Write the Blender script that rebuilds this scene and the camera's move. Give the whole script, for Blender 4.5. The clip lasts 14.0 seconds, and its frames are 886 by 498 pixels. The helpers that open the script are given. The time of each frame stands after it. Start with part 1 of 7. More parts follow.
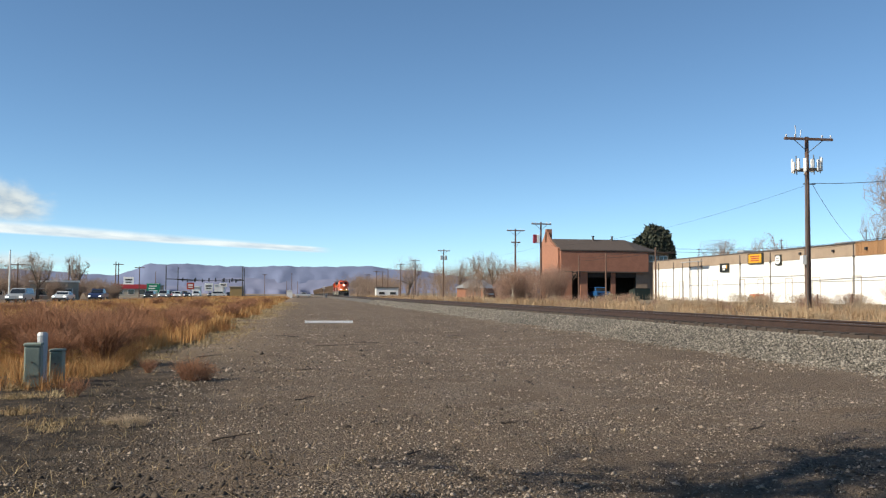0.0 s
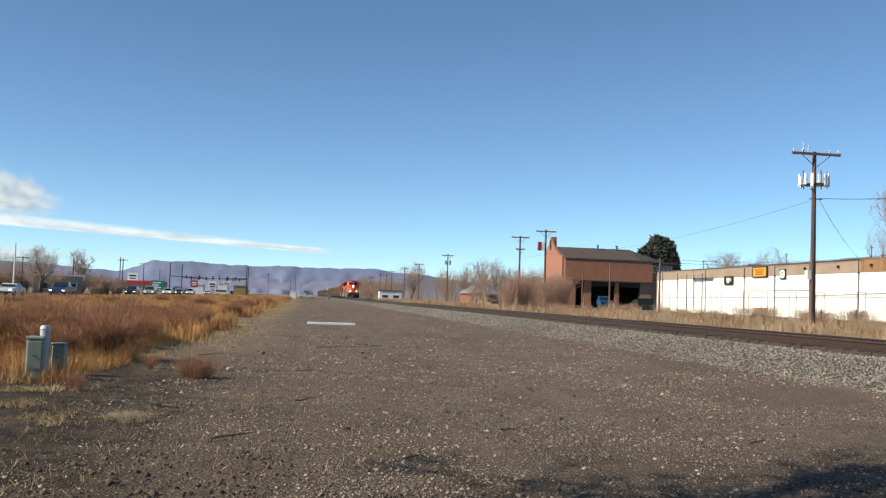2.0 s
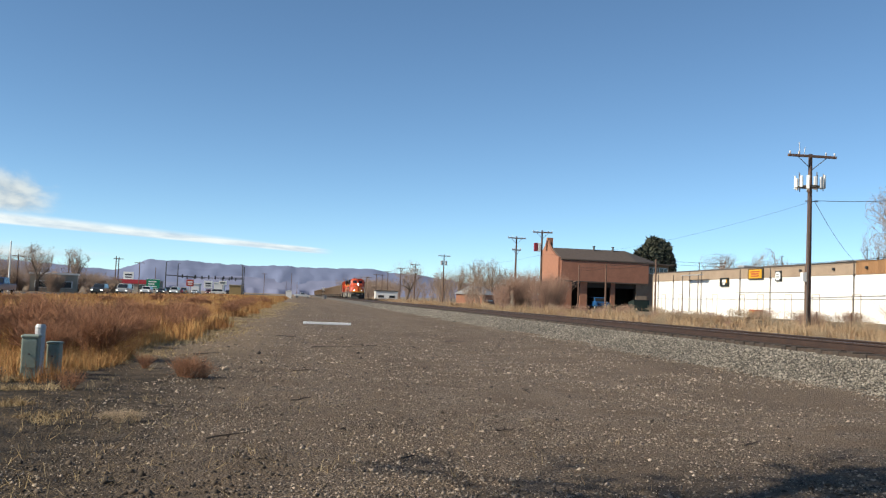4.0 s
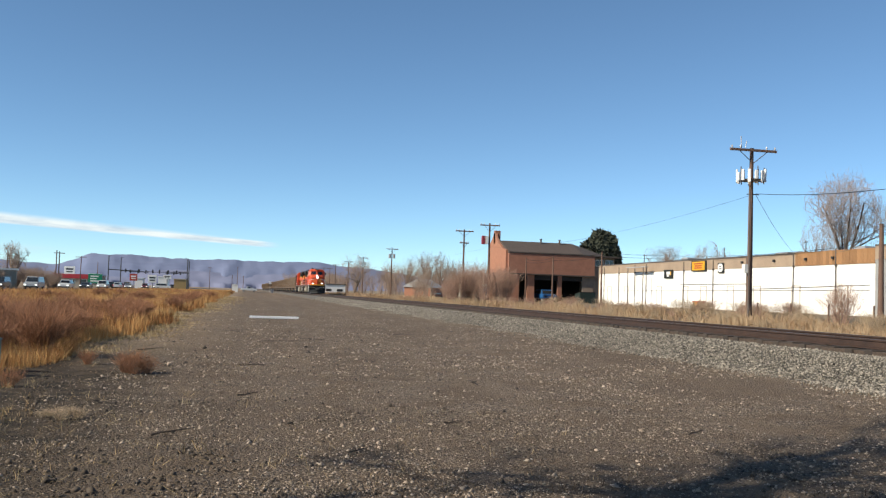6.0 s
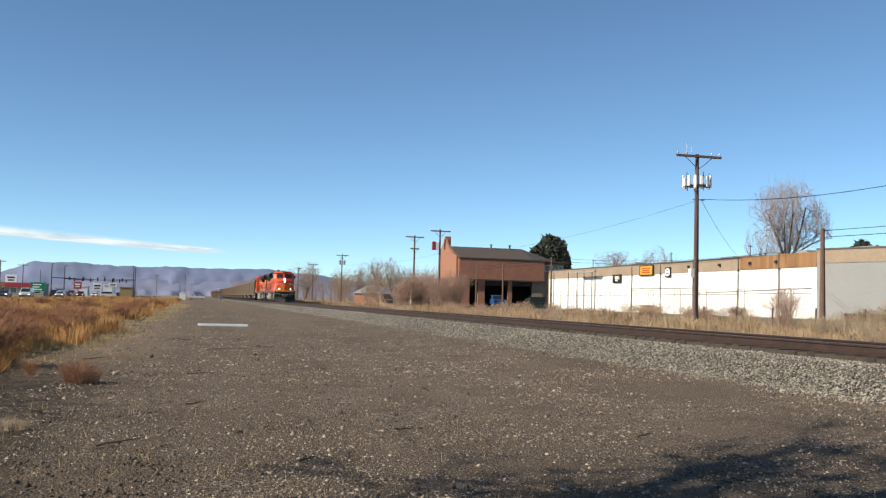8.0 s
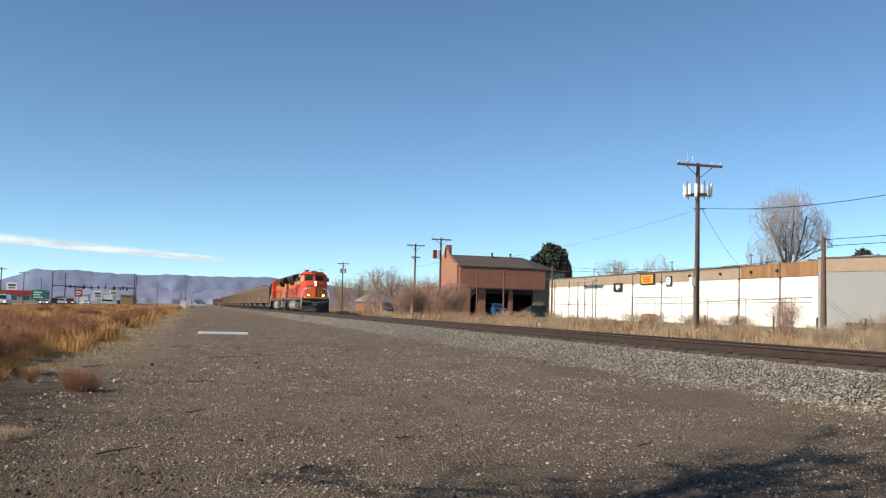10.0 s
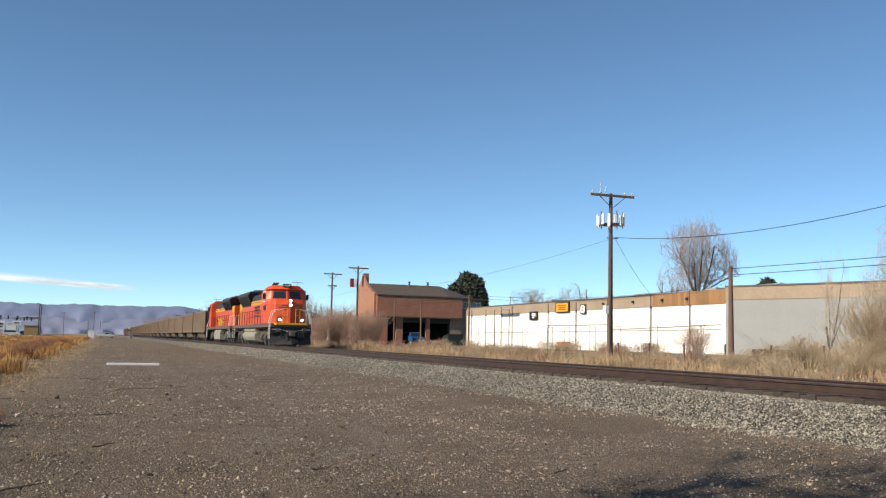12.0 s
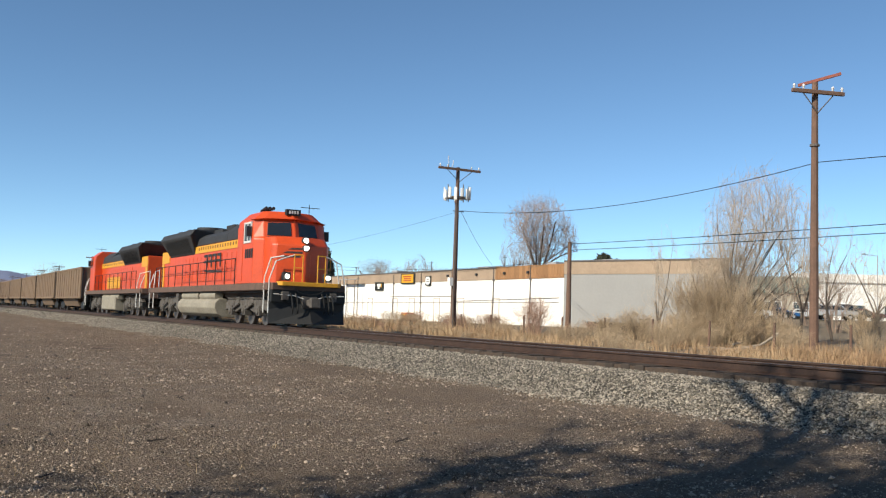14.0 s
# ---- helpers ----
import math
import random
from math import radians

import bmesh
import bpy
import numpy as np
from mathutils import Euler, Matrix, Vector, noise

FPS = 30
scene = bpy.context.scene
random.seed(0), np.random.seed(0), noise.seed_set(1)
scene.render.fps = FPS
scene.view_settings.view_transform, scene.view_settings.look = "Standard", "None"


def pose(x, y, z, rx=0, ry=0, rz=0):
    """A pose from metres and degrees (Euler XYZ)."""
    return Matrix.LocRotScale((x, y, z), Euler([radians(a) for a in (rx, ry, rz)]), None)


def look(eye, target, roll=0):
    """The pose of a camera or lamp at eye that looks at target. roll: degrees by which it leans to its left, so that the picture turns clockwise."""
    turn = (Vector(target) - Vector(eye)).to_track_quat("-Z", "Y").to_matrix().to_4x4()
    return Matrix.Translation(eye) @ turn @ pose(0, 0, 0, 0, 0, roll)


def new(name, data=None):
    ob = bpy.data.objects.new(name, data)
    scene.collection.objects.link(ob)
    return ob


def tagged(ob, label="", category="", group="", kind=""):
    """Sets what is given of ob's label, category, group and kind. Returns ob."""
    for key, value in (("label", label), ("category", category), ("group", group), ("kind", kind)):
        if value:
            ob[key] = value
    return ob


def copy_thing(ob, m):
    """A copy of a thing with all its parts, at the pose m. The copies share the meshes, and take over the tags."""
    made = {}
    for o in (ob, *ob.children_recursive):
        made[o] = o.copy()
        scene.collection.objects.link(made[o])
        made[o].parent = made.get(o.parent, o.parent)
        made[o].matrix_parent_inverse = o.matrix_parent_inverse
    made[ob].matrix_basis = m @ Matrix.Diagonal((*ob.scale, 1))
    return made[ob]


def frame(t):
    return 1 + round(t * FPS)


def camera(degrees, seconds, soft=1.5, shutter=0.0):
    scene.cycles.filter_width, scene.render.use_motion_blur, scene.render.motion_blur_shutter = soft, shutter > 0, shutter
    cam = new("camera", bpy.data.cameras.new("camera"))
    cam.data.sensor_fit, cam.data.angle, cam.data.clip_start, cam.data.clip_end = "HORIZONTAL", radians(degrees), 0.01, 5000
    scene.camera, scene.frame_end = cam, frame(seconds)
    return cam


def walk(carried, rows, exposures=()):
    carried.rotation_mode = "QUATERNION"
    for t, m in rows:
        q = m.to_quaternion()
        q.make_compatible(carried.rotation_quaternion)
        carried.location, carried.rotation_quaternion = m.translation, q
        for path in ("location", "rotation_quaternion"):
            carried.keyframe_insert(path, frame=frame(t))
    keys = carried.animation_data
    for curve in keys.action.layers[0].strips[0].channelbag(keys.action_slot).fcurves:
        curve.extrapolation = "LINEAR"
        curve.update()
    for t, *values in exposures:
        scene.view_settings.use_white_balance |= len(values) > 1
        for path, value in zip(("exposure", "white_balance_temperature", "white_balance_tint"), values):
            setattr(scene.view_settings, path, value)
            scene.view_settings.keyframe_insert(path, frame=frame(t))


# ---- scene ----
EYE = (0.0, 0.0, 1.4)
TURNS = (  # seconds, tilt, lean, heading
(0.0, 92.775, -0.357, -8.686),
    (0.5, 92.282, 0.324, -8.148),
    (1.0, 93.334, -2.165, -10.483),
    (1.5, 93.393, 0.056, -5.913),
    (2.0, 93.058, -1.972, -8.495),
    (2.5, 93.688, -1.132, -9.182),
    (2.7, 93.395, -2.552, -8.973),
    (4.8, 92.961, -1.903, -8.809),
    (5.0, 92.814, -2.659, -10.557),
    (5.5, 91.984, -2.988, -10.125),
    (6.0, 92.784, -1.919, -11.898),
    (6.5, 92.448, -1.872, -13.269),
    (7.0, 93.155, -2.236, -15.016),
    (7.2, 93.252, -1.721, -14.911),
    (9.3, 93.232, -1.413, -14.889),
    (9.5, 93.856, -2.158, -14.619),
    (10.0, 93.741, -1.583, -14.849),
    (10.5, 94.612, -0.472, -15.989),
    (11.0, 94.855, -0.245, -16.920),
    (11.5, 95.060, -0.118, -18.330),
    (12.0, 95.609, -1.257, -19.871),
    (12.5, 94.822, -1.228, -22.519),
    (13.0, 93.848, -0.206, -22.828),
    (13.5, 94.233, -1.059, -24.230),
    (14.0, 94.075, -1.876, -29.265),
)
cam = camera(50.43, 14.0, soft=1.25)
walk(cam, [(t, pose(*EYE, a, b, c)) for t, a, b, c in TURNS], exposures=((0.0, 0.45, 6500.0, 3.5), (14.0, 0.45, 6500.0, 3.5)))

# ---- light ----
SUN_SIDE = radians(193.0)      # where the sun stands, counted from +x towards +y
SUN_HIGH = radians(33.0)
world = bpy.data.worlds.new("world")
scene.world = world
world.use_nodes = True
wn = world.node_tree.nodes
sky = wn.new("ShaderNodeTexSky")
sky.sky_type = "NISHITA"
sky.sun_disc = False
sky.sun_elevation = SUN_HIGH
sky.sun_rotation = radians(90.0) - SUN_SIDE
sky.altitude = 1500.0
sky.air_density = 0.66
sky.dust_density = 0.0
sky.ozone_density = 2.8
wn["Background"].inputs["Strength"].default_value = 0.113
tint = wn.new("ShaderNodeMix")               # thin winter air: a touch less violet
tint.data_type, tint.blend_type = "RGBA", "MULTIPLY"
tint.inputs[0].default_value = 1.0
tint.inputs[7].default_value = (0.965, 1.035, 1.01, 1)
world.node_tree.links.new(sky.outputs["Color"], tint.inputs[6])
world.node_tree.links.new(tint.outputs[2], wn["Background"].inputs["Color"])
sun = new("sun", bpy.data.lights.new("sun", "SUN"))
sun.data.energy = 5.0
sun.data.angle = radians(0.53)
sun.data.color = (1.0, 0.885, 0.755)
sun_from = Vector((math.cos(SUN_HIGH) * math.cos(SUN_SIDE), math.cos(SUN_HIGH) * math.sin(SUN_SIDE), math.sin(SUN_HIGH)))
sun.matrix_world = look(sun_from * 300, (0, 0, 0))

# ---- materials ----
MATS = {}
BASE_SCALE = 0.80                     # scales base colours down to offset the raised exposure


def mat(name, color, second=None, rough=0.8, metal=0.0, scale=6.0, mix=0.5, bump=0.0, fine=8.0, spread=0.0, coat=0.0, object_space=True, unscaled=False):
    """A surface of two colours mixed by noise at two scales, with relief. spread: how much it varies from object to object."""
    if name in MATS:
        return MATS[name]
    m = bpy.data.materials.new(name)
    m.use_nodes = True
    nt = m.node_tree
    n, link = nt.nodes, nt.links.new
    b = n["Principled BSDF"]
    tc = n.new("ShaderNodeTexCoord")
    co = tc.outputs["Object"]
    if not object_space:
        co = n.new("ShaderNodeNewGeometry").outputs["Position"]
    big = n.new("ShaderNodeTexNoise")
    big.inputs["Scale"].default_value = scale
    big.inputs["Detail"].default_value = 5
    big.inputs["Roughness"].default_value = 0.65
    small = n.new("ShaderNodeTexNoise")
    small.inputs["Scale"].default_value = scale * fine
    small.inputs["Detail"].default_value = 3
    link(co, big.inputs["Vector"])
    link(co, small.inputs["Vector"])
    add = n.new("ShaderNodeMath")
    add.operation = "MULTIPLY_ADD"
    link(small.outputs["Fac"], add.inputs[0])
    add.inputs[1].default_value = 0.5
    link(big.outputs["Fac"], add.inputs[2])
    ramp = n.new("ShaderNodeValToRGB")
    ramp.color_ramp.elements[0].position = 0.75 - mix * 0.45
    ramp.color_ramp.elements[1].position = 0.75 + mix * 0.45
    second = second or tuple(c * 0.7 for c in color)
    if not unscaled:
        color, second = (tuple(c * BASE_SCALE for c in q) for q in (color, second))
    ramp.color_ramp.elements[0].color = (*second, 1)
    ramp.color_ramp.elements[1].color = (*color, 1)
    link(add.outputs[0], ramp.inputs["Fac"])
    out = ramp.outputs["Color"]
    if spread:
        info = n.new("ShaderNodeObjectInfo")
        isl = n.new("ShaderNodeNewGeometry")
        both = n.new("ShaderNodeMath")
        both.operation = "ADD"
        link(info.outputs["Random"], both.inputs[0])
        link(isl.outputs["Random Per Island"], both.inputs[1])
        fr = n.new("ShaderNodeMath")
        fr.operation = "FRACT"
        link(both.outputs[0], fr.inputs[0])
        rng = n.new("ShaderNodeMapRange")
        rng.inputs["To Min"].default_value = 1 - spread
        rng.inputs["To Max"].default_value = 1 + spread
        link(fr.outputs[0], rng.inputs["Value"])
        hsv = n.new("ShaderNodeHueSaturation")
        link(rng.outputs["Result"], hsv.inputs["Value"])
        link(out, hsv.inputs["Color"])
        out = hsv.outputs["Color"]
    link(out, b.inputs["Base Color"])
    b.inputs["Roughness"].default_value = rough
    b.inputs["Metallic"].default_value = metal
    b.inputs["Coat Weight"].default_value = coat
    if bump:
        bp = n.new("ShaderNodeBump")
        bp.inputs["Strength"].default_value = bump
        bp.inputs["Distance"].default_value = 0.02
        link(add.outputs[0], bp.inputs["Height"])
        link(bp.outputs["Normal"], b.inputs["Normal"])
    MATS[name] = m
    return m


def glow(name, color, strength):
    if name in MATS:
        return MATS[name]
    m = bpy.data.materials.new(name)
    m.use_nodes = True
    b = m.node_tree.nodes["Principled BSDF"]
    b.inputs["Base Color"].default_value = (*color, 1)
    b.inputs["Emission Color"].default_value = (*color, 1)
    b.inputs["Emission Strength"].default_value = strength
    MATS[name] = m
    return m


def ground_material():
    """Grey gravel, dry-grass soil beyond the verge, tan dirt beyond the railway."""
    m = bpy.data.materials.new("gravel_and_soil")
    m.use_nodes = True
    nt = m.node_tree
    n, link = nt.nodes, nt.links.new
    b = n["Principled BSDF"]
    pos = n.new("ShaderNodeNewGeometry").outputs["Position"]
    xyz = n.new("ShaderNodeSeparateXYZ")
    link(pos, xyz.inputs[0])

    def tex(scale, detail=4, rough=0.6):
        t = n.new("ShaderNodeTexNoise")
        t.inputs["Scale"].default_value = scale
        t.inputs["Detail"].default_value = detail
        t.inputs["Roughness"].default_value = rough
        link(pos, t.inputs["Vector"])
        return t.outputs["Fac"]

    def op(kind, a, c, d=None):
        q = n.new("ShaderNodeMath")
        q.operation = kind
        for s, v in zip(q.inputs, (a, c, d)):
            if v is None:
                continue
            if isinstance(v, (int, float)):
                s.default_value = v
            else:
                link(v, s)
        return q.outputs[0]

    def mix(f, a, c):
        q = n.new("ShaderNodeMix")
        q.data_type = "RGBA"
        link(f, q.inputs[0])
        for s, v in zip((q.inputs[6], q.inputs[7]), (a, c)):
            if isinstance(v, tuple):
                s.default_value = (*(BASE_SCALE * u for u in v), 1)
            else:
                link(v, s)
        return q.outputs[2]

    def step(v, lo, hi):
        q = n.new("ShaderNodeMapRange")
        q.inputs["From Min"].default_value = lo
        q.inputs["From Max"].default_value = hi
        link(v, q.inputs["Value"])
        return q.outputs["Result"]

    vor = n.new("ShaderNodeTexVoronoi")
    vor.inputs["Scale"].default_value = 38.0
    link(pos, vor.inputs["Vector"])
    hue = n.new("ShaderNodeSeparateColor")
    link(vor.outputs["Color"], hue.inputs[0])
    stone = mix(hue.outputs[0], (0.062, 0.047, 0.036), (0.40, 0.31, 0.235))
    stone = mix(step(hue.outputs[1], 0.9, 0.97), stone, (0.584, 0.484, 0.396))
    fines = mix(tex(5.0, 7, 0.75), (0.099, 0.070, 0.047), (0.286, 0.208, 0.143))
    gravel = mix(step(tex(1.1, 5), 0.38, 0.62), fines, stone)
    gravel = mix(step(tex(0.16, 4), 0.42, 0.66), gravel, mix(tex(12.0, 6, 0.75), (0.114, 0.083, 0.058), (0.273, 0.201, 0.143)))
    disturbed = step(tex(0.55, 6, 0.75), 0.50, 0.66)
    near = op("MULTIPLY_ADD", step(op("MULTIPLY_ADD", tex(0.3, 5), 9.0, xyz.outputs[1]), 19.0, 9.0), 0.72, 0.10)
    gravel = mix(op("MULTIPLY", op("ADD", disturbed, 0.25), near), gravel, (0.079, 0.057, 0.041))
    band = n.new("ShaderNodeTexNoise")
    band.inputs["Scale"].default_value = 1.0
    band.inputs["Detail"].default_value = 3
    str_ = n.new("ShaderNodeMapping")
    str_.inputs["Scale"].default_value = (0.9, 0.035, 1.0)
    link(pos, str_.inputs["Vector"])
    link(str_.outputs["Vector"], band.inputs["Vector"])
    gravel = mix(op("MULTIPLY", step(band.outputs["Fac"], 0.5, 0.66), 0.4), gravel, (0.298, 0.221, 0.160))
    soil = mix(step(tex(2.6, 7, 0.75), 0.4, 0.62), (0.034, 0.026, 0.019), (0.135, 0.100, 0.068))
    soil = mix(step(op("MULTIPLY_ADD", tex(0.4, 4), 6.0, xyz.outputs[1]), 18.0, 27.0), soil, mix(tex(3.0, 6, 0.7), (0.19, 0.135, 0.09), (0.40, 0.30, 0.205)))
    dirt = mix(tex(0.6, 6), (0.20, 0.155, 0.105), (0.34, 0.275, 0.20))
    wob = op("MULTIPLY_ADD", tex(0.5, 4), 1.8, xyz.outputs[0])
    left = step(wob, 0.7, -1.2)
    right = step(xyz.outputs[0], 15.0, 15.6)
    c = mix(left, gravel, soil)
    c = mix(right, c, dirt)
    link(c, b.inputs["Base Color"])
    b.inputs["Roughness"].default_value = 0.95
    b.inputs["Specular IOR Level"].default_value = 0.2
    hgt = op("ADD", op("MULTIPLY", vor.outputs["Distance"], -0.8), op("MULTIPLY", tex(18.0, 6, 0.7), 1.5))
    bp = n.new("ShaderNodeBump")
    bp.inputs["Strength"].default_value = 0.9
    bp.inputs["Distance"].default_value = 0.05
    link(hgt, bp.inputs["Height"])
    link(bp.outputs["Normal"], b.inputs["Normal"])
    return m


def glass(name, color=(0.02, 0.025, 0.03)):
    m = mat(name, color, tuple(c * 0.8 for c in color), rough=0.06, scale=2.0)
    m.node_tree.nodes["Principled BSDF"].inputs["Specular IOR Level"].default_value = 0.8
    return m


# ---- mesh tools ----
class Shape:
    """Collects vertices and faces for one mesh."""

    def __init__(self):
        self.v, self.f = [], []

    def add(self, verts, faces):
        k = len(self.v)
        self.v += [tuple(p) for p in verts]
        self.f += [tuple(i + k for i in q) for q in faces]
        return self

    def box(self, x0, x1, y0, y1, z0, z1, turn=None):
        p = [Vector((x, y, z)) for x in (x0, x1) for y in (y0, y1) for z in (z0, z1)]
        if turn is not None:
            p = [turn @ q for q in p]
        return self.add(p, [(0, 1, 3, 2), (4, 6, 7, 5), (0, 4, 5, 1), (2, 3, 7, 6), (0, 2, 6, 4), (1, 5, 7, 3)])

    def tube(self, a, b, r, r2=None, n=8):
        a, b = Vector(a), Vector(b)
        r2 = r if r2 is None else r2
        w = (b - a).normalized()
        u = w.orthogonal().normalized()
        s = w.cross(u)
        ring = [(math.cos(2 * math.pi * i / n), math.sin(2 * math.pi * i / n)) for i in range(n)]
        p = [a + r * (c * u + d * s) for c, d in ring] + [b + r2 * (c * u + d * s) for c, d in ring]
        f = [(i, (i + 1) % n, n + (i + 1) % n, n + i) for i in range(n)]
        return self.add(p, f + [tuple(range(n - 1, -1, -1)), tuple(range(n, 2 * n))])

    def line(self, pts, r, n=6):
        for a, b in zip(pts, pts[1:]):
            self.tube(a, b, r, r, n)
        return self

    def prism(self, outline, axis, lo, hi):
        """Extrudes an outline of two coordinates along axis 0, 1 or 2."""
        n = len(outline)

        def at(q, h):
            q = list(q)
            q.insert(axis, h)
            return q

        return self.add([at(q, lo) for q in outline] + [at(q, hi) for q in outline],
                        [tuple(range(n)), tuple(range(2 * n - 1, n - 1, -1))] + [(i, n + i, n + (i + 1) % n, (i + 1) % n) for i in range(n)])

    def loft(self, rings):
        """Joins rings of equal count, with end caps."""
        n = len(rings[0])
        p = [q for r in rings for q in r]
        f = [(k * n + i, k * n + (i + 1) % n, (k + 1) * n + (i + 1) % n, (k + 1) * n + i) for k in range(len(rings) - 1) for i in range(n)]
        return self.add(p, f + [tuple(range(n - 1, -1, -1)), tuple(range(len(p) - n, len(p)))])

    def mesh(self, name, material=None, bevel=0.0, smooth=False):
        bm = bmesh.new()
        vs = [bm.verts.new(p) for p in self.v]
        for q in self.f:
            try:
                bm.faces.new([vs[i] for i in q])
            except ValueError:
                pass
        bmesh.ops.recalc_face_normals(bm, faces=bm.faces)
        if bevel:
            bmesh.ops.bevel(bm, geom=bm.edges[:], offset=bevel, segments=1, affect="EDGES", clamp_overlap=True)
        if smooth:
            for q in bm.faces:
                q.smooth = True
        me = bpy.data.meshes.new(name)
        bm.to_mesh(me)
        bm.free()
        if material:
            me.materials.append(material)
        return me


def part(name, shape, material, parent, label="", bevel=0.0, smooth=False, m=None):
    me = shape if isinstance(shape, bpy.types.Mesh) else shape.mesh(name, material, bevel, smooth)
    ob = new(name, me)
    ob.parent = parent
    if m is not None:
        ob.matrix_basis = m
    if label:
        tagged(ob, label)
    return ob


def thing(name, label, category, group="", m=None, kind=""):
    ob = new(name)
    ob.empty_display_size = 0.1
    if m is not None:
        ob.matrix_basis = m
    return tagged(ob, label, category, group, kind)


def solid(name, shape, material, label, category, group="", kind="", bevel=0.0, smooth=False, m=None):
    me = shape if isinstance(shape, bpy.types.Mesh) else shape.mesh(name, material, bevel, smooth)
    ob = new(name, me)
    if m is not None:
        ob.matrix_basis = m
    return tagged(ob, label, category, group, kind)


def array_mesh(name, verts, tris, material):
    """A mesh of triangles from numpy arrays."""
    me = bpy.data.meshes.new(name)
    k = len(tris)
    me.vertices.add(len(verts))
    me.vertices.foreach_set("co", np.asarray(verts, np.float32).ravel())
    me.loops.add(3 * k)
    me.loops.foreach_set("vertex_index", np.asarray(tris, np.int32).ravel())
    me.polygons.add(k)
    me.polygons.foreach_set("loop_start", np.arange(0, 3 * k, 3, dtype=np.int32))
    me.polygons.foreach_set("loop_total", np.full(k, 3, np.int32))
    me.update(calc_edges=True)
    me.validate()
    me.materials.append(material)
    return me


# ---- the lie of the land ----
GX = (-3000, -60, -42, -40, -24, -20, -3, 6.0, 9.9, 16.0, 20.0, 28.0, 36.0, 42.0, 60.0, 95.0, 160.0, 3000)
GZ = (0.0, 0.1, 0.15, 0.0, 0.0, 0.0, 0.0, 0.0, 0.10, 0.35, 0.48, 0.52, 0.75, 0.88, 1.0, 2.45, 2.8, 2.8)


def ground_z(x, y=0.0):
    return float(np.interp(x, GX, GZ))


RAIL = 0.81                     # top of the rails
TRACK = 12.84                   # middle of the track


def build_ground():
    xs = sorted(set(list(np.linspace(-12, 60, 145)) + list(np.linspace(-60, -12, 25)) + list(np.linspace(60, 160, 21)) + [-3000, -1500, -700, -300, -150, -90, 250, 400, 800, 1600, 3000]))
    ys = sorted(set(list(np.linspace(-20, 80, 201)) + list(np.linspace(80, 400, 60)) + [-3000, -1000, -300, -100, -50, 500, 700, 1000, 1500, 2200, 3200, 4500]))
    s = Shape()
    rnd = random.Random(3)
    for y in ys:
        for x in xs:
            near = -15 < x < 50 and -25 < y < 150
            w = (noise.noise((x * 0.35, y * 0.35, 0)) * 0.035 + noise.noise((x * 1.3, y * 1.3, 5)) * 0.014) if near else 0.0
            s.v.append((x, y, ground_z(x) + w))
    n = len(xs)
    s.f = [(j * n + i, j * n + i + 1, (j + 1) * n + i + 1, (j + 1) * n + i) for j in range(len(ys) - 1) for i in range(n - 1)]
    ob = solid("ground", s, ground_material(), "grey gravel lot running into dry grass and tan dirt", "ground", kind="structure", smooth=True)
    return ob


build_ground()

# ---- railway ----
BALLAST = mat("ballast_bed", (0.18, 0.158, 0.132), (0.075, 0.066, 0.055), rough=0.95, scale=16, mix=0.35, bump=1.0, fine=3, object_space=False)
RAILMAT = mat("rusty_rail_steel", (0.105, 0.060, 0.042), (0.055, 0.034, 0.027), rough=0.6, metal=0.4, scale=3, bump=0.1)
RAILTOP = mat("worn_rail_head", (0.33, 0.31, 0.30), (0.22, 0.19, 0.17), rough=0.35, metal=0.9, scale=3)
TIE = mat("creosoted_tie", (0.075, 0.055, 0.043), (0.035, 0.027, 0.022), rough=0.9, scale=5, bump=0.5, spread=0.3)


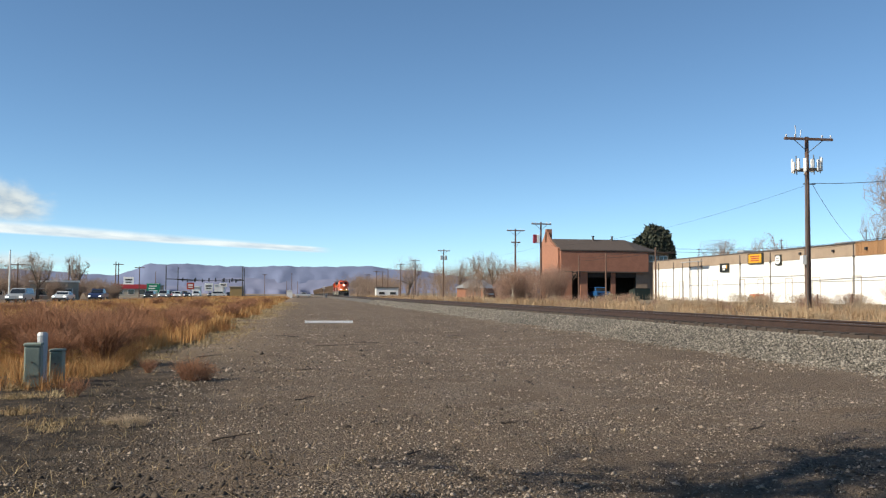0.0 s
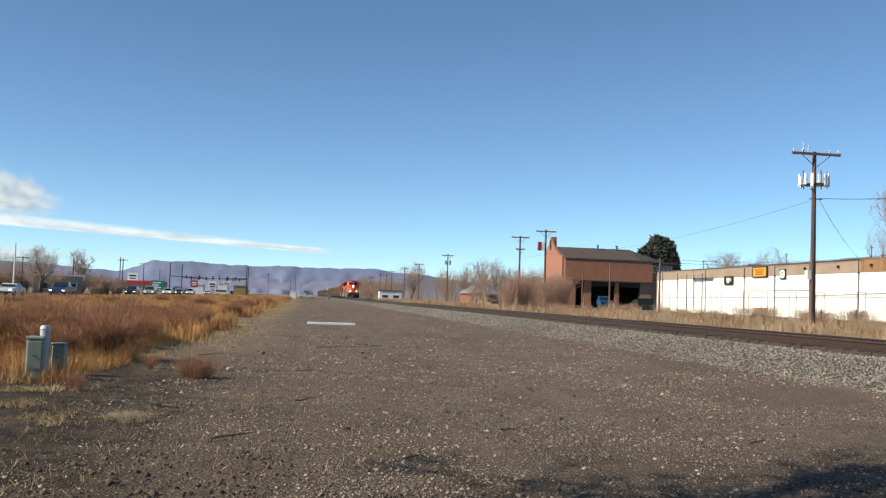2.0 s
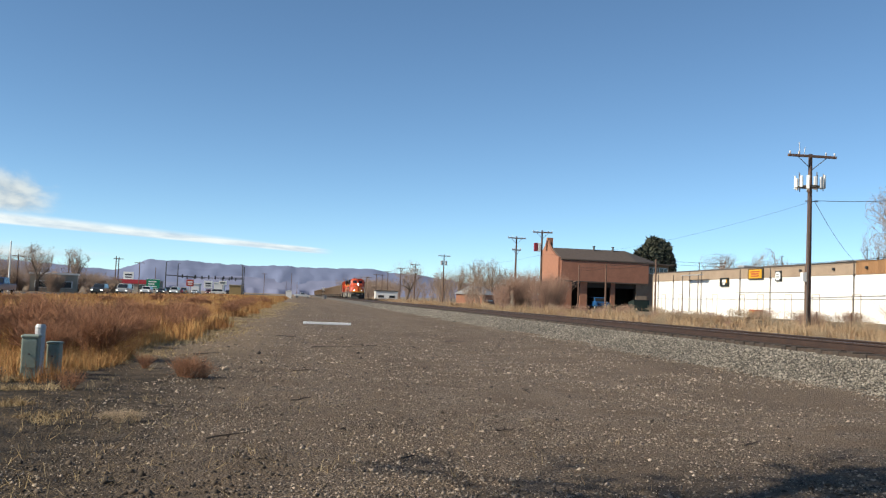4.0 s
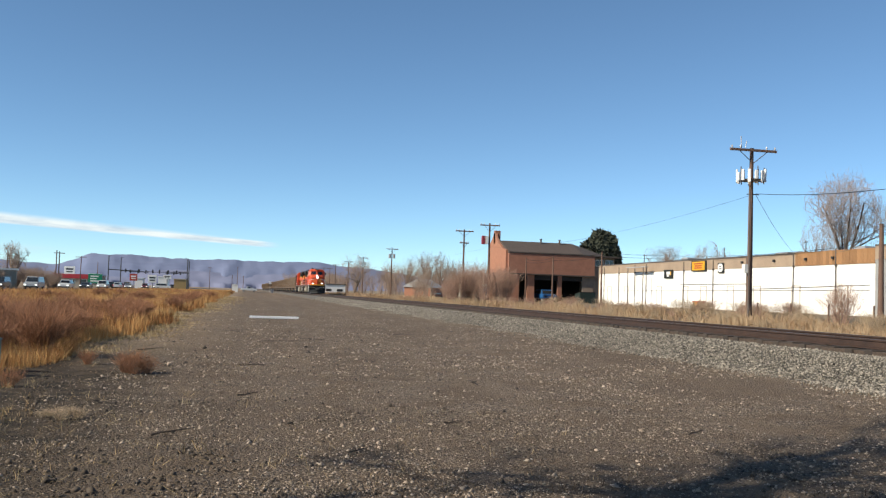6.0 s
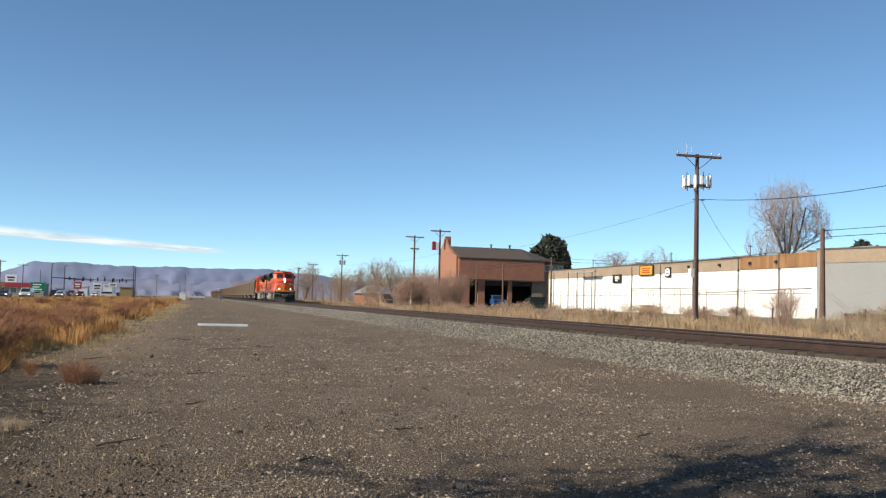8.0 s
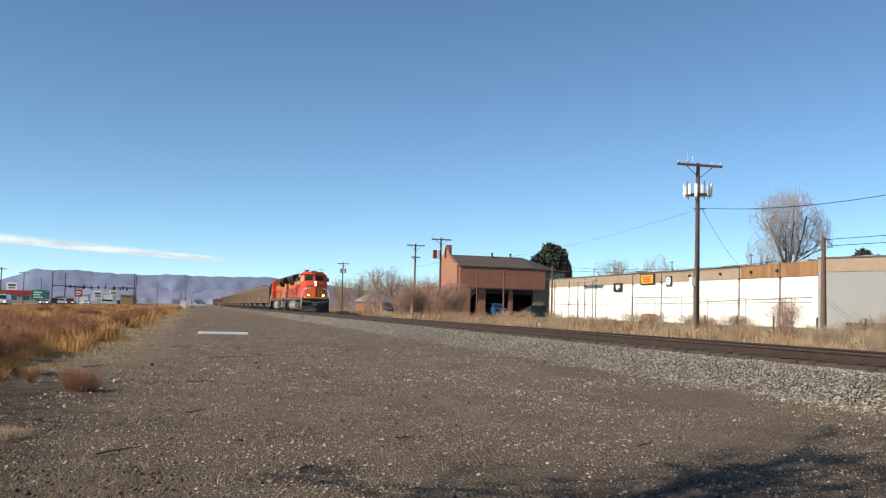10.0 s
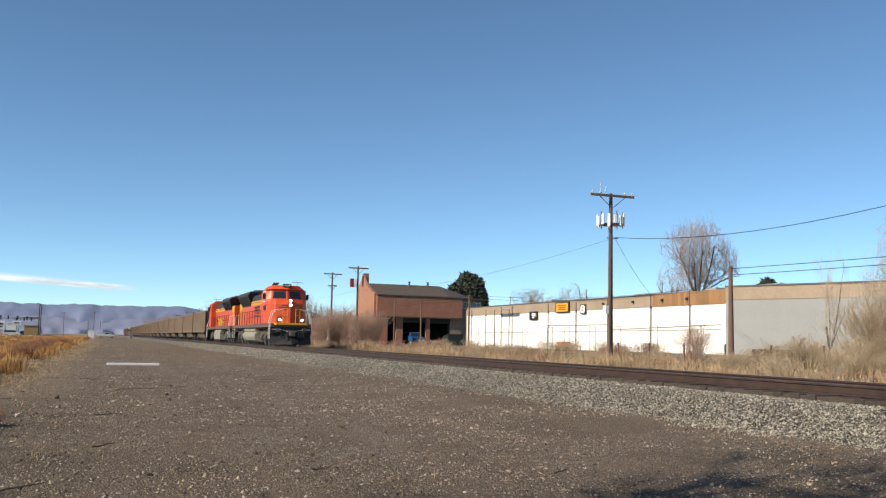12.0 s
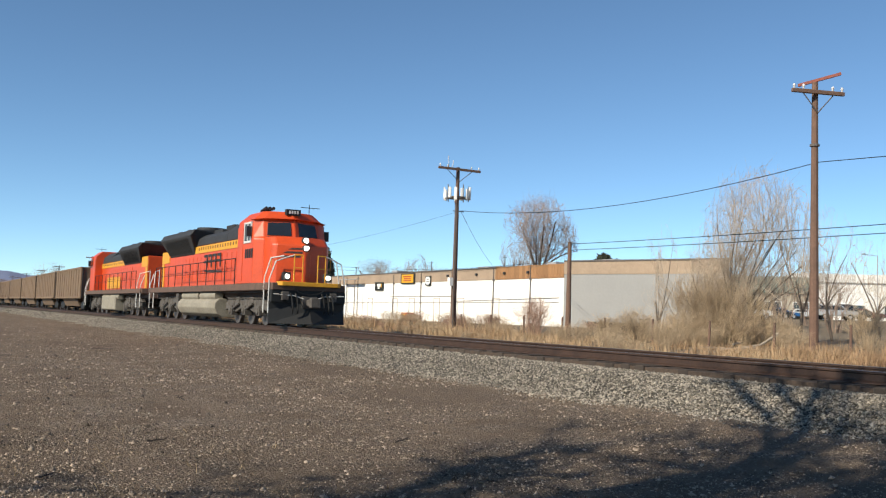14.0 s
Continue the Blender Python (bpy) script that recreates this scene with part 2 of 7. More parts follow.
def build_railway():
    s = Shape()
    prof = [(9.9, 0.06), (11.15, RAIL - 0.29), (14.5, RAIL - 0.29), (15.9, 0.33), (15.9, 0.0), (9.9, -0.1)]
    s.prism(prof, 1, -60, 1200)
    bed = solid("ballast_bed", s, BALLAST, "raised bed of pale crushed-stone ballast under the track", "railway", kind="structure")
    solid("fouled_ballast", Shape().box(TRACK - 1.285, TRACK + 1.285, -60, 1200, RAIL - 0.36, RAIL - 0.205), mat("rust_fouled_ballast", (0.105, 0.072, 0.052), (0.05, 0.036, 0.028), rough=0.95, scale=14, bump=0.9, fine=3, object_space=False), "dark rust-stained ballast packed between the ties", "railway", kind="structure")
    track = thing("railway_track", "single railway track with rusty brown rails on dark ties", "railway", kind="structure")
    for side in (-1, 1):
        x = TRACK + side * 0.7525
        foot = [(x - 0.07, RAIL - 0.185), (x + 0.07, RAIL - 0.185), (x + 0.07, RAIL - 0.165), (x + 0.012, RAIL - 0.14), (x + 0.012, RAIL - 0.05),
                (x + 0.036, RAIL - 0.035), (x + 0.036, RAIL - 0.004), (x - 0.036, RAIL - 0.004), (x - 0.036, RAIL - 0.035), (x - 0.012, RAIL - 0.05), (x - 0.012, RAIL - 0.14), (x - 0.07, RAIL - 0.165)]
        part("rail", Shape().prism(foot, 1, -60, 1200), RAILMAT, track)
        part("rail_head", Shape().box(x - 0.03, x + 0.03, -60, 1200, RAIL - 0.004, RAIL), RAILTOP, track, "bright worn running surface")
    tie = Shape().box(TRACK - 1.3, TRACK + 1.3, -0.115, 0.115, RAIL - 0.33, RAIL - 0.18).mesh("tie", TIE, 0.012)
    rnd = random.Random(5)
    for i in range(160):
        part("tie", tie, TIE, track, m=pose(rnd.uniform(-0.03, 0.03), 2 + i * 0.53 + rnd.uniform(-0.02, 0.02), rnd.uniform(-0.012, 0.012), 0, 0, rnd.uniform(-0.6, 0.6)))
    rest = Shape()
    for i in range(600):
        y = 2 + (160 + i) * 0.53
        rest.box(TRACK - 1.3, TRACK + 1.3, y - 0.115, y + 0.115, RAIL - 0.33, RAIL - 0.18)
    tagged(part("far_ties", rest, TIE, track), kind="stuff")


build_railway()

# ---- locomotives and coal cars ----
ORANGE = mat("orange_loco_paint", (0.74, 0.080, 0.010), (0.56, 0.062, 0.011), rough=0.45, scale=1.6, mix=0.7, coat=0.05)
GRIME = mat("sooty_black_paint", (0.035, 0.036, 0.040), (0.016, 0.016, 0.018), rough=0.7, scale=2.5, bump=0.1)
YELLOW = mat("yellow_stripe_paint", (0.86, 0.42, 0.02), (0.62, 0.28, 0.02), rough=0.5, scale=4)
SILL = mat("dusty_brown_sill", (0.17, 0.10, 0.07), (0.09, 0.06, 0.048), rough=0.8, scale=3)
TRUCK = mat("road_grime_steel", (0.13, 0.115, 0.10), (0.06, 0.052, 0.047), rough=0.85, scale=4, bump=0.3)
TANK = mat("dusty_grey_tank", (0.36, 0.325, 0.255), (0.24, 0.212, 0.165), rough=0.7, scale=1.5, bump=0.1)
WHITEP = mat("white_handrail_paint", (0.80, 0.79, 0.76), (0.62, 0.60, 0.57), rough=0.5, scale=5)
DARKGLASS = glass("dark_cab_glass")
LAMP = glow("lit_headlight", (1.0, 0.95, 0.86), 20.0)
BLACK = mat("black_rubber_and_iron", (0.014, 0.014, 0.014), (0.007, 0.007, 0.007), rough=0.65, scale=5)
STEEL = mat("worn_wheel_steel", (0.28, 0.25, 0.23), (0.13, 0.10, 0.085), rough=0.5, metal=0.7, scale=6)
COAL = mat("black_coal", (0.018, 0.018, 0.019), (0.008, 0.008, 0.008), rough=0.6, scale=8, bump=1.0)
CARBODY = mat("tan_weathered_car_side", (0.225, 0.150, 0.092), (0.145, 0.097, 0.061), rough=0.8, scale=1.1, mix=0.8, bump=0.1, spread=0.12)
SPIN = []                       # wheelsets that turn


def wheel_mesh(r):
    s = Shape()
    for side in (-1, 1):
        x = side * 0.7525
        s.tube((x - 0.07, 0, 0), (x + 0.07, 0, 0), r, r, 20)
        s.tube((x - side * 0.09, 0, 0), (x - side * 0.07, 0, 0), r + 0.025, r + 0.025, 20)
        s.tube((x + side * 0.07, 0, 0), (x + side * 0.12, 0, 0), r * 0.34, r * 0.3, 10)
        for k in range(3):
            a = k * 2.094
            s.box(x + side * 0.068 - 0.006, x + side * 0.068 + 0.012, math.cos(a) * r * 0.6 - 0.05, math.cos(a) * r * 0.6 + 0.05, math.sin(a) * r * 0.6 - 0.05, math.sin(a) * r * 0.6 + 0.05)
    s.tube((-0.75, 0, 0), (0.75, 0, 0), 0.09, 0.09, 8)
    return s.mesh("wheelset", STEEL)


WHEEL_BIG, WHEEL_SMALL = wheel_mesh(0.533), wheel_mesh(0.46)


def loco_truck(loco, y, lead):
    """A three-axle truck, its middle y behind the front."""
    s = Shape()
    for side in (-1, 1):
        x = side * 1.02
        s.prism([(y - 2.75, 0.55), (y - 2.75, 0.85), (y - 2.3, 1.0), (y + 2.3, 1.0), (y + 2.75, 0.85), (y + 2.75, 0.55), (y + 2.35, 0.62), (y + 1.2, 0.48), (y + 0.6, 0.62), (y - 0.6, 0.62), (y - 1.2, 0.48), (y - 2.35, 0.62)], 0, x - 0.09, x + 0.09)
        for a in (-1.83, 0, 1.83):
            s.box(x - 0.15, x + 0.15, y + a - 0.2, y + a + 0.2, 0.36, 0.76)
            s.tube((x + side * 0.1, y + a, 0.53), (x + side * 0.2, y + a, 0.53), 0.15, 0.12, 10)
            for d in (-0.34, 0.34):
                s.tube((x + side * 0.06, y + a + d, 0.56), (x + side * 0.06, y + a + d, 0.98), 0.085, 0.085, 8)
        for a in (-0.92, 0.92):
            s.box(x - 0.12, x + 0.16, y + a - 0.22, y + a + 0.22, 0.78, 1.12)
            s.tube((x + side * 0.17, y + a - 0.3, 0.82), (x + side * 0.17, y + a + 0.5, 0.62), 0.05, 0.05, 6)
        s.box(x - 0.05, x + 0.12, y - 2.95, y - 2.7, 0.2, 0.8)
        s.tube((x + side * 0.12, y - 2.4, 1.05), (x + side * 0.12, y + 2.4, 1.05), 0.03, 0.03, 6)
    s.box(-1.0, 1.0, y - 0.6, y + 0.6, 0.6, 1.15)
    t = part("truck", s, TRUCK, loco, "dusty three-axle truck", bevel=0.012)
    for a in (-1.83, 0, 1.83):
        SPIN.append((part("wheelset", WHEEL_BIG, STEEL, t, m=pose(0, y + a, 0.533)), 0.533, (0, y + a, 0.533), 1 if lead else -1))


def letters(s, x, y0, z, h, out, widths, side):
    """Blocky unlettered bars standing in for a painted name."""
    y = y0
    for w in widths:
        s.box(x, x + side * out, y, y + w * 0.28, z, z + h)
        s.box(x, x + side * out, y + w * 0.28, y + w, z + h * 0.8, z + h)
        s.box(x, x + side * out, y + w * 0.28, y + w, z + h * 0.38, z + h * 0.56)
        y += w + 0.12


def locomotive(label, lit, lead):
    """A wide-nosed diesel; the front at y = 0, the rails at z = 0, the body towards +y."""
    L = thing("locomotive", label, "locomotive", "locomotives at the head of the train")
    deck = 1.62
    # frame and sill
    s = Shape().box(-1.52, 1.52, 1.0, 21.4, deck - 0.28, deck)
    s.box(-0.95, 0.95, 0.75, 21.7, deck - 0.55, deck - 0.28)
    part("underframe", s, SILL, L, "dust-covered side sill", bevel=0.02)
    # nose with a pointed prow, cab and roof
    nose = Shape()
    nz = [(-1.16, 2.70), (-1.16, 1.75), (-1.02, 1.57), (0.0, 1.16), (1.02, 1.57), (1.16, 1.75), (1.16, 2.70)]
    top = [(-1.14, 2.72), (-1.14, 2.1), (-0.98, 1.88), (0.0, 1.48), (0.98, 1.88), (1.14, 2.1), (1.14, 2.72)]
    nose.loft([[(x, y, deck) for x, y in nz], [(x, y, 3.10) for x, y in nz], [(x, y, 3.42) for x, y in top]])
    nb = part("nose", nose, ORANGE, L, "pointed orange nose", bevel=0.03)
    cab = Shape()
    lower = [(-1.50, 5.0), (-1.50, 2.95), (-1.18, 2.62), (0, 2.20), (1.18, 2.62), (1.50, 2.95), (1.50, 5.0)]
    mid = [(-1.50, 5.0), (-1.50, 3.02), (-1.16, 2.74), (0, 2.34), (1.16, 2.74), (1.50, 3.02), (1.50, 5.0)]
    high = [(-1.46, 5.0), (-1.46, 3.16), (-1.12, 2.95), (0, 2.54), (1.12, 2.95), (1.46, 3.16), (1.46, 5.0)]
    roof = [(-1.02, 5.0), (-1.02, 3.3), (-0.80, 3.1), (0, 2.80), (0.80, 3.1), (1.02, 3.3), (1.02, 5.0)]
    cab.loft([[(x, y, deck) for x, y in lower], [(x, y, 3.35) for x, y in lower], [(x, y, 3.45) for x, y in mid], [(x, y, 4.12) for x, y in high], [(x, y, 4.50) for x, y in roof]])
    cb = part("cab", cab, ORANGE, L, "orange wide-nosed cab", bevel=0.02)
    visor = Shape()
    for side in (-1, 1):
        visor.loft([[(side * 0.02, 2.50, 4.15), (side * 1.10, 2.90, 4.13), (side * 1.48, 3.12, 4.09), (side * 1.48, 3.4, 4.12), (side * 0.02, 3.3, 4.24)],
                    [(side * 0.02, 2.40, 4.20), (side * 1.12, 2.80, 4.18), (side * 1.52, 3.06, 4.13), (side * 1.52, 3.4, 4.16), (side * 0.02, 3.3, 4.30)]])
    part("visor", visor, ORANGE, cb)
    for side in (-1, 1):
        wy = lambda x, z: 2.325 + (z - 3.45) / 0.67 * 0.20 + abs(x) * (0.345 + 0.021 * (z - 3.45) / 0.67)
        pts = ((0.16, 3.52), (1.04, 3.52), (0.98, 4.02), (0.16, 4.05))
        w = Shape().loft([[(side * x, wy(x, z) + 0.05, z) for x, z in pts], [(side * x, wy(x, z) - 0.012, z) for x, z in pts]])
        part("windshield", w, DARKGLASS, cb, "dark windshield")
        g = Shape().prism([(3.3, 3.3), (4.05, 3.3), (4.05, 3.98), (3.3, 3.98)], 0, side * 1.462, side * 1.515)
        wf = part("side_window", g, DARKGLASS, cb, "sliding cab window")
        fr = Shape()
        for a, b, c, d in ((3.22, 4.13, 3.22, 3.30), (3.22, 4.13, 3.98, 4.05), (3.22, 3.30, 3.30, 3.98), (4.05, 4.13, 3.30, 3.98), (3.65, 3.69, 3.30, 3.98)):
            fr.box(min(side * 1.46, side * 1.53), max(side * 1.46, side * 1.53), a, b, c, d)
        part("window_frame", fr, WHITEP if lead else ORANGE, wf)
        dr = Shape().box(min(side * 1.5, side * 1.518), max(side * 1.5, side * 1.518), 4.25, 4.95, deck + 0.1, 3.9)
        part("cab_door", dr, ORANGE, cb, "side cab door", bevel=0.006)
        m = Shape().box(min(side * 1.53, side * 1.72), max(side * 1.53, side * 1.72), 3.16, 3.22, 3.45, 3.85)
        part("mirror", m, GRIME, cb)
    part("number_board", Shape().box(-0.30, 0.30, 2.68, 2.86, 4.36, 4.60), BLACK, cb, "black number board", bevel=0.01)
    bars = Shape()
    for k in range(4):
        bars.box(-0.2 + k * 0.11, -0.13 + k * 0.11, 2.665, 2.682, 4.42, 4.54)
    part("number_bars", bars, WHITEP, cb)
    for side in (-1, 1):
        pts = ((0.52, 3.36), (1.06, 3.36), (1.04, 3.47), (0.3, 3.47))
        wy = lambda x, z: 2.27 + abs(x) * 0.352
        part("wiper_panel", Shape().loft([[(side * x, wy(x, z) + 0.03, z) for x, z in pts], [(side * x, wy(x, z) - 0.03, z) for x, z in pts]]), GRIME, cb, "black panel below the windshield")
    # painted bars on nose and sides
    swoosh = Shape()
    for k, (a, b, z) in enumerate(((-0.95, -0.18, 2.62), (-0.80, -0.12, 2.78), (-0.62, -0.10, 2.92))):
        y = lambda x: 1.16 + abs(x) * 0.402 - 0.012
        swoosh.loft([[(a, y(a), z), (a + 0.14, y(a + 0.14), z + 0.07), (a + 0.14, y(a + 0.14) + 0.02, z + 0.07), (a, y(a) + 0.02, z)],
                     [(b, y(b), z), (b, y(b), z + 0.07), (b, y(b) + 0.02, z + 0.07), (b, y(b) + 0.02, z)]])
    part("nose_marking", swoosh, GRIME, nb, "black painted marking")
    part("nose_door", Shape().loft([[(0.22, 1.235, deck + 0.1), (0.80, 1.468, deck + 0.1), (0.80, 1.51, deck + 0.1), (0.22, 1.275, deck + 0.1)],
                                    [(0.22, 1.235, 3.0), (0.80, 1.468, 3.0), (0.80, 1.51, 3.0), (0.22, 1.275, 3.0)]]), ORANGE, nb, "nose door", bevel=0.006)
    # headlights and ditch lights
    lights = ((0, 1.15, 2.98, 0.09), (0, 1.2, 3.28, 0.09)) if lead else ((0, 1.15, 3.02, 0.09),)
    for x, y, z, r in lights:
        h = part("headlight", Shape().tube((x, y + 0.12, z), (x, y - 0.03, z), r + 0.05, r + 0.04, 14), GRIME, nb)
        part("lens", Shape().tube((x, y - 0.05, z), (x, y - 0.025, z), r, r, 14), LAMP if lit else DARKGLASS, h, "lit lens" if lit else "")
    for x in (-0.82, 0.82):
        h = part("ditch_light", Shape().box(x - 0.15, x + 0.15, 0.84, 1.04, 1.72, 2.04), GRIME, L, "ditch light on the front deck", bevel=0.02)
        part("lens", Shape().tube((x, 0.815, 1.88), (x, 0.845, 1.88), 0.08, 0.08, 14), LAMP if lit else DARKGLASS, h, "lit lens" if lit else "")
    # front platform, anticlimber, plow, coupler
    part("front_deck", Shape().box(-1.45, 1.45, 0.62, 1.45, deck - 0.26, deck), SILL, L, bevel=0.02)
    part("anticlimber", Shape().prism([(-1.1, 0.5), (1.1, 0.5), (1.3, 0.66), (-1.3, 0.66)], 2, deck - 0.10, deck + 0.05), YELLOW, L, "yellow-edged anticlimber", bevel=0.01)
    plow = Shape().loft([[(-1.5, 0.75, 0.12), (0, 0.22, 0.12), (1.5, 0.75, 0.12), (1.5, 0.85, 0.12), (0, 0.34, 0.12), (-1.5, 0.85, 0.12)],
                         [(-1.5, 0.85, 0.62), (0, 0.52, 0.62), (1.5, 0.85, 0.62), (1.5, 0.93, 0.62), (0, 0.62, 0.62), (-1.5, 0.93, 0.62)],
                         [(-1.5, 0.82, 0.95), (0, 0.6, 0.95), (1.5, 0.82, 0.95), (1.5, 0.92, 0.95), (0, 0.7, 0.95), (-1.5, 0.92, 0.95)]])
    part("snow_plow", plow, BLACK, L, "black plow below the coupler")
    part("pilot_plate", Shape().box(-1.48, 1.48, 0.66, 0.78, 0.9, deck - 0.24), BLACK, L, bevel=0.02)
    for side in (-1, 1):
        part("pilot_bracket", Shape().box(side * 0.95 - 0.14, side * 0.95 + 0.14, 0.56, 0.68, 0.98, 1.3), TRUCK, L, bevel=0.02)
        part("uncoupling_lever", Shape().line([(side * 1.4, 0.6, 1.2), (side * 0.6, 0.56, 1.16), (side * 0.25, 0.5, 1.05)], 0.018, 6), WHITEP, L, "pale uncoupling lever")
        part("grab_iron", Shape().line([(side * 1.2, 1.72, 2.2), (side * 1.2, 1.6, 2.2), (side * 1.2, 1.6, 2.6), (side * 1.2, 1.72, 2.6)], 0.014, 5), YELLOW, L)
    cp = Shape().box(-0.14, 0.14, 0.05, 0.8, 0.78, 1.02).box(-0.19, 0.19, -0.1, 0.16, 0.72, 1.08).box(-0.3, 0.3, 0.5, 0.68, 0.7, 1.15)
    part("coupler", cp, TRUCK, L, bevel=0.03)
    for x in (-0.75, -0.55, 0.5, 0.68, 0.86):
        hoses = Shape()
        hoses.line([(x, 0.62, 1.25), (x, 0.42, 1.1), (x + 0.03, 0.36, 0.7), (x + 0.05, 0.44, 0.5)], 0.028, 6)
        part("air_hose", hoses, BLACK, L)
    hoses = Shape().line([(-0.62, 0.55, 1.42), (-0.35, 0.5, 1.24), (0, 0.5, 1.2), (0.35, 0.5, 1.26), (0.62, 0.55, 1.42)], 0.02, 6)
    part("jumper_cable", hoses, BLACK, L)
    for side in (-1, 1):
        st = Shape()
        for k, z in enumerate((0.42, 0.80, 1.18)):
            st.box(min(side * 1.12, side * 1.5), max(side * 1.12, side * 1.5), 0.9 - 0.02 * k, 1.35, z - 0.03, z)
        st.box(min(side * 1.08, side * 1.12), max(side * 1.08, side * 1.12), 0.85, 1.4, 0.35, deck - 0.25)
        part("step_well", st, BLACK, L, "steps at the front corner")
        ra = Shape()
        ra.line([(side * 1.5, 0.86, 0.5), (side * 1.5, 0.86, 1.75), (side * 1.30, 0.76, 2.42), (side * 0.62, 0.66, 2.68)], 0.024, 6)
        ra.line([(side * 1.5, 1.42, 0.5), (side * 1.5, 1.42, 1.8), (side * 1.32, 1.3, 2.55), (side * 0.9, 1.0, 2.65)], 0.024, 6)
        part("step_handrail", ra, WHITEP, L, "white handrail at the steps")
        ry = Shape().line([(side * 0.62, 0.66, deck), (side * 0.62, 0.66, 2.68), (side * 0.30, 0.62, 2.68), (side * 0.30, 0.62, deck)], 0.022, 6)
        ry.line([(side * 0.62, 0.66, 2.2), (side * 0.3, 0.62, 2.2)], 0.018, 6)
        part("front_railing", ry, YELLOW, L, "yellow railing of the front deck")
    # long hood
    hood = Shape().box(-0.98, 0.98, 5.0, 20.6, deck, 3.58)
    part("hood", hood, ORANGE, L, "long orange engine hood", bevel=0.03)
    for side in (-1, 1):
        for k in range(14):
            y = 6.0 + k * 0.72
            doors = Shape()
            doors.box(min(side * 0.98, side * 1.0), max(side * 0.98, side * 1.0), y + 0.03, y + 0.69, deck + 0.25, 3.05)
            doors.box(min(side * 1.0, side * 1.02), max(side * 1.0, side * 1.02), y + 0.56, y + 0.61, 2.2, 2.4)
            part("hood_door", doors, ORANGE, L, "engine door", bevel=0.004)
    for side in (-1, 1):
        dash = Shape()
        band = Shape()
        band.box(min(side * 0.98, side * 1.012), max(side * 0.98, side * 1.012), 5.0, 13.6, 3.22, 3.56)
        part("hood_stripe", band, YELLOW, L, "yellow stripe along the hood")
        part("hood_stripe", Shape().box(min(side * 0.98, side * 1.012), max(side * 0.98, side * 1.012), 18.9, 20.58, 2.95, 3.56), YELLOW, L, "yellow stripe along the hood")
        part("rear_panel", Shape().box(min(side * 0.98, side * 1.014), max(side * 0.98, side * 1.014), 20.05, 20.58, 1.66, 2.93), YELLOW, L, "yellow panel at the rear of the hood")
        if not lead:
            part("lower_panel", Shape().box(min(side * 1.021, side * 1.032), max(side * 1.021, side * 1.032), 7.6, 12.4, 1.75, 2.5), YELLOW, L, "yellow lower panel")
        for k in range(20):
            dash.box(min(side * 1.012, side * 1.022), max(side * 1.012, side * 1.022), 5.2 + k * 0.4, 5.3 + k * 0.4, 3.36, 3.50)
        if lead:
            letters(dash, side * 1.022, 9.0, 2.48, 0.62, 0.01, (0.62, 0.62, 0.62, 0.62), side)
            dash.prism([(8.8, 2.20), (11.6, 2.30), (11.9, 2.40), (8.8, 2.30)], 0, min(side * 1.021, side * 1.031), max(side * 1.021, side * 1.031))
            for k in range(4):
                dash.box(min(side * 1.519, side * 1.525), max(side * 1.519, side * 1.525), 2.95 + k * 0.26, 3.12 + k * 0.26, 2.62, 2.98)
        tagged(part("side_marking", dash, GRIME, L, "small black painted bars"), kind="stuff")
    up = Shape().prism([(-0.98, 3.58), (-0.90, 4.02), (-0.55, 4.34), (0.55, 4.34), (0.90, 4.02), (0.98, 3.58)], 1, 5.0, 8.4)
    up.prism([(-0.98, 3.58), (-0.92, 3.95), (-0.6, 4.16), (0.6, 4.16), (0.92, 3.95), (0.98, 3.58)], 1, 8.4, 14.0)
    up.box(-0.5, 0.5, 9.0, 10.2, 4.16, 4.42)
    up.box(-0.45, 0.45, 11.0, 12.4, 4.16, 4.36)
    part("hood_top", up, GRIME, L, "sooty black hood roof", bevel=0.03)
    rad = Shape().loft([[(-1.0, 13.6, 3.2), (1.0, 13.6, 3.2), (1.40, 13.2, 4.12), (1.2, 13.2, 4.42), (-1.2, 13.2, 4.42), (-1.40, 13.2, 4.12)],
                        [(-1.0, 18.6, 3.2), (1.0, 18.6, 3.2), (1.40, 19.6, 4.12), (1.2, 19.6, 4.42), (-1.2, 19.6, 4.42), (-1.40, 19.6, 4.12)]])
    rb = part("radiator", rad, GRIME, L, "flared black radiator housing", bevel=0.03)
    for side in (-1, 1):
        fins = Shape()
        for k in range(18):
            y = 13.9 + k * 0.27
            fins.add([(side * 1.06, y, 3.3), (side * 1.375, y - 0.02, 4.0), (side * 1.385, y + 0.1, 4.0), (side * 1.10, y + 0.1, 3.3)], [(0, 1, 2, 3)])
        part("radiator_grille", fins, BLACK, rb)
    for y in (14.4, 16.3, 18.2):
        part("cooling_fan", Shape().tube((0, y, 4.48), (0, y, 4.60), 0.75, 0.75, 18), GRIME, rb)
    # roof fittings
    hn = Shape().box(-0.9, -0.5, 4.0, 4.1, 4.5, 4.62)
    for k in range(3):
        hn.tube((-0.85 + k * 0.15, 3.5, 4.66), (-0.85 + k * 0.15, 4.1, 4.62), 0.07, 0.025, 8)
    part("horn", hn, GRIME, cb)
    hn = Shape().line([(0.45, 3.1, 4.76), (1.25, 3.1, 4.76)], 0.015, 5)
    hn.line([(0.8, 3.1, 4.4), (0.8, 3.1, 4.9)], 0.015, 5)
    part("antenna", hn, GRIME, cb)
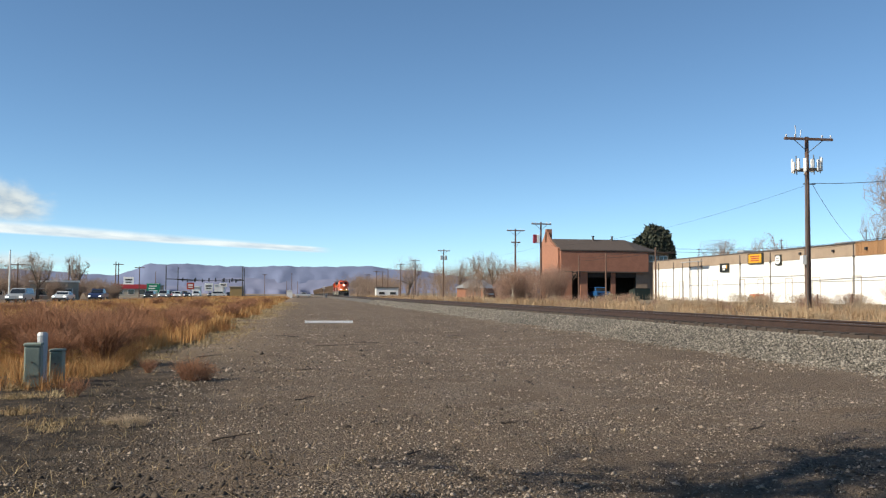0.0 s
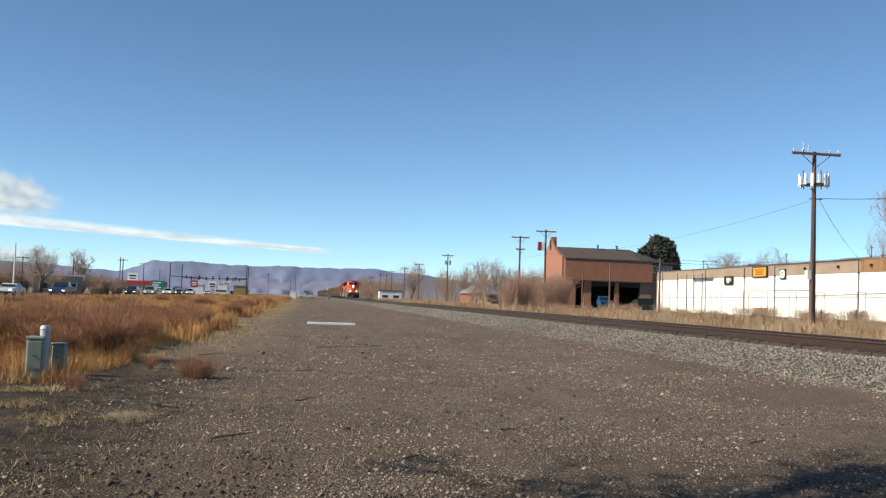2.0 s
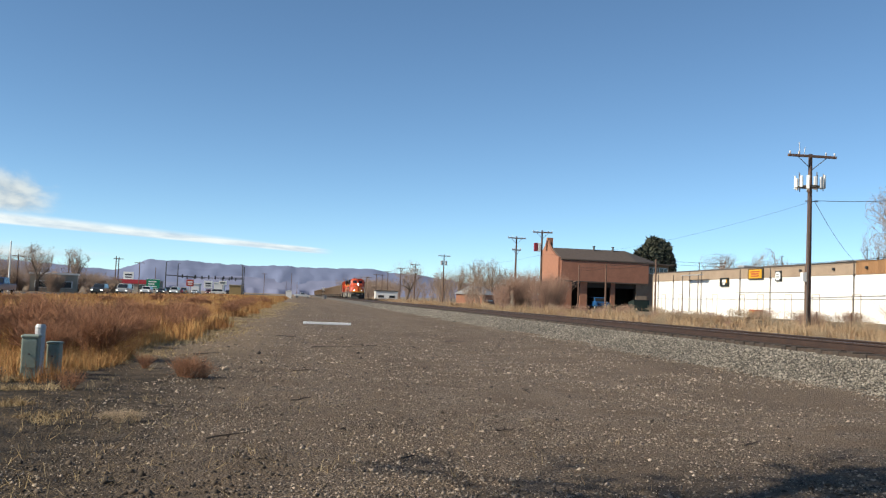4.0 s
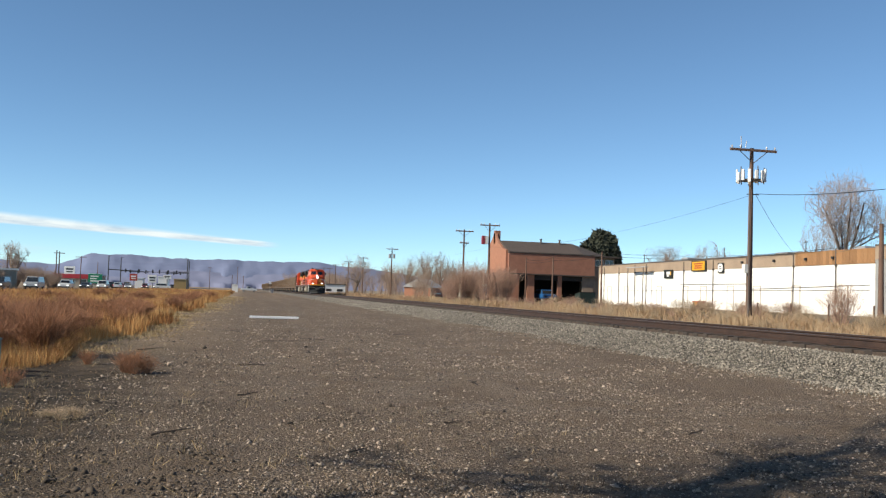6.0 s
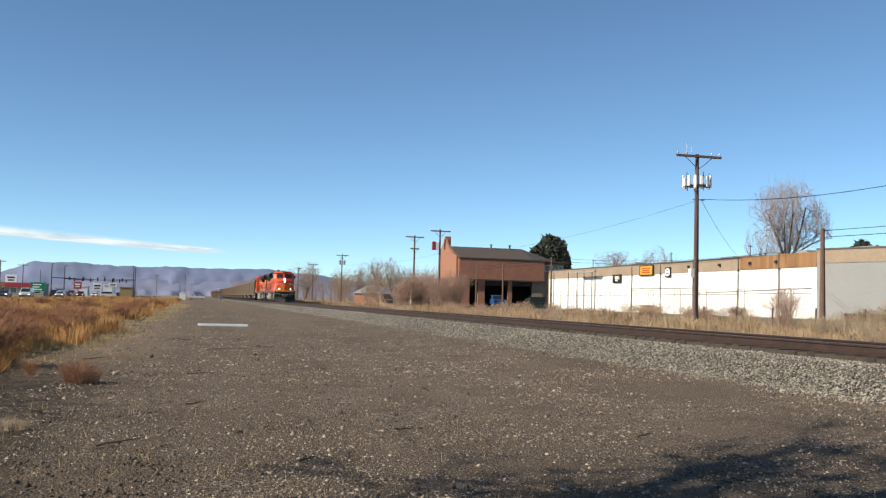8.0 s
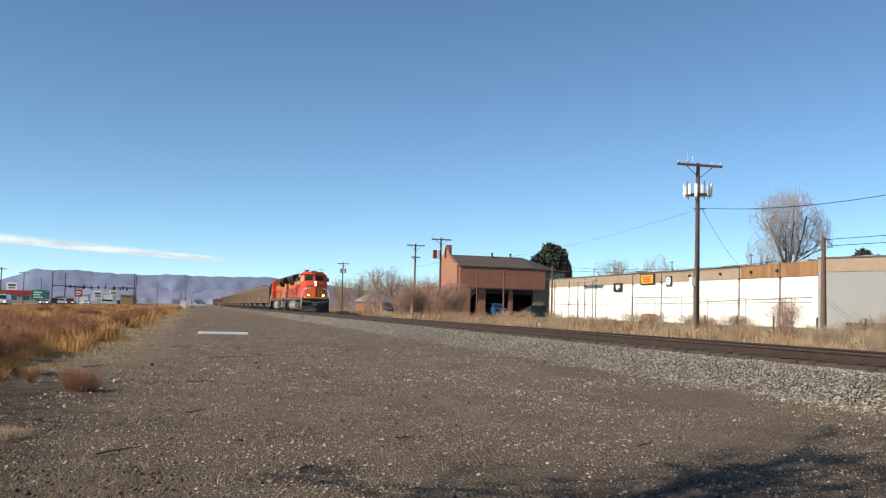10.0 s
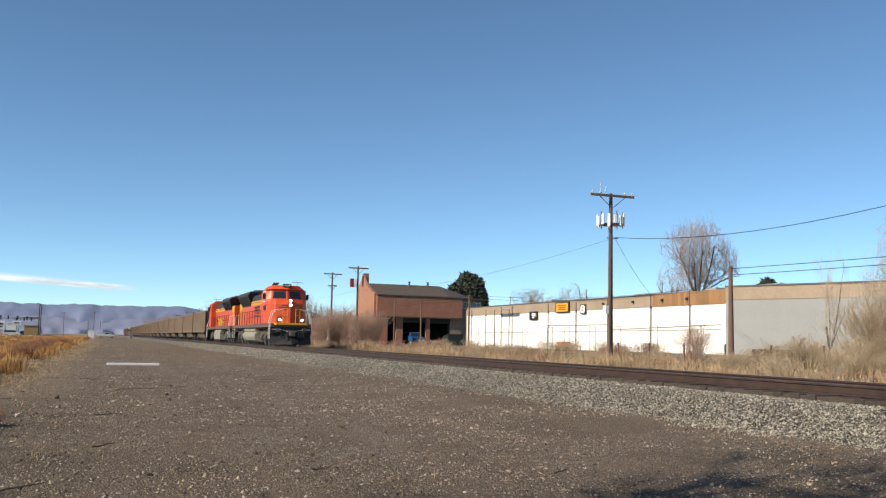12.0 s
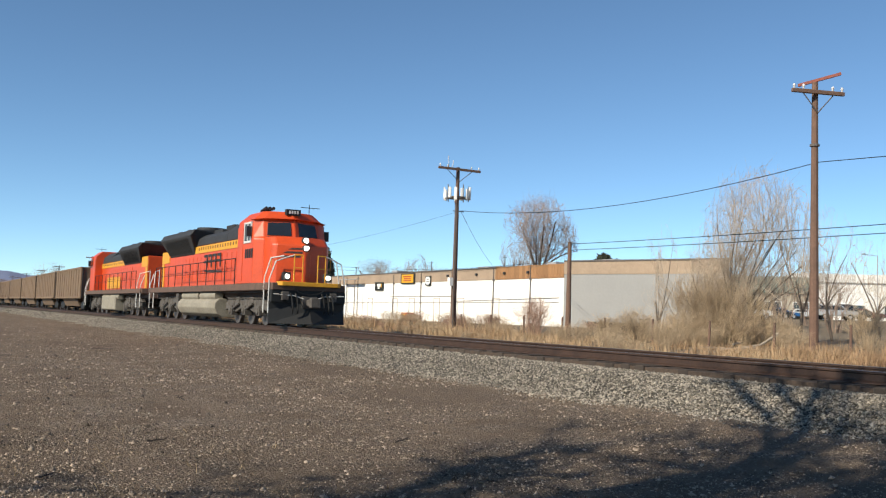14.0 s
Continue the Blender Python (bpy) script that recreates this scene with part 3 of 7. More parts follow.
    # walkway railings
    for side in (-1, 1):
        rr = Shape()
        x = side * 1.48
        ys = [5.3 + k * 1.45 for k in range(11)]
        for y in ys:
            rr.tube((x, y, deck), (x, y, deck + 1.05), 0.02, 0.02, 6)
        rr.line([(x, 5.3, deck + 1.05), (x, ys[-1], deck + 1.05)], 0.02, 6)
        rr.line([(x, 5.3, deck + 0.55), (x, ys[-1], deck + 0.55)], 0.012, 6)
        part("walkway_railing", rr, BLACK, L, "black walkway railing")
        rw = Shape().line([(x, 20.2, 0.5), (x, 20.2, 1.75), (x - side * 0.1, 20.5, 2.5), (x - side * 0.5, 21.3, 2.65), (x - side * 0.5, 21.3, deck)], 0.024, 6)
        rw.line([(x, 21.2, 0.5), (x, 21.2, 1.75), (x - side * 0.2, 21.3, 2.4)], 0.024, 6)
        part("rear_handrail", rw, WHITEP, L, "pale rear handrail")
        # tank, reservoirs, boxes
        part("air_reservoir", Shape().tube((side * 1.22, 8.3, 1.16), (side * 1.22, 10.9, 1.16), 0.20, 0.20, 12).tube((side * 1.22, 11.2, 1.16), (side * 1.22, 14.2, 1.16), 0.20, 0.20, 12), TANK, L, "pair of air reservoirs", smooth=False)
        part("step_well", Shape().box(min(side * 1.1, side * 1.5), max(side * 1.1, side * 1.5), 20.2, 21.2, 0.4, 0.44).box(min(side * 1.1, side * 1.5), max(side * 1.1, side * 1.5), 20.2, 21.2, 0.8, 0.84), BLACK, L)
    if lead:
        tk = Shape().prism([(-1.3, 1.04), (-1.48, 0.86), (-1.5, 0.62), (-1.36, 0.36), (-1.1, 0.22), (1.1, 0.22), (1.36, 0.36), (1.5, 0.62), (1.48, 0.86), (1.3, 1.04)], 1, 8.0, 14.6)
    else:
        tk = Shape().prism([(-1.45, 1.2), (-1.45, 0.32), (-1.3, 0.24), (1.3, 0.24), (1.45, 0.32), (1.45, 1.2)], 1, 8.4, 13.4)
    part("fuel_tank", tk, TANK, L, "dusty grey fuel tank", bevel=0.03)
    part("pipes", Shape().line([(-1.3, 2.0, 1.28), (-1.3, 20, 1.28)], 0.03, 6).line([(1.3, 2, 1.28), (1.3, 20, 1.28)], 0.03, 6).box(-1.4, -1.1, 14.9, 15.4, 0.7, 1.3), TRUCK, L)
    part("rear_end", Shape().box(-0.14, 0.14, 21.5, 22.4, 0.78, 1.02).box(-1.45, 1.45, 20.6, 21.5, deck - 0.3, deck), SILL, L, bevel=0.02)
    loco_truck(L, 4.9, lead)
    loco_truck(L, 17.6, lead)
    return L


def coal_car():
    """A loaded bathtub gondola; the front end at y = 0."""
    C = thing("coal_car", "tan weathered high-sided coal gondola on black trucks", "rail car", "coal cars of the train")
    s = Shape()
    y0, y1, w, t = 0.55, 15.65, 1.55, 3.52
    rim = [(-w, y0), (w, y0), (w, y1), (-w, y1)]
    for a, b, c, d in ((-w, -w + 0.06, y0, y1), (w - 0.06, w, y0, y1), (-w + 0.06, w - 0.06, y0, y0 + 0.06), (-w + 0.06, w - 0.06, y1 - 0.06, y1)):
        s.box(a, b, c, d, 1.12, t)
    s.box(-w + 0.06, w - 0.06, y0 + 0.06, y1 - 0.06, 1.12, 1.2)
    s.prism([(-1.4, 1.12), (-1.05, 0.42), (1.05, 0.42), (1.4, 1.12)], 1, 4.0, 12.2)
    part("body", s, CARBODY, C)
    rb = Shape()
    for side in (-1, 1):
        x0, x1 = sorted((side * w, side * (w + 0.035)))
        for k in range(12):
            y = y0 + 0.03 + k * (y1 - y0 - 0.16) / 11
            rb.box(x0, x1, y, y + 0.1, 1.12, t)
        rb.box(x0, x1 + 0.0, y0, y1, t - 0.12, t + 0.02)
        rb.box(x0, x1, y0, y1, 1.05, 1.2)
    part("side_ribs", rb, CARBODY, C)
    for ye in (y0, y1):
        e = Shape()
        for k in range(4):
            e.box(-1.5 + k * 0.97, -1.42 + k * 0.97, ye - 0.07 if ye == y0 else ye, ye if ye == y0 else ye + 0.07, 1.1, t)
        part("end_ribs", e, GRIME, C)
    c = Shape()
    rnd = random.Random(9)
    rows = []
    for k in range(16):
        y = y0 + 0.08 + k * (y1 - y0 - 0.16) / 15
        hgt = 0.35 * math.sin(math.pi * k / 15) ** 0.5
        rows.append([(x, y, 3.3 + hgt * (1 - (x / 1.5) ** 2) + rnd.uniform(-0.05, 0.05)) for x in np.linspace(-1.47, 1.47, 7)])
    c.add([p for r in rows for p in r], [(k * 7 + i, k * 7 + i + 1, (k + 1) * 7 + i + 1, (k + 1) * 7 + i) for k in range(15) for i in range(6)])
    part("coal_load", c, COAL, C, "heaped black coal")
    part("centre_sill", Shape().box(-0.3, 0.3, 0.0, 16.2, 0.75, 1.1).box(-1.3, 1.3, 0.5, 0.7, 0.8, 1.12).box(-1.3, 1.3, 15.5, 15.7, 0.8, 1.12), BLACK, C)
    for yt in (2.2, 14.0):
        tr = Shape()
        for side in (-1, 1):
            x = side * 1.0
            tr.prism([(yt - 1.15, 0.34), (yt - 1.15, 0.6), (yt - 0.4, 0.8), (yt + 0.4, 0.8), (yt + 1.15, 0.6), (yt + 1.15, 0.34), (yt + 0.5, 0.2), (yt - 0.5, 0.2)], 0, x - 0.08, x + 0.08)
        tr.box(-1.0, 1.0, yt - 0.2, yt + 0.2, 0.3, 0.75)
        tk = part("truck", tr, BLACK, C, bevel=0.01)
        for a in (-0.89, 0.89):
            part("wheelset", WHEEL_SMALL, STEEL, tk, m=pose(0, yt + a, 0.46))
    return C

# ---- the train ----
SPEED, NOSE0 = 17.33, 276.4 - 1.2
lead = locomotive("orange freight locomotive with lit headlights and sooty roof", True, True)
second = locomotive("orange trailing locomotive coupled back to back, dusty fuel tank", False, False)
first_car = coal_car()
TRAIN = [(lead, 0.0, False), (second, 22.6 + 22.4, True), (first_car, 45.4, False)]
for k in range(1, 27):
    TRAIN.append((copy_thing(first_car, pose(0, 0, 0)), 45.4 + 16.25 * k, False))

# ---- long white warehouse ----
WHITEWALL = mat("white_painted_masonry", (0.82, 0.795, 0.75), (0.73, 0.70, 0.65), unscaled=True, rough=0.85, scale=0.5, mix=0.8, bump=0.15, fine=14)
TANWALL = mat("tan_stucco_parapet", (0.44, 0.33, 0.235), (0.33, 0.245, 0.175), rough=0.9, scale=0.7, bump=0.2, fine=12)
OCHRE = mat("ochre_plank_parapet", (0.42, 0.225, 0.10), (0.28, 0.145, 0.065), rough=0.85, scale=1.2, bump=0.3, spread=0.2)
GREYWALL = mat("pale_grey_block_wall", (0.36, 0.355, 0.345), (0.31, 0.305, 0.297), rough=0.9, scale=0.4, mix=0.8, bump=0.15, fine=16)
PIPE = mat("dark_conduit", (0.15, 0.125, 0.11), (0.09, 0.075, 0.066), rough=0.6, scale=6)
ROOFTAR = mat("roof_felt", (0.12, 0.11, 0.10), rough=0.95, scale=1.0, bump=0.2)
WX, WY0, WY1, WB, WT, WW = 42.0, 56.7, 107.7, 0.6, 5.60, 4.55


FRAMEPAINT = mat("faded_frame_paint", (0.60, 0.53, 0.46), (0.48, 0.42, 0.36), rough=0.85, scale=3)


def warehouse():
    W = thing("warehouse", "long single-storey white warehouse with a tan parapet", "building")
    part("wall", Shape().box(WX, WX + 0.4, WY0, WY1, WB, WW), WHITEWALL, W, "white painted wall")
    part("parapet", Shape().box(WX - 0.04, WX + 0.4, WY0 + 9.5, WY1, WW, WT - 0.1), TANWALL, W, "tan parapet band")
    part("coping", Shape().box(WX - 0.09, WX + 0.45, WY0 + 9.5, WY1, WT - 0.1, WT), PIPE, W)
    n = 24
    plank = Shape().box(0, 0.4, 0.0, 9.5 / n - 0.02, 0, WT - WW).mesh("plank", OCHRE)
    pp = part("plank_parapet", Shape().box(WX, WX + 0.3, WY0, WY0 + 9.5, WW, WT - 0.03), TANWALL, W, "ochre plank-clad end of the parapet")
    for k in range(n):
        part("plank", plank, OCHRE, pp, m=pose(WX - 0.05, WY0 + k * 9.5 / n, WW))
    part("roof", Shape().box(WX + 0.4, WX + 13, WY0 + 0.4, WY1, WT - 0.7, WT - 0.5), ROOFTAR, W)
    part("end_wall", Shape().box(WX, WX + 13, WY1, WY1 + 0.3, WB, WT - 0.3), TANWALL, W)
    part("rear_wall", Shape().box(WX + 13, WX + 13.3, WY0 + 0.4, WY1, WB, WT - 0.3), TANWALL, W)
    # grey side running obliquely towards the tracks' near end
    a, b = Vector((WX, WY0, 0)), Vector((46.4, 44.8, 0))
    d = (b - a)
    ang = math.degrees(math.atan2(d.y, d.x))
    m = pose(a.x, a.y, 0, 0, 0, ang)
    g = part("side_wall", Shape().box(0, d.length, 0, 0.35, WB, WW + 0.25), GREYWALL, W, "grey block side wall", m=m)
    part("side_parapet", Shape().box(0, d.length, -0.04, 0.36, WW + 0.25, WT + 0.12), TANWALL, W, m=m)
    part("side_coping", Shape().box(0, d.length, -0.1, 0.4, WT + 0.12, WT + 0.22), PIPE, W, m=m)
    part("side_roof", Shape().add([(WX + 0.3, WY0, WT - 0.4), (46.4, 44.8, WT - 0.4), (54.9, 53.5, WT - 0.4), (55, WY0 + 0.4, WT - 0.4)], [(0, 1, 2, 3)]), ROOFTAR, W)
    part("end_wall", Shape().box(0, 11.8, 0, 0.3, WB, WT), GREYWALL, W, m=pose(46.4, 44.8, 0, 0, 0, 46))
    # downpipes and conduits
    for y, top, low in ((61.0, 5.7, 1.6), (66.4, 5.5, 1.0), (73.4, 5.4, 1.0), (79.3, 5.4, 1.2), (85.2, 5.4, 1.0), (94.0, 5.4, 1.0), (97.0, 5.4, 1.0), (101.5, 5.2, 1.0), (106.0, 5.3, 1.0)):
        s = Shape().tube((WX - 0.09, y, low), (WX - 0.09, y, top), 0.038, 0.038, 8)
        s.box(WX - 0.14, WX, y - 0.09, y + 0.09, WW - 0.08, WW + 0.05)
        part("downpipe", s, PIPE, W)
    part("conduit", Shape().line([(WX - 0.05, 57.2, 3.05), (WX - 0.05, 72.6, 2.75), (WX - 0.05, 72.6, 3.2), (WX - 0.05, 86, 3.2)], 0.018, 6), PIPE, W)
    part("conduit", Shape().line([(WX - 0.05, 57.2, 2.7), (WX - 0.05, 107, 2.5)], 0.014, 6), PIPE, W)
    for y in (59.6, 65.5, 71.2, 75.6, 80.6, 84.3, 90.2, 98.8, 103.8):
        s = Shape()
        for lo, hi, z0, z1 in ((y, y + 0.07, 0.7, 3.05), (y + 1.1, y + 1.17, 0.7, 3.05), (y + 0.07, y + 1.1, 2.98, 3.05)):
            s.box(WX - 0.05, WX, lo, hi, z0, z1)
        d1 = part("bricked_up_door", Shape().box(WX - 0.02, WX, y + 0.07, y + 1.1, 0.7, 2.98), WHITEWALL, W, "white-painted blocked doorway")
        part("door_frame", s, FRAMEPAINT, d1)
    for y in (61.2, 64.6, 69.0, 74.0):
        part("floodlight", Shape().box(WX - 0.22, WX - 0.04, y, y + 0.22, 4.95, 5.15), GRIME, W, bevel=0.02)
    return W


warehouse()
SIGNY = mat("yellow_sign_face", (0.85, 0.45, 0.03), (0.75, 0.36, 0.014), rough=0.5, scale=3)
SIGNW = mat("white_sign_face", (0.78, 0.77, 0.74), (0.68, 0.66, 0.63), unscaled=True, rough=0.5, scale=3)
SIGNR = mat("red_sign_bar", (0.50, 0.06, 0.03), rough=0.5, scale=3)
SIGNB = mat("black_sign_frame", (0.02, 0.02, 0.014), rough=0.5, scale=3)


def wall_sign(label, y, z, w, h, face, bars, lozenge=False):
    S = thing("wall_sign", label, "sign", "signs on the warehouse wall")
    x = WX - 0.05
    part("frame", Shape().box(x - 0.12, x, y - w / 2, y + w / 2, z - h / 2, z + h / 2), SIGNB, S, bevel=0.02)
    iw, ih = w * 0.43, h * 0.41
    if lozenge:
        pts = [(y - iw, z - ih * 0.6), (y - iw * 0.5, z - ih), (y + iw * 0.5, z - ih), (y + iw, z - ih * 0.6), (y + iw, z + ih * 0.6), (y + iw * 0.5, z + ih), (y - iw * 0.5, z + ih), (y - iw, z + ih * 0.6)]
    else:
        pts = [(y - iw, z - ih), (y + iw, z - ih), (y + iw, z + ih), (y - iw, z + ih)]
    part("face", Shape().prism(pts, 0, x - 0.135, x - 0.115), face, S)
    if bars:
        s = Shape()
        for k, (c, wd, hg) in enumerate(bars):
            s.box(x - 0.145, x - 0.136, y - wd * w / 2, y + wd * w / 2, z + c * h - hg * h / 2, z + c * h + hg * h / 2)
        part("bars", s, SIGNR if face is SIGNY else SIGNB, S)
    return S


wall_sign("yellow sign with dark red bars in a black frame", 82.0, 4.93, 2.9, 1.0, SIGNY, ((0.2, 0.6, 0.1), (0.0, 0.5, 0.12), (-0.2, 0.55, 0.1)))
small_sign = wall_sign("small black sign with white and yellow patch", 88.5, 4.25, 1.9, 0.86, SIGNB, ())
wall_sign("white lozenge sign in a black frame", 77.8, 4.66, 1.0, 0.9, SIGNW, ((0.15, 0.4, 0.08), (-0.1, 0.5, 0.08)), True)
part("patch", Shape().box(WX - 0.2, WX - 0.18, 88.0, 88.8, 4.2, 4.5).box(WX - 0.2, WX - 0.18, 88.2, 88.7, 4.0, 4.16), SIGNW, small_sign, "white patch")
part("patch", Shape().box(WX - 0.2, WX - 0.18, 87.75, 87.98, 4.15, 4.5), SIGNY, small_sign, "yellow patch")

# ---- brown brick building ----
BRICK = mat("brown_brick", (0.47, 0.215, 0.130), (0.33, 0.150, 0.093), rough=0.9, scale=2.2, bump=0.4, fine=10)
SHINGLE = mat("dark_brown_shingles", (0.115, 0.085, 0.070), (0.075, 0.056, 0.047), rough=0.95, scale=3.0, bump=0.4)
FASCIA = mat("rust_brown_panel", (0.40, 0.175, 0.110), (0.30, 0.130, 0.082), rough=0.8, scale=0.9, bump=0.1)
# near-black base colour stands for the shade inside the garage bays
SHADEIN = mat("shade_dark_garage", (0.05, 0.04, 0.036), (0.03, 0.025, 0.022), rough=0.95, scale=1.0)
PALEPIER = mat("pale_pier", (0.34, 0.25, 0.18), (0.26, 0.19, 0.14), rough=0.9, scale=2.0)
PANE = glass("window_pane", (0.05, 0.055, 0.06))


def brick_building():
    B = thing("brick_building", "two-storey brown brick building with shingled roof and open garage bays", "building")
    x0, x1, y0, y1, zb = 35.3, 47.8, 125.0, 134.0, 0.5
    eave, ridge = 7.55, 9.4
    part("gable_wall", Shape().prism([(y0, zb), (y1, zb), (y1, 9.0), (y1 - 1.6, 9.9), (y1 - 2.2, 10.5), (y1 - 3.0, 10.5), (y1 - 3.6, 9.9), (y1 - 5.0, 9.0), (y0 + 1.6, 8.1), (y0, 7.9)], 0, x0 - 0.3, x0), BRICK, B, "brown brick gable wall")
    part("chimney", Shape().box(x0 - 0.3, x0 + 0.5, y1 - 3.0, y1 - 2.3, 9.0, 10.9), BRICK, B)
    part("front_panel", Shape().box(x0, x1, y0 - 0.5, y0 + 0.3, 4.65, eave - 0.1), FASCIA, B, "rust-brown upper front")
    part("panel_edge", Shape().box(x0, x1, y0 - 0.54, y0 - 0.5, 4.55, 4.72), SHINGLE, B)
    part("rear_wall", Shape().box(x0, x1 + 3, y1 - 0.3, y1, zb, eave), BRICK, B)
    part("floor_above", Shape().box(x0, x1, y0 + 0.3, y1 - 0.3, 4.65, 4.9), SHADEIN, B)
    part("inner_wall", Shape().box(x0, x1, y0 + 5.5, y0 + 5.7, zb, 4.65), SHADEIN, B)
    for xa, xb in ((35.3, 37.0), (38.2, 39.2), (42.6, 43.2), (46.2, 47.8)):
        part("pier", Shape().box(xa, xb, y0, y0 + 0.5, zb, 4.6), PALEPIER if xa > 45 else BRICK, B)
    # the lintel is darkened too, joining the painted shade of the bays
    part("lintel", Shape().box(x0, x1, y0 + 0.05, y0 + 0.4, 3.9, 4.65), SHADEIN, B)
    rf = Shape().loft([[(x0, y0 - 0.6, eave - 0.05), (x0, y0 - 0.6, eave + 0.12), (x0, y0 + 4.4, ridge), (x0, y1 + 0.3, eave + 0.12), (x0, y1 + 0.3, eave - 0.05)],
                       [(46.0, y0 - 0.6, eave - 0.05), (46.0, y0 - 0.6, eave + 0.12), (46.0, y0 + 4.4, ridge), (46.0, y1 + 0.3, eave + 0.12), (46.0, y1 + 0.3, eave - 0.05)],
                       [(51.4, y0 - 0.6, eave - 0.25), (51.4, y0 - 0.6, eave - 0.1), (51.4, y0 + 4.4, eave + 0.2), (51.4, y1 + 0.3, eave - 0.1), (51.4, y1 + 0.3, eave - 0.25)]])
    r = part("roof", rf, SHINGLE, B, "dark brown shingled roof")
    for x in (41.2, 44.0):
        part("roof_vent", Shape().tube((x, y0 + 3.8, ridge - 0.3), (x, y0 + 3.8, ridge + 0.35), 0.14, 0.14, 8).tube((x, y0 + 3.8, ridge + 0.35), (x, y0 + 3.8, ridge + 0.45), 0.22, 0.2, 8), PIPE, r)
    part("side_room", Shape().box(x1, 51.0, y0 + 0.2, y1, zb, eave - 0.2), PALEPIER, B)
    for xa in (48.1, 49.6):
        w = part("window", Shape().box(xa, xa + 1.2, y0 + 0.12, y0 + 0.2, 6.1, 7.0), SIGNW, B, "white-framed window")
        for xb in (xa + 0.08, xa + 0.64):
            part("pane", Shape().box(xb, xb + 0.48, y0 + 0.09, y0 + 0.12, 6.18, 6.92), PANE, w)
    return B


brick_building()

# ---- utility poles and wires ----
POLE = mat("weathered_brown_pole", (0.215, 0.125, 0.088), (0.120, 0.072, 0.053), rough=0.9, scale=1.8, bump=0.4, fine=10)
INSUL = mat("pale_insulator", (0.70, 0.70, 0.72), (0.5, 0.5, 0.52), rough=0.35, scale=5)
CAN = mat("grey_transformer_can", (0.42, 0.43, 0.44), (0.33, 0.33, 0.34), rough=0.5, scale=3)


def utility_pole(x, y, top, arms, label, r=0.16, cans=0, braces=True, turn=0.0):
    base = ground_z(x) - 0.3
    P = thing("utility_pole", label, "utility pole", "wooden poles along the railway", m=pose(x, y, 0, 0, 0, turn))
    part("pole", Shape().tube((0, 0, base), (0, 0, top), r, r * 0.62, 10), POLE, P, smooth=False)
    for z, w in arms:
        a = part("crossarm", Shape().box(-w / 2, w / 2, -0.26, -0.14, z - 0.07, z + 0.07), POLE, P, bevel=0.01)
        if braces:
            b = Shape()
            for s in (-1, 1):
                b.tube((0, -0.18, z - 0.75), (s * w * 0.3, -0.2, z - 0.05), 0.022, 0.022, 5)
            part("arm_brace", b, PIPE, a)
        for k in (-0.46, -0.28, 0.28, 0.46):
            part("insulator", Shape().tube((k * w, -0.2, z + 0.07), (k * w, -0.2, z + 0.17), 0.03, 0.05, 7).tube((k * w, -0.2, z + 0.17), (k * w, -0.2, z + 0.25), 0.06, 0.03, 7), INSUL, a)
    for k in range(cans):
        sx = -0.42 if k == 0 else 0.42
        c = part("transformer", Shape().tube((sx, 0, top - 2.1), (sx, 0, top - 1.3), 0.24, 0.24, 12).tube((sx, 0, top - 1.3), (sx, 0, top - 1.22), 0.26, 0.15, 12), CAN, P, "transformer can")
    return P


cell_pole = utility_pole(28.0, 48.7, 10.35, ((10.2, 2.9),), "tall brown pole with a ring of white antenna panels", r=0.17)
for k in range(13):
    a = k * 2 * math.pi / 13 + 0.2
    rr = 0.78
    hgt = 0.50 + 0.13 * ((k * 7) % 3)
    s = Shape().box(-0.085, 0.085, -0.05, 0.05, -hgt / 2, hgt / 2)
    q = part("antenna_panel", s, SIGNW, cell_pole, "white antenna panel", bevel=0.02, m=pose(rr * math.cos(a), rr * math.sin(a), 8.68 + 0.07 * (k % 2), 0, 0, math.degrees(a) + 90))
hoop = Shape()
for k in range(9):
    a, b = (j * 2 * math.pi / 9 + 0.2 for j in (k, k + 1))
    hoop.tube((0.66 * math.cos(a), 0.66 * math.sin(a), 8.5), (0.66 * math.cos(b), 0.66 * math.sin(b), 8.5), 0.035, 0.035, 5)
    part("spoke", Shape().tube((0, 0, 8.5), (0.76 * math.cos(a), 0.76 * math.sin(a), 8.5), 0.03, 0.03, 5), PIPE, cell_pole)
    if k % 2 == 0:
        part("rod", Shape().tube((0.72 * math.cos(a + 0.3), 0.72 * math.sin(a + 0.3), 8.3), (0.72 * math.cos(a + 0.3), 0.72 * math.sin(a + 0.3), 9.25), 0.03, 0.03, 5), PIPE, cell_pole)
part("antenna_hoop", hoop, PIPE, cell_pole)
part("meter_box", Shape().box(-0.4, -0.18, -0.15, 0.15, 3.2, 3.7), SIGNW, cell_pole)
part("cable_bracket", Shape().tube((-0.26, 0, 7.7), (0.5, 0, 7.7), 0.03, 0.03, 5).tube((-0.17, -0.2, 0.4), (-0.17, -0.2, 8.0), 0.04, 0.04, 6), PIPE, cell_pole)
part("top_spike", Shape().tube((-0.75, -0.2, 10.3), (-0.8, -0.2, 10.95), 0.02, 0.03, 5).tube((-0.5, -0.2, 10.3), (-0.45, -0.2, 10.7), 0.02, 0.03, 5), INSUL, cell_pole)
big_pole = utility_pole(28.0, 22.9, 10.3, ((9.9, 2.1),), "tall bare-wood pole with a dark crossarm", r=0.17, turn=-17)
part("pole_band", Shape().tube((0, 0, 7.95), (0, 0, 8.03), 0.17, 0.17, 10), PIPE, big_pole)
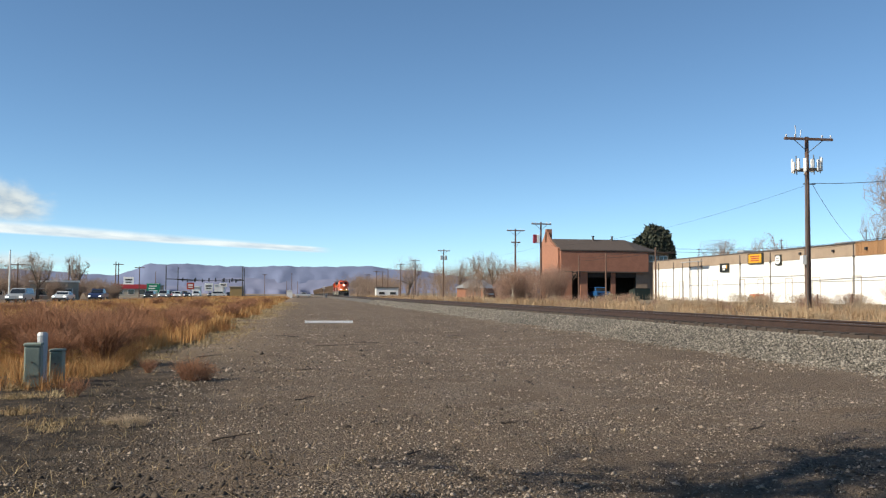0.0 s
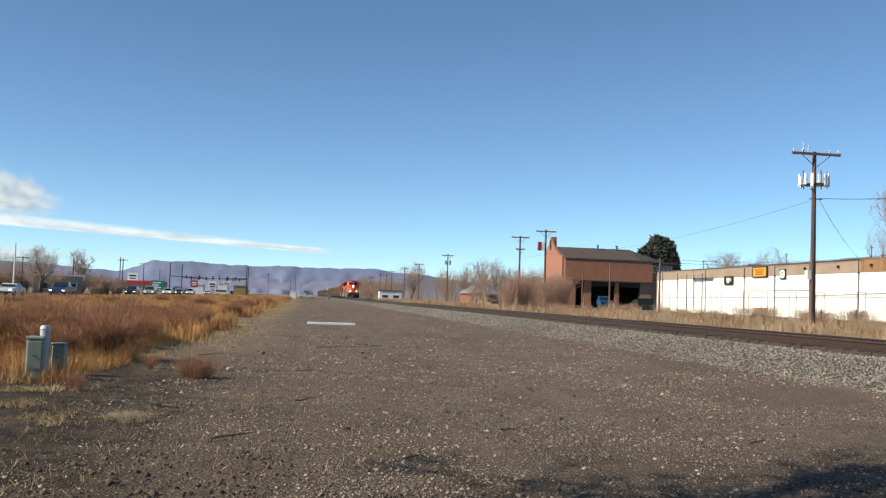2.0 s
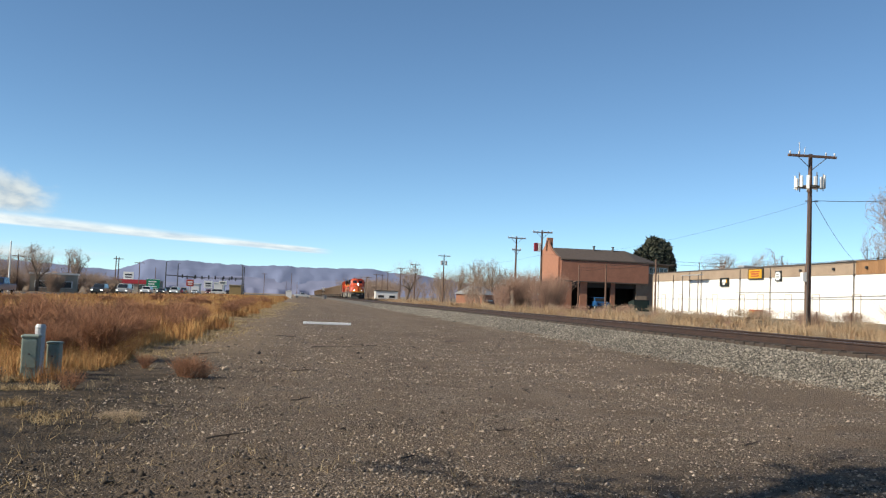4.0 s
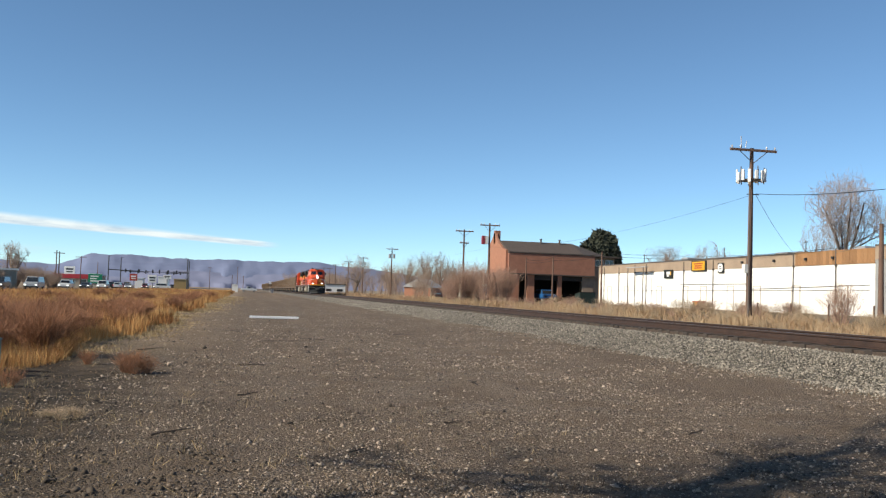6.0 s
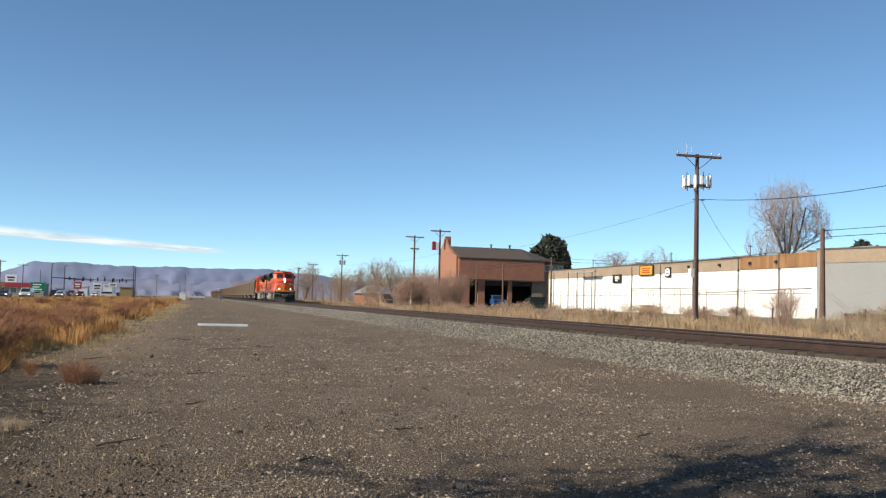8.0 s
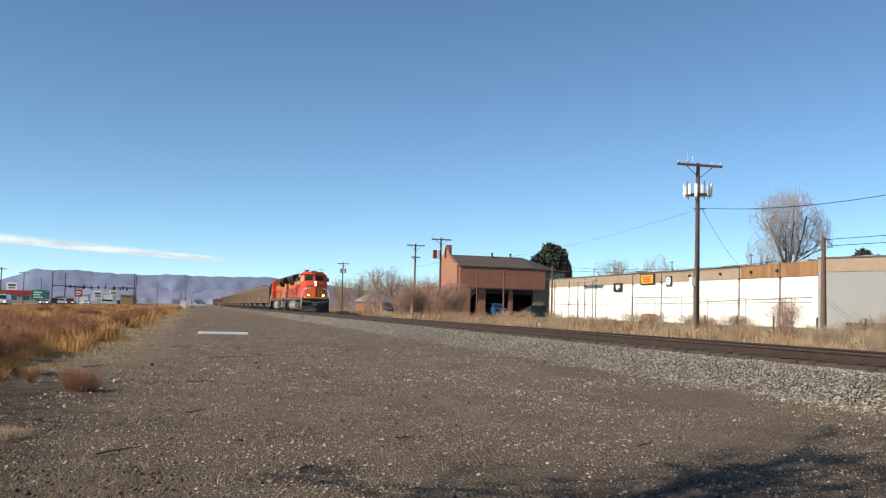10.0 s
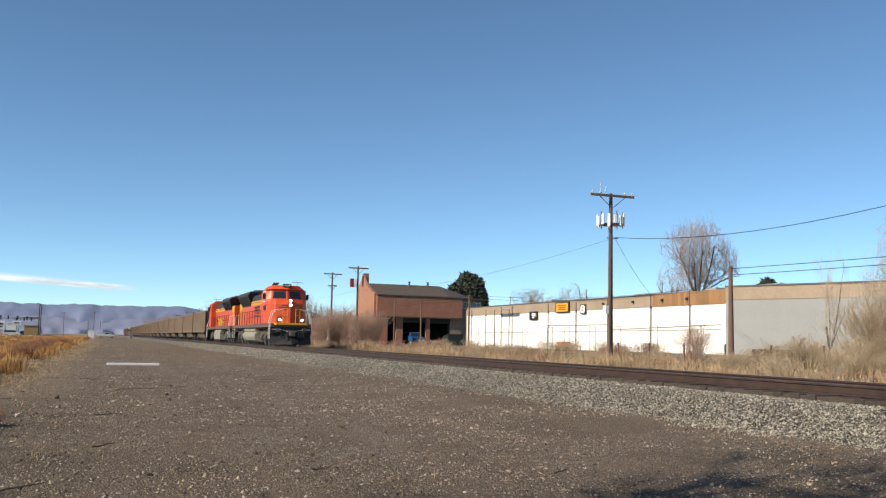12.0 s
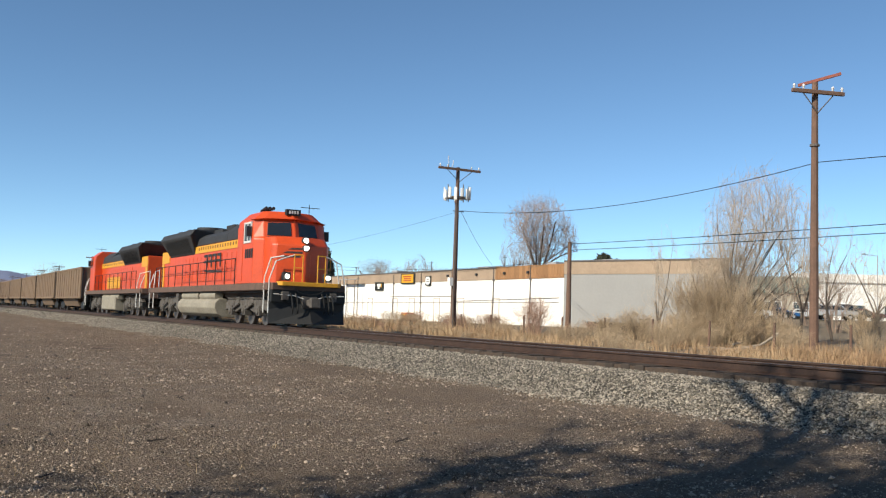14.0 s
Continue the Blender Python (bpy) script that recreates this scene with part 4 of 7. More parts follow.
part("slanting_arm", Shape().box(-0.6, 0.9, -0.05, 0.05, -0.05, 0.05), mat("red_brown_arm", (0.33, 0.10, 0.07), rough=0.8), big_pole, "red-brown slanting arm", m=pose(0, 0, 10.36, 0, -13.5, -33.5))
banner_pole = utility_pole(28.0, 107.4, 10.0, ((9.75, 2.4),), "brown pole with a crossarm and small red and white boxes")
utility_pole(28.0, 120.6, 10.1, ((9.85, 2.4), (8.3, 1.2)), "brown pole with a crossarm and a short lower arm")
part("box", Shape().box(-0.95, -0.55, -0.3, 0.1, 7.5, 8.5), mat("dark_red_box_paint", (0.34, 0.035, 0.06), rough=0.6), banner_pole, "dark red box", bevel=0.03)
part("box", Shape().box(-0.53, -0.2, -0.3, 0.1, 7.5, 8.5), SIGNW, banner_pole, "white box", bevel=0.03)
utility_pole(28.0, 182.8, 10.3, ((10.0, 2.4),), "brown pole with crossarm and two transformer cans", cans=2)
utility_pole(28.0, 228.7, 10.0, ((9.7, 2.4),), "brown pole with crossarm and two transformer cans", cans=2)
for y in (262, 300, 345, 395):
    utility_pole(28.0, y, 10.0, ((9.7, 2.4),), "distant brown pole with a crossarm")
utility_pole(28.0, 37.4, 5.25, (), "short brown pole near the warehouse corner", r=0.15)
for x, y, z in ((34.0, 112.0, 6.3), (34.0, 101.6, 6.2), (34.0, 86.7, 6.1)):
    utility_pole(x, y, z, (), "plain brown service pole in front of the buildings", r=0.11)


def wire(name, pts, label, r=0.012):
    """A hanging cable over its supports: x, y, z and the sag to the next."""
    way = []
    for (a, sag), (b, _) in zip(pts, pts[1:]):
        a, b = Vector(a), Vector(b)
        way += [a.lerp(b, k / 14) - Vector((0, 0, sag * 4 * (k / 14) * (1 - k / 14))) for k in range(0 if not way else 1, 15)]
    rings = []
    for k, c in enumerate(way):
        d = (way[min(k + 1, len(way) - 1)] - way[max(k - 1, 0)]).normalized()
        u = d.cross(Vector((0, 0, 1))).normalized()
        w = u.cross(d)
        rings.append([tuple(c + r * q) for q in (u, w, -u, -w)])
    s = Shape().loft(rings)
    return solid(name, s, BLACK, label, "cable")


wire("cable", [((28.4, -15, 8.0), 0.7), ((28.2, 22.9, 7.4), 0.75), ((28.3, 48.7, 7.75), 0)], "black cable sagging from pole to pole", 0.015)
wire("cable", [((28.3, 48.7, 7.75), 0.9), ((28.2, 107.4, 7.2), 0.6), ((28.2, 182.8, 8.2), 0)], "thin cable sagging from pole to pole", 0.007)
wire("cable", [((28.3, 48.7, 7.7), 0.25), ((41.9, 66.5, 5.7), 0)], "black service cable running down to the parapet", 0.014)
for z, sg in ((5.15, 0.15), (4.85, 0.2)):
    wire("cable", [((28.2, -10, z + 0.2), 0.3), ((28.05, 37.4, z), 0.2), ((41.9, 61.0, 5.75 + (z - 5.15)), 0)], "low black cable tied to the short pole", 0.014)
    wire("cable", [((41.8, 61.0, 5.75), 0.12), ((41.8, 79.3, 5.75 + (z - 5.15)), 0.1), ((34, 86.7, 6.0 + (z - 5.15)), 0.2), ((34, 101.6, 6.0 + (z - 5.15)), 0.2), ((34, 112, 6.1 + (z - 5.15)), 0)], "black cable along the warehouse roofline", 0.014)

# ---- stones ----
PEBBLE = mat("mixed_grey_brown_pebbles", (0.40, 0.318, 0.245), (0.135, 0.103, 0.078), rough=0.9, scale=0.7, mix=0.9, spread=0.85, object_space=False)
CRUSHED = mat("crushed_ballast_stone", (0.335, 0.295, 0.243), (0.165, 0.145, 0.118), rough=0.9, scale=0.35, mix=0.8, spread=0.85, object_space=False)
OCTA = np.array([(1, 0, 0), (-1, 0, 0), (0, 1, 0), (0, -1, 0), (0, 0, 1), (0, 0, -1)], float)
OCTF = np.array([(0, 2, 4), (2, 1, 4), (1, 3, 4), (3, 0, 4), (2, 0, 5), (1, 2, 5), (3, 1, 5), (0, 3, 5)])


def stones(name, label, xyz, size, material, seed):
    """Angular stones at the places given, each of its own size, turn and shape."""
    rng = np.random.default_rng(seed)
    k = len(xyz)
    v = OCTA[None] * (1 + rng.uniform(-0.3, 0.3, (k, 6, 1))) * size[:, None, None] * np.stack([rng.uniform(0.7, 1.3, k), rng.uniform(0.7, 1.3, k), rng.uniform(0.45, 0.9, k)], 1)[:, None]
    v += rng.normal(0, 0.22, v.shape) * size[:, None, None]
    a = rng.uniform(0, 6.28, k)
    c, s = np.cos(a)[:, None], np.sin(a)[:, None]
    v = np.stack([v[..., 0] * c - v[..., 1] * s, v[..., 0] * s + v[..., 1] * c, v[..., 2]], -1) + xyz[:, None]
    f = OCTF[None] + 6 * np.arange(k)[:, None, None]
    return solid(name, array_mesh(name, v.reshape(-1, 3), f.reshape(-1, 3), material), None, label, "stones", kind="stuff")


def land_z(x, y):
    """Height of the ground sheet, with its small unevenness."""
    return np.array([ground_z(a) + noise.noise((a * 0.35, b * 0.35, 0)) * 0.035 + noise.noise((a * 1.3, b * 1.3, 5)) * 0.014 for a, b in zip(x, y)])


def fan(k, near, far, lo, hi, rng):
    """Places thinning out with distance from the lot's middle."""
    d = near * (far / near) ** rng.uniform(0, 1, k)
    a = np.radians(rng.uniform(lo, hi, k))
    return d * np.sin(a), d * np.cos(a)


rng = np.random.default_rng(11)
x, y = fan(300000, 3.8, 70.0, -38, 64, rng)
keep = (x > -2.6 + 0.6 * np.sin(y * 0.9)) & (x < 9.9)
patch = np.array([noise.noise((a * 0.45, b * 0.45, 9)) + 0.5 * noise.noise((a * 1.6, b * 1.6, 3)) for a, b in zip(x, y)])
keep &= rng.uniform(-0.55, 0.45, len(x)) < patch
x, y = x[keep], y[keep]
size = np.clip(rng.lognormal(math.log(0.0072), 0.55, len(x)), 0.0035, 0.032) * np.clip(np.hypot(x, y) / 14, 0.8, 1.45)
stones("loose_gravel", "loose grey and brown gravel scattered over the lot", np.stack([x, y, land_z(x, y) + size * 0.25], 1), size, PEBBLE, 1)
x, y = fan(5200, 4.0, 45.0, -30, 60, rng)
keep = (x > -3.0) & (x < 9.6)
x, y = x[keep], y[keep]
size = rng.uniform(0.005, 0.013, len(x)) * np.clip(np.hypot(x, y) / 14, 0.9, 1.4)
stones("pale_stones", "pale larger stones lying in the gravel", np.stack([x, y, land_z(x, y) + size * 0.3], 1), size, CRUSHED, 2)
CLOD = mat("dark_soil_clod", (0.135, 0.102, 0.074), (0.05, 0.038, 0.029), rough=0.95, scale=3.0, mix=0.9, spread=0.5, object_space=False)
x, y = fan(16000, 4.2, 30.0, -26, 34, rng)
rough_patch = np.array([noise.noise((a * 0.5, b * 0.5, 17)) + 0.6 * noise.noise((a * 1.9, b * 1.9, 23)) for a, b in zip(x, y)])
keep = (x > -3.4) & (x < 6) & (rough_patch > 0.12 + 0.03 * np.clip(x, 0, 9) + rng.uniform(-0.1, 0.3, len(x)))
x, y = x[keep], y[keep]
size = np.clip(rng.lognormal(math.log(0.013), 0.5, len(x)), 0.007, 0.036)
stones("soil_clods", "dark clods of broken soil strewn over the lot", np.stack([x, y, land_z(x, y) + size * 0.2], 1), size, CLOD, 4)
k = 100000
y = 5.0 * (140.0 / 5.0) ** rng.uniform(0, 1, k)
x = rng.uniform(9.6, 11.75, k)
x = np.where(x < 10.0, 10.0 - np.abs(rng.normal(0, 0.30, k)), x)
z = np.interp(x, (9.0, 9.9, 11.15, 11.6), (0.07, 0.10, RAIL - 0.29, RAIL - 0.29))
size = np.clip(rng.lognormal(math.log(0.0155), 0.34, k), 0.008, 0.040) * np.clip(y / 45, 1.0, 1.4)
stones("ballast_stones", "pale angular ballast stones on the track's shoulder", np.stack([x, y, z + size * 0.2], 1), size, CRUSHED, 3)

# ---- dry grass ----


def grass_material(name, colors, scale=0.12):
    m = bpy.data.materials.new(name)
    m.use_nodes = True
    n, link = m.node_tree.nodes, m.node_tree.links.new
    b = n["Principled BSDF"]
    g = n.new("ShaderNodeNewGeometry")
    t = n.new("ShaderNodeTexNoise")
    t.inputs["Scale"].default_value = scale
    t.inputs["Detail"].default_value = 5
    link(g.outputs["Position"], t.inputs["Vector"])
    q = n.new("ShaderNodeMath")
    q.operation = "MULTIPLY_ADD"
    link(g.outputs["Random Per Island"], q.inputs[0])
    q.inputs[1].default_value = 0.30
    link(t.outputs["Fac"], q.inputs[2])
    r = n.new("ShaderNodeValToRGB")
    els = r.color_ramp.elements
    els[0].position, els[1].position = 0.42, 0.88
    colors = [tuple(c * BASE_SCALE for c in q) for q in colors]
    els[0].color, els[1].color = (*colors[0], 1), (*colors[-1], 1)
    for i, c in enumerate(colors[1:-1]):
        e = els.new(0.42 + 0.46 * (i + 1) / (len(colors) - 1))
        e.color = (*c, 1)
    link(q.outputs[0], r.inputs["Fac"])
    link(r.outputs["Color"], b.inputs["Base Color"])
    b.inputs["Roughness"].default_value = 0.85
    b.inputs["Specular IOR Level"].default_value = 0.15
    return m


def blades(name, label, x, y, h, w, per, lean, material, seed, base=None):
    """Tufts of narrow bent blades at the places given."""
    rng = np.random.default_rng(seed)
    k = len(x)
    X, Y, H = (np.repeat(q, per) for q in (x, y, h))
    Z = np.repeat(land_z(x, y) if base is None else base, per) - 0.02
    m = k * per
    X = X + rng.normal(0, 0.35, m) * H * 0.5
    Y = Y + rng.normal(0, 0.35, m) * H * 0.5
    H = H * rng.uniform(0.5, 1.2, m)
    a, t = rng.uniform(0, 6.28, m), rng.uniform(0, 6.28, m)
    ln = H * np.abs(rng.normal(0, lean, m))
    W = np.repeat(w, per) * rng.uniform(0.6, 1.3, m)
    p0 = np.stack([X - W * np.cos(t), Y - W * np.sin(t), Z], 1)
    p1 = np.stack([X + W * np.cos(t), Y + W * np.sin(t), Z], 1)
    mid = np.stack([X + 0.35 * ln * np.cos(a), Y + 0.35 * ln * np.sin(a), Z + 0.6 * H], 1)
    off = np.stack([0.6 * W * np.cos(t), 0.6 * W * np.sin(t), 0 * W], 1)
    tip = np.stack([X + ln * np.cos(a), Y + ln * np.sin(a), Z + H * np.clip(1 - (ln / np.maximum(H, 1e-3)) ** 2 * 0.3, 0.2, 1)], 1)
    v = np.stack([p0, p1, mid - off, mid + off, tip], 1).reshape(-1, 3)
    f = np.array([(0, 1, 3), (0, 3, 2), (2, 3, 4)])[None] + 5 * np.arange(m)[:, None, None]
    return solid(name, array_mesh(name, v, f.reshape(-1, 3), material), None, label, "grass", kind="stuff")


RUST = grass_material("rust_orange_dry_grass", ((0.24, 0.110, 0.050), (0.48, 0.235, 0.085), (0.64, 0.365, 0.145), (0.58, 0.425, 0.205)), 0.16)
STRAW = grass_material("pale_straw", ((0.26, 0.165, 0.085), (0.50, 0.37, 0.20), (0.62, 0.50, 0.30)), 0.4)
TANGRASS = grass_material("tan_brown_dry_grass", ((0.27, 0.160, 0.095), (0.50, 0.335, 0.195), (0.62, 0.465, 0.295)), 0.35)


def verge(y):
    """Where the field's edge lies."""
    return -3.1 + 0.35 * np.sin(y * 0.23) + 0.25 * np.sin(y * 0.71 + 1)


def field(k, y0, y1, x0, rng, power=1.0):
    y = y0 * (y1 / y0) ** rng.uniform(0, 1, k)
    x = verge(y) - (verge(y) - x0) * rng.uniform(0, 1, k) ** power
    return x, y


x, y = field(12000, 14.0, 26, -14, rng, 1.3)
keep = ~((x > -4.9) & (y < 16.2) & (rng.uniform(0, 1, len(x)) < 0.8))
x, y = x[keep], y[keep]
blades("dry_grass", "tall rust-orange dry grass covering the field", x, y, rng.uniform(0.12, 0.42, len(x)), np.full(len(x), 0.0035), 8, 0.8, RUST, 21)
x, y = field(24000, 24, 90, -27, rng, 1.2)
blades("dry_grass", "rust-orange dry grass of the open field", x, y, rng.uniform(0.25, 0.6, len(x)), 0.004 + 0.00022 * y, 5, 0.4, RUST, 22)
x, y = field(14000, 85, 330, -26.5, rng)
blades("dry_grass", "distant rust-orange field of dry grass", x, y, rng.uniform(0.3, 0.7, len(x)), 0.004 + 0.00028 * y, 5, 0.4, RUST, 23)
y = 9.0 * (150 / 9.0) ** rng.uniform(0, 1, 13000)
x = verge(y) + np.abs(rng.normal(0, 0.40 + 0.009 * y, len(y))) - 0.7
thin = np.array([noise.noise((a * 1.1, b * 1.1, 41)) for a, b in zip(x, y)])
keep = (y > 19) | (thin > 0.25)
x, y = x[keep], y[keep]
blades("straw_verge", "flattened pale straw along the edge of the gravel", x, y, rng.uniform(0.04, 0.16, len(x)), 0.003 + 0.00015 * y, 5, 1.6, STRAW, 24)
y = 15.0 * (300 / 15.0) ** rng.uniform(0, 1, 15000)
x = 17.6 + np.abs(rng.normal(0, 1, len(y))) * 6.5
keep = x < 41
x, y = x[keep], y[keep]
clump = np.array([noise.noise((a * 0.25, b * 0.25, 31)) for a, b in zip(x, y)])
keep = clump > rng.uniform(-0.25, 0.35, len(x))
x, y, clump = x[keep], y[keep], clump[keep]
blades("straw_grass", "golden dry grass beyond the railway", x, y, (0.26 + 0.75 * np.clip(clump + 0.1, 0, 1)) * np.clip(0.55 + y / 90, 0.7, 1.25) * rng.uniform(0.6, 1.2, len(x)), 0.004 + 0.0002 * y, 7, 0.95, TANGRASS, 25)


def shrub_mesh(name, seed, stems, height, spread, material, fork=3, r=0.006, depth=3, first=0.35):
    """Many forked stems rising from one root."""
    rng = np.random.default_rng(seed)
    V, F = [], []

    def strip(a, b, ra, rb):
        d = b - a
        u = np.cross(d, rng.normal(0, 1, 3))
        u /= np.linalg.norm(u) + 1e-9
        w = np.cross(u, d / (np.linalg.norm(d) + 1e-9))
        i = len(V)
        for q in (u, -0.5 * u + 0.87 * w, -0.5 * u - 0.87 * w):
            V.append(a + ra * q)
        for q in (u, -0.5 * u + 0.87 * w, -0.5 * u - 0.87 * w):
            V.append(b + rb * q)
        for j in range(3):
            q = (j + 1) % 3
            F.append((i + j, i + q, i + 3 + q))
            F.append((i + j, i + 3 + q, i + 3 + j))

    def grow(p, d, ln, rad, left):
        q = p + d * ln
        strip(p, q, rad, rad * 0.65)
        if left <= 0:
            return
        for _ in range(2 if left > 1 else fork):
            e = d + rng.normal(0, 0.33, 3) + np.array((0, 0, 0.12))
            e /= np.linalg.norm(e)
            grow(q - d * ln * rng.uniform(0, 0.3), e, ln * rng.uniform(0.6, 0.9), rad * 0.62, left - 1)

    for _ in range(stems):
        a = rng.uniform(0, 6.28)
        out = rng.uniform(0.1, 1.0) * spread
        d = np.array((math.cos(a) * out, math.sin(a) * out, 1.0))
        d /= np.linalg.norm(d)
        root = np.array((math.cos(a), math.sin(a), 0)) * rng.uniform(0, 0.25) * height * spread
        grow(root + np.array((0, 0, -0.05)), d, height * first * rng.uniform(0.8, 1.2), r, depth)
    V = np.array(V)
    V[:, 2] *= height / V[:, 2].max()
    return array_mesh(name, V, np.array(F), material)


REDTWIG = mat("reddish_bare_twigs", (0.47, 0.225, 0.115), (0.26, 0.120, 0.064), rough=0.85, scale=0.5, spread=0.35, object_space=False)
PINKTWIG = mat("pinkish_brown_twigs", (0.52, 0.335, 0.245), (0.34, 0.205, 0.150), rough=0.85, scale=0.3, spread=0.3, object_space=False)
TANTWIG = mat("tan_bare_twigs", (0.60, 0.455, 0.30), (0.40, 0.295, 0.19), rough=0.85, scale=0.5, spread=0.35, object_space=False)
GREYBARK = mat("grey_brown_bark", (0.19, 0.145, 0.11), (0.11, 0.083, 0.064), rough=0.95, scale=2.0, bump=0.4, spread=0.15)
# brown lightened to stand for distance haze, on nearer trees too
FARTWIG = mat("hazy_brown_twigs", (0.44, 0.315, 0.235), (0.28, 0.195, 0.145), rough=0.9, scale=0.2, spread=0.25, object_space=False)
SHRUBS = [shrub_mesh("shrub_stems", 40 + k, 110, 1.0, 0.6, REDTWIG, r=0.0095) for k in range(3)]
THICKET = [shrub_mesh("thicket_stems", 50 + k, 60, 1.0, 0.42, PINKTWIG, r=0.0045) for k in range(3)]
ROSEBUSH = [shrub_mesh("bush_stems", 57 + k, 60, 1.0, 0.55, PINKTWIG, r=0.005) for k in range(2)]
TANBUSH = [shrub_mesh("bush_stems", 60 + k, 60, 1.0, 0.5, TANTWIG, r=0.0045) for k in range(2)]


def shrub(name, label, group, meshes, x, y, h, wide, seed, category="shrub"):
    r = random.Random(seed)
    return solid(name, r.choice(meshes), None, label, category, group, m=pose(x, y, ground_z(x), 0, 0, r.uniform(0, 360)) @ Matrix.Diagonal((wide, wide, h, 1)))


r = random.Random(17)
for k, (x, y, h, w) in enumerate(((-6.4, 19.5, 1.25, 1.6), (-5.1, 19.8, 1.25, 1.5), (-4.6, 21.2, 1.15, 1.3), (-7.6, 21.0, 1.3, 1.7), (-5.5, 22.5, 1.35, 1.6), (-4.4, 24.2, 1.15, 1.3), (-6.4, 25.0, 1.3, 1.6), (-9.0, 19.5, 1.05, 1.5), (-4.6, 27.5, 0.85, 1.1), (-8.2, 27.0, 1.1, 1.6), (-10.2, 24.0, 1.1, 1.6))):
    shrub("shrub", "dense reddish-brown leafless shrub among rust-coloured grass", "shrubs of the verge", SHRUBS, x, y, h, w, 900 + k)
for k in range(70):                                     # red-brown shrubs along the field's edge
    y = 17.0 * (120 / 17.0) ** r.random()
    x = float(verge(np.array(y))) - 0.5 - abs(r.gauss(0, 1.4 + y * 0.03))
    h = r.uniform(0.6, 1.2)
    shrub("shrub", "reddish-brown leafless shrub at the field's edge", "shrubs of the verge", SHRUBS, x, y, h * 0.95, h * r.uniform(0.9, 1.5), k)
for k in range(40):
    y = r.uniform(25, 200)
    x = r.uniform(-24, -6)
    h = r.uniform(0.5, 0.95)
    shrub("shrub", "low brown shrub standing in dry grass", "shrubs of the field", SHRUBS, x, y, h, h * 1.6, 100 + k)
for k in range(60):                                     # brush beyond the rails
    y = 20 * (170 / 20) ** r.random()
    x = r.uniform(17, 33)
    h = r.uniform(0.5, 1.1)
    shrub("shrub", "brown weedy shrub beyond the railway", "shrubs beyond the railway", TANBUSH if r.random() < 0.6 or y < 50 else ROSEBUSH, x, y, h, h * 1.3, 200 + k)
shrub("bush", "pinkish-tan bare bush before the warehouse", "", ROSEBUSH, 28.2, 40.6, 2.3, 2.1, 5)
shrub("bush", "pinkish-tan bare bush before the warehouse", "", ROSEBUSH, 29.3, 42.2, 2.5, 1.8, 6)
for k in range(46):                                     # rosy and straw-coloured weeds before the warehouse
    y = r.uniform(46, 112)
    x = 25 + 13 * r.random()
    h = r.uniform(0.6, 1.35)
    shrub("shrub", "pinkish-tan weedy brush before the warehouse", "shrubs beyond the railway", ROSEBUSH if r.random() < 0.5 else TANBUSH, x, y, h, h * 1.7, 1300 + k)
for k in range(16):                                     # tall pinkish thicket before the brick building
    x, y = r.uniform(24.5, 33.0), r.uniform(106, 118)
    h = 6.4 * (1 - 0.45 * abs(x - 28.5) / 4.5) * r.uniform(0.6, 1.1)
    shrub("thicket", "tall pinkish-brown leafless thicket before the brick building", "thicket by the brick building", THICKET, x, y, h, h * 0.75, 300 + k)
for k in range(17):
    y = r.uniform(125, 260)
    x = r.uniform(20, 24) + y * 0.09
    h = r.uniform(1.4, 3.8)
    shrub("thicket", "brown leafless brush beside the railway", "brush beside the railway", THICKET, x, y, h, h * 0.9, 340 + k)
for k in range(26):                                     # tan brush by the tall pole
    a = math.radians(r.uniform(41.5, 49.8))
    d = r.uniform(37, 45)
    h = r.uniform(0.7, 1.7)
    shrub("brush", "tan leafless brush near the tall pole", "brush near the tall pole", TANBUSH, d * math.sin(a), d * math.cos(a), h, h * 0.9, 400 + k)


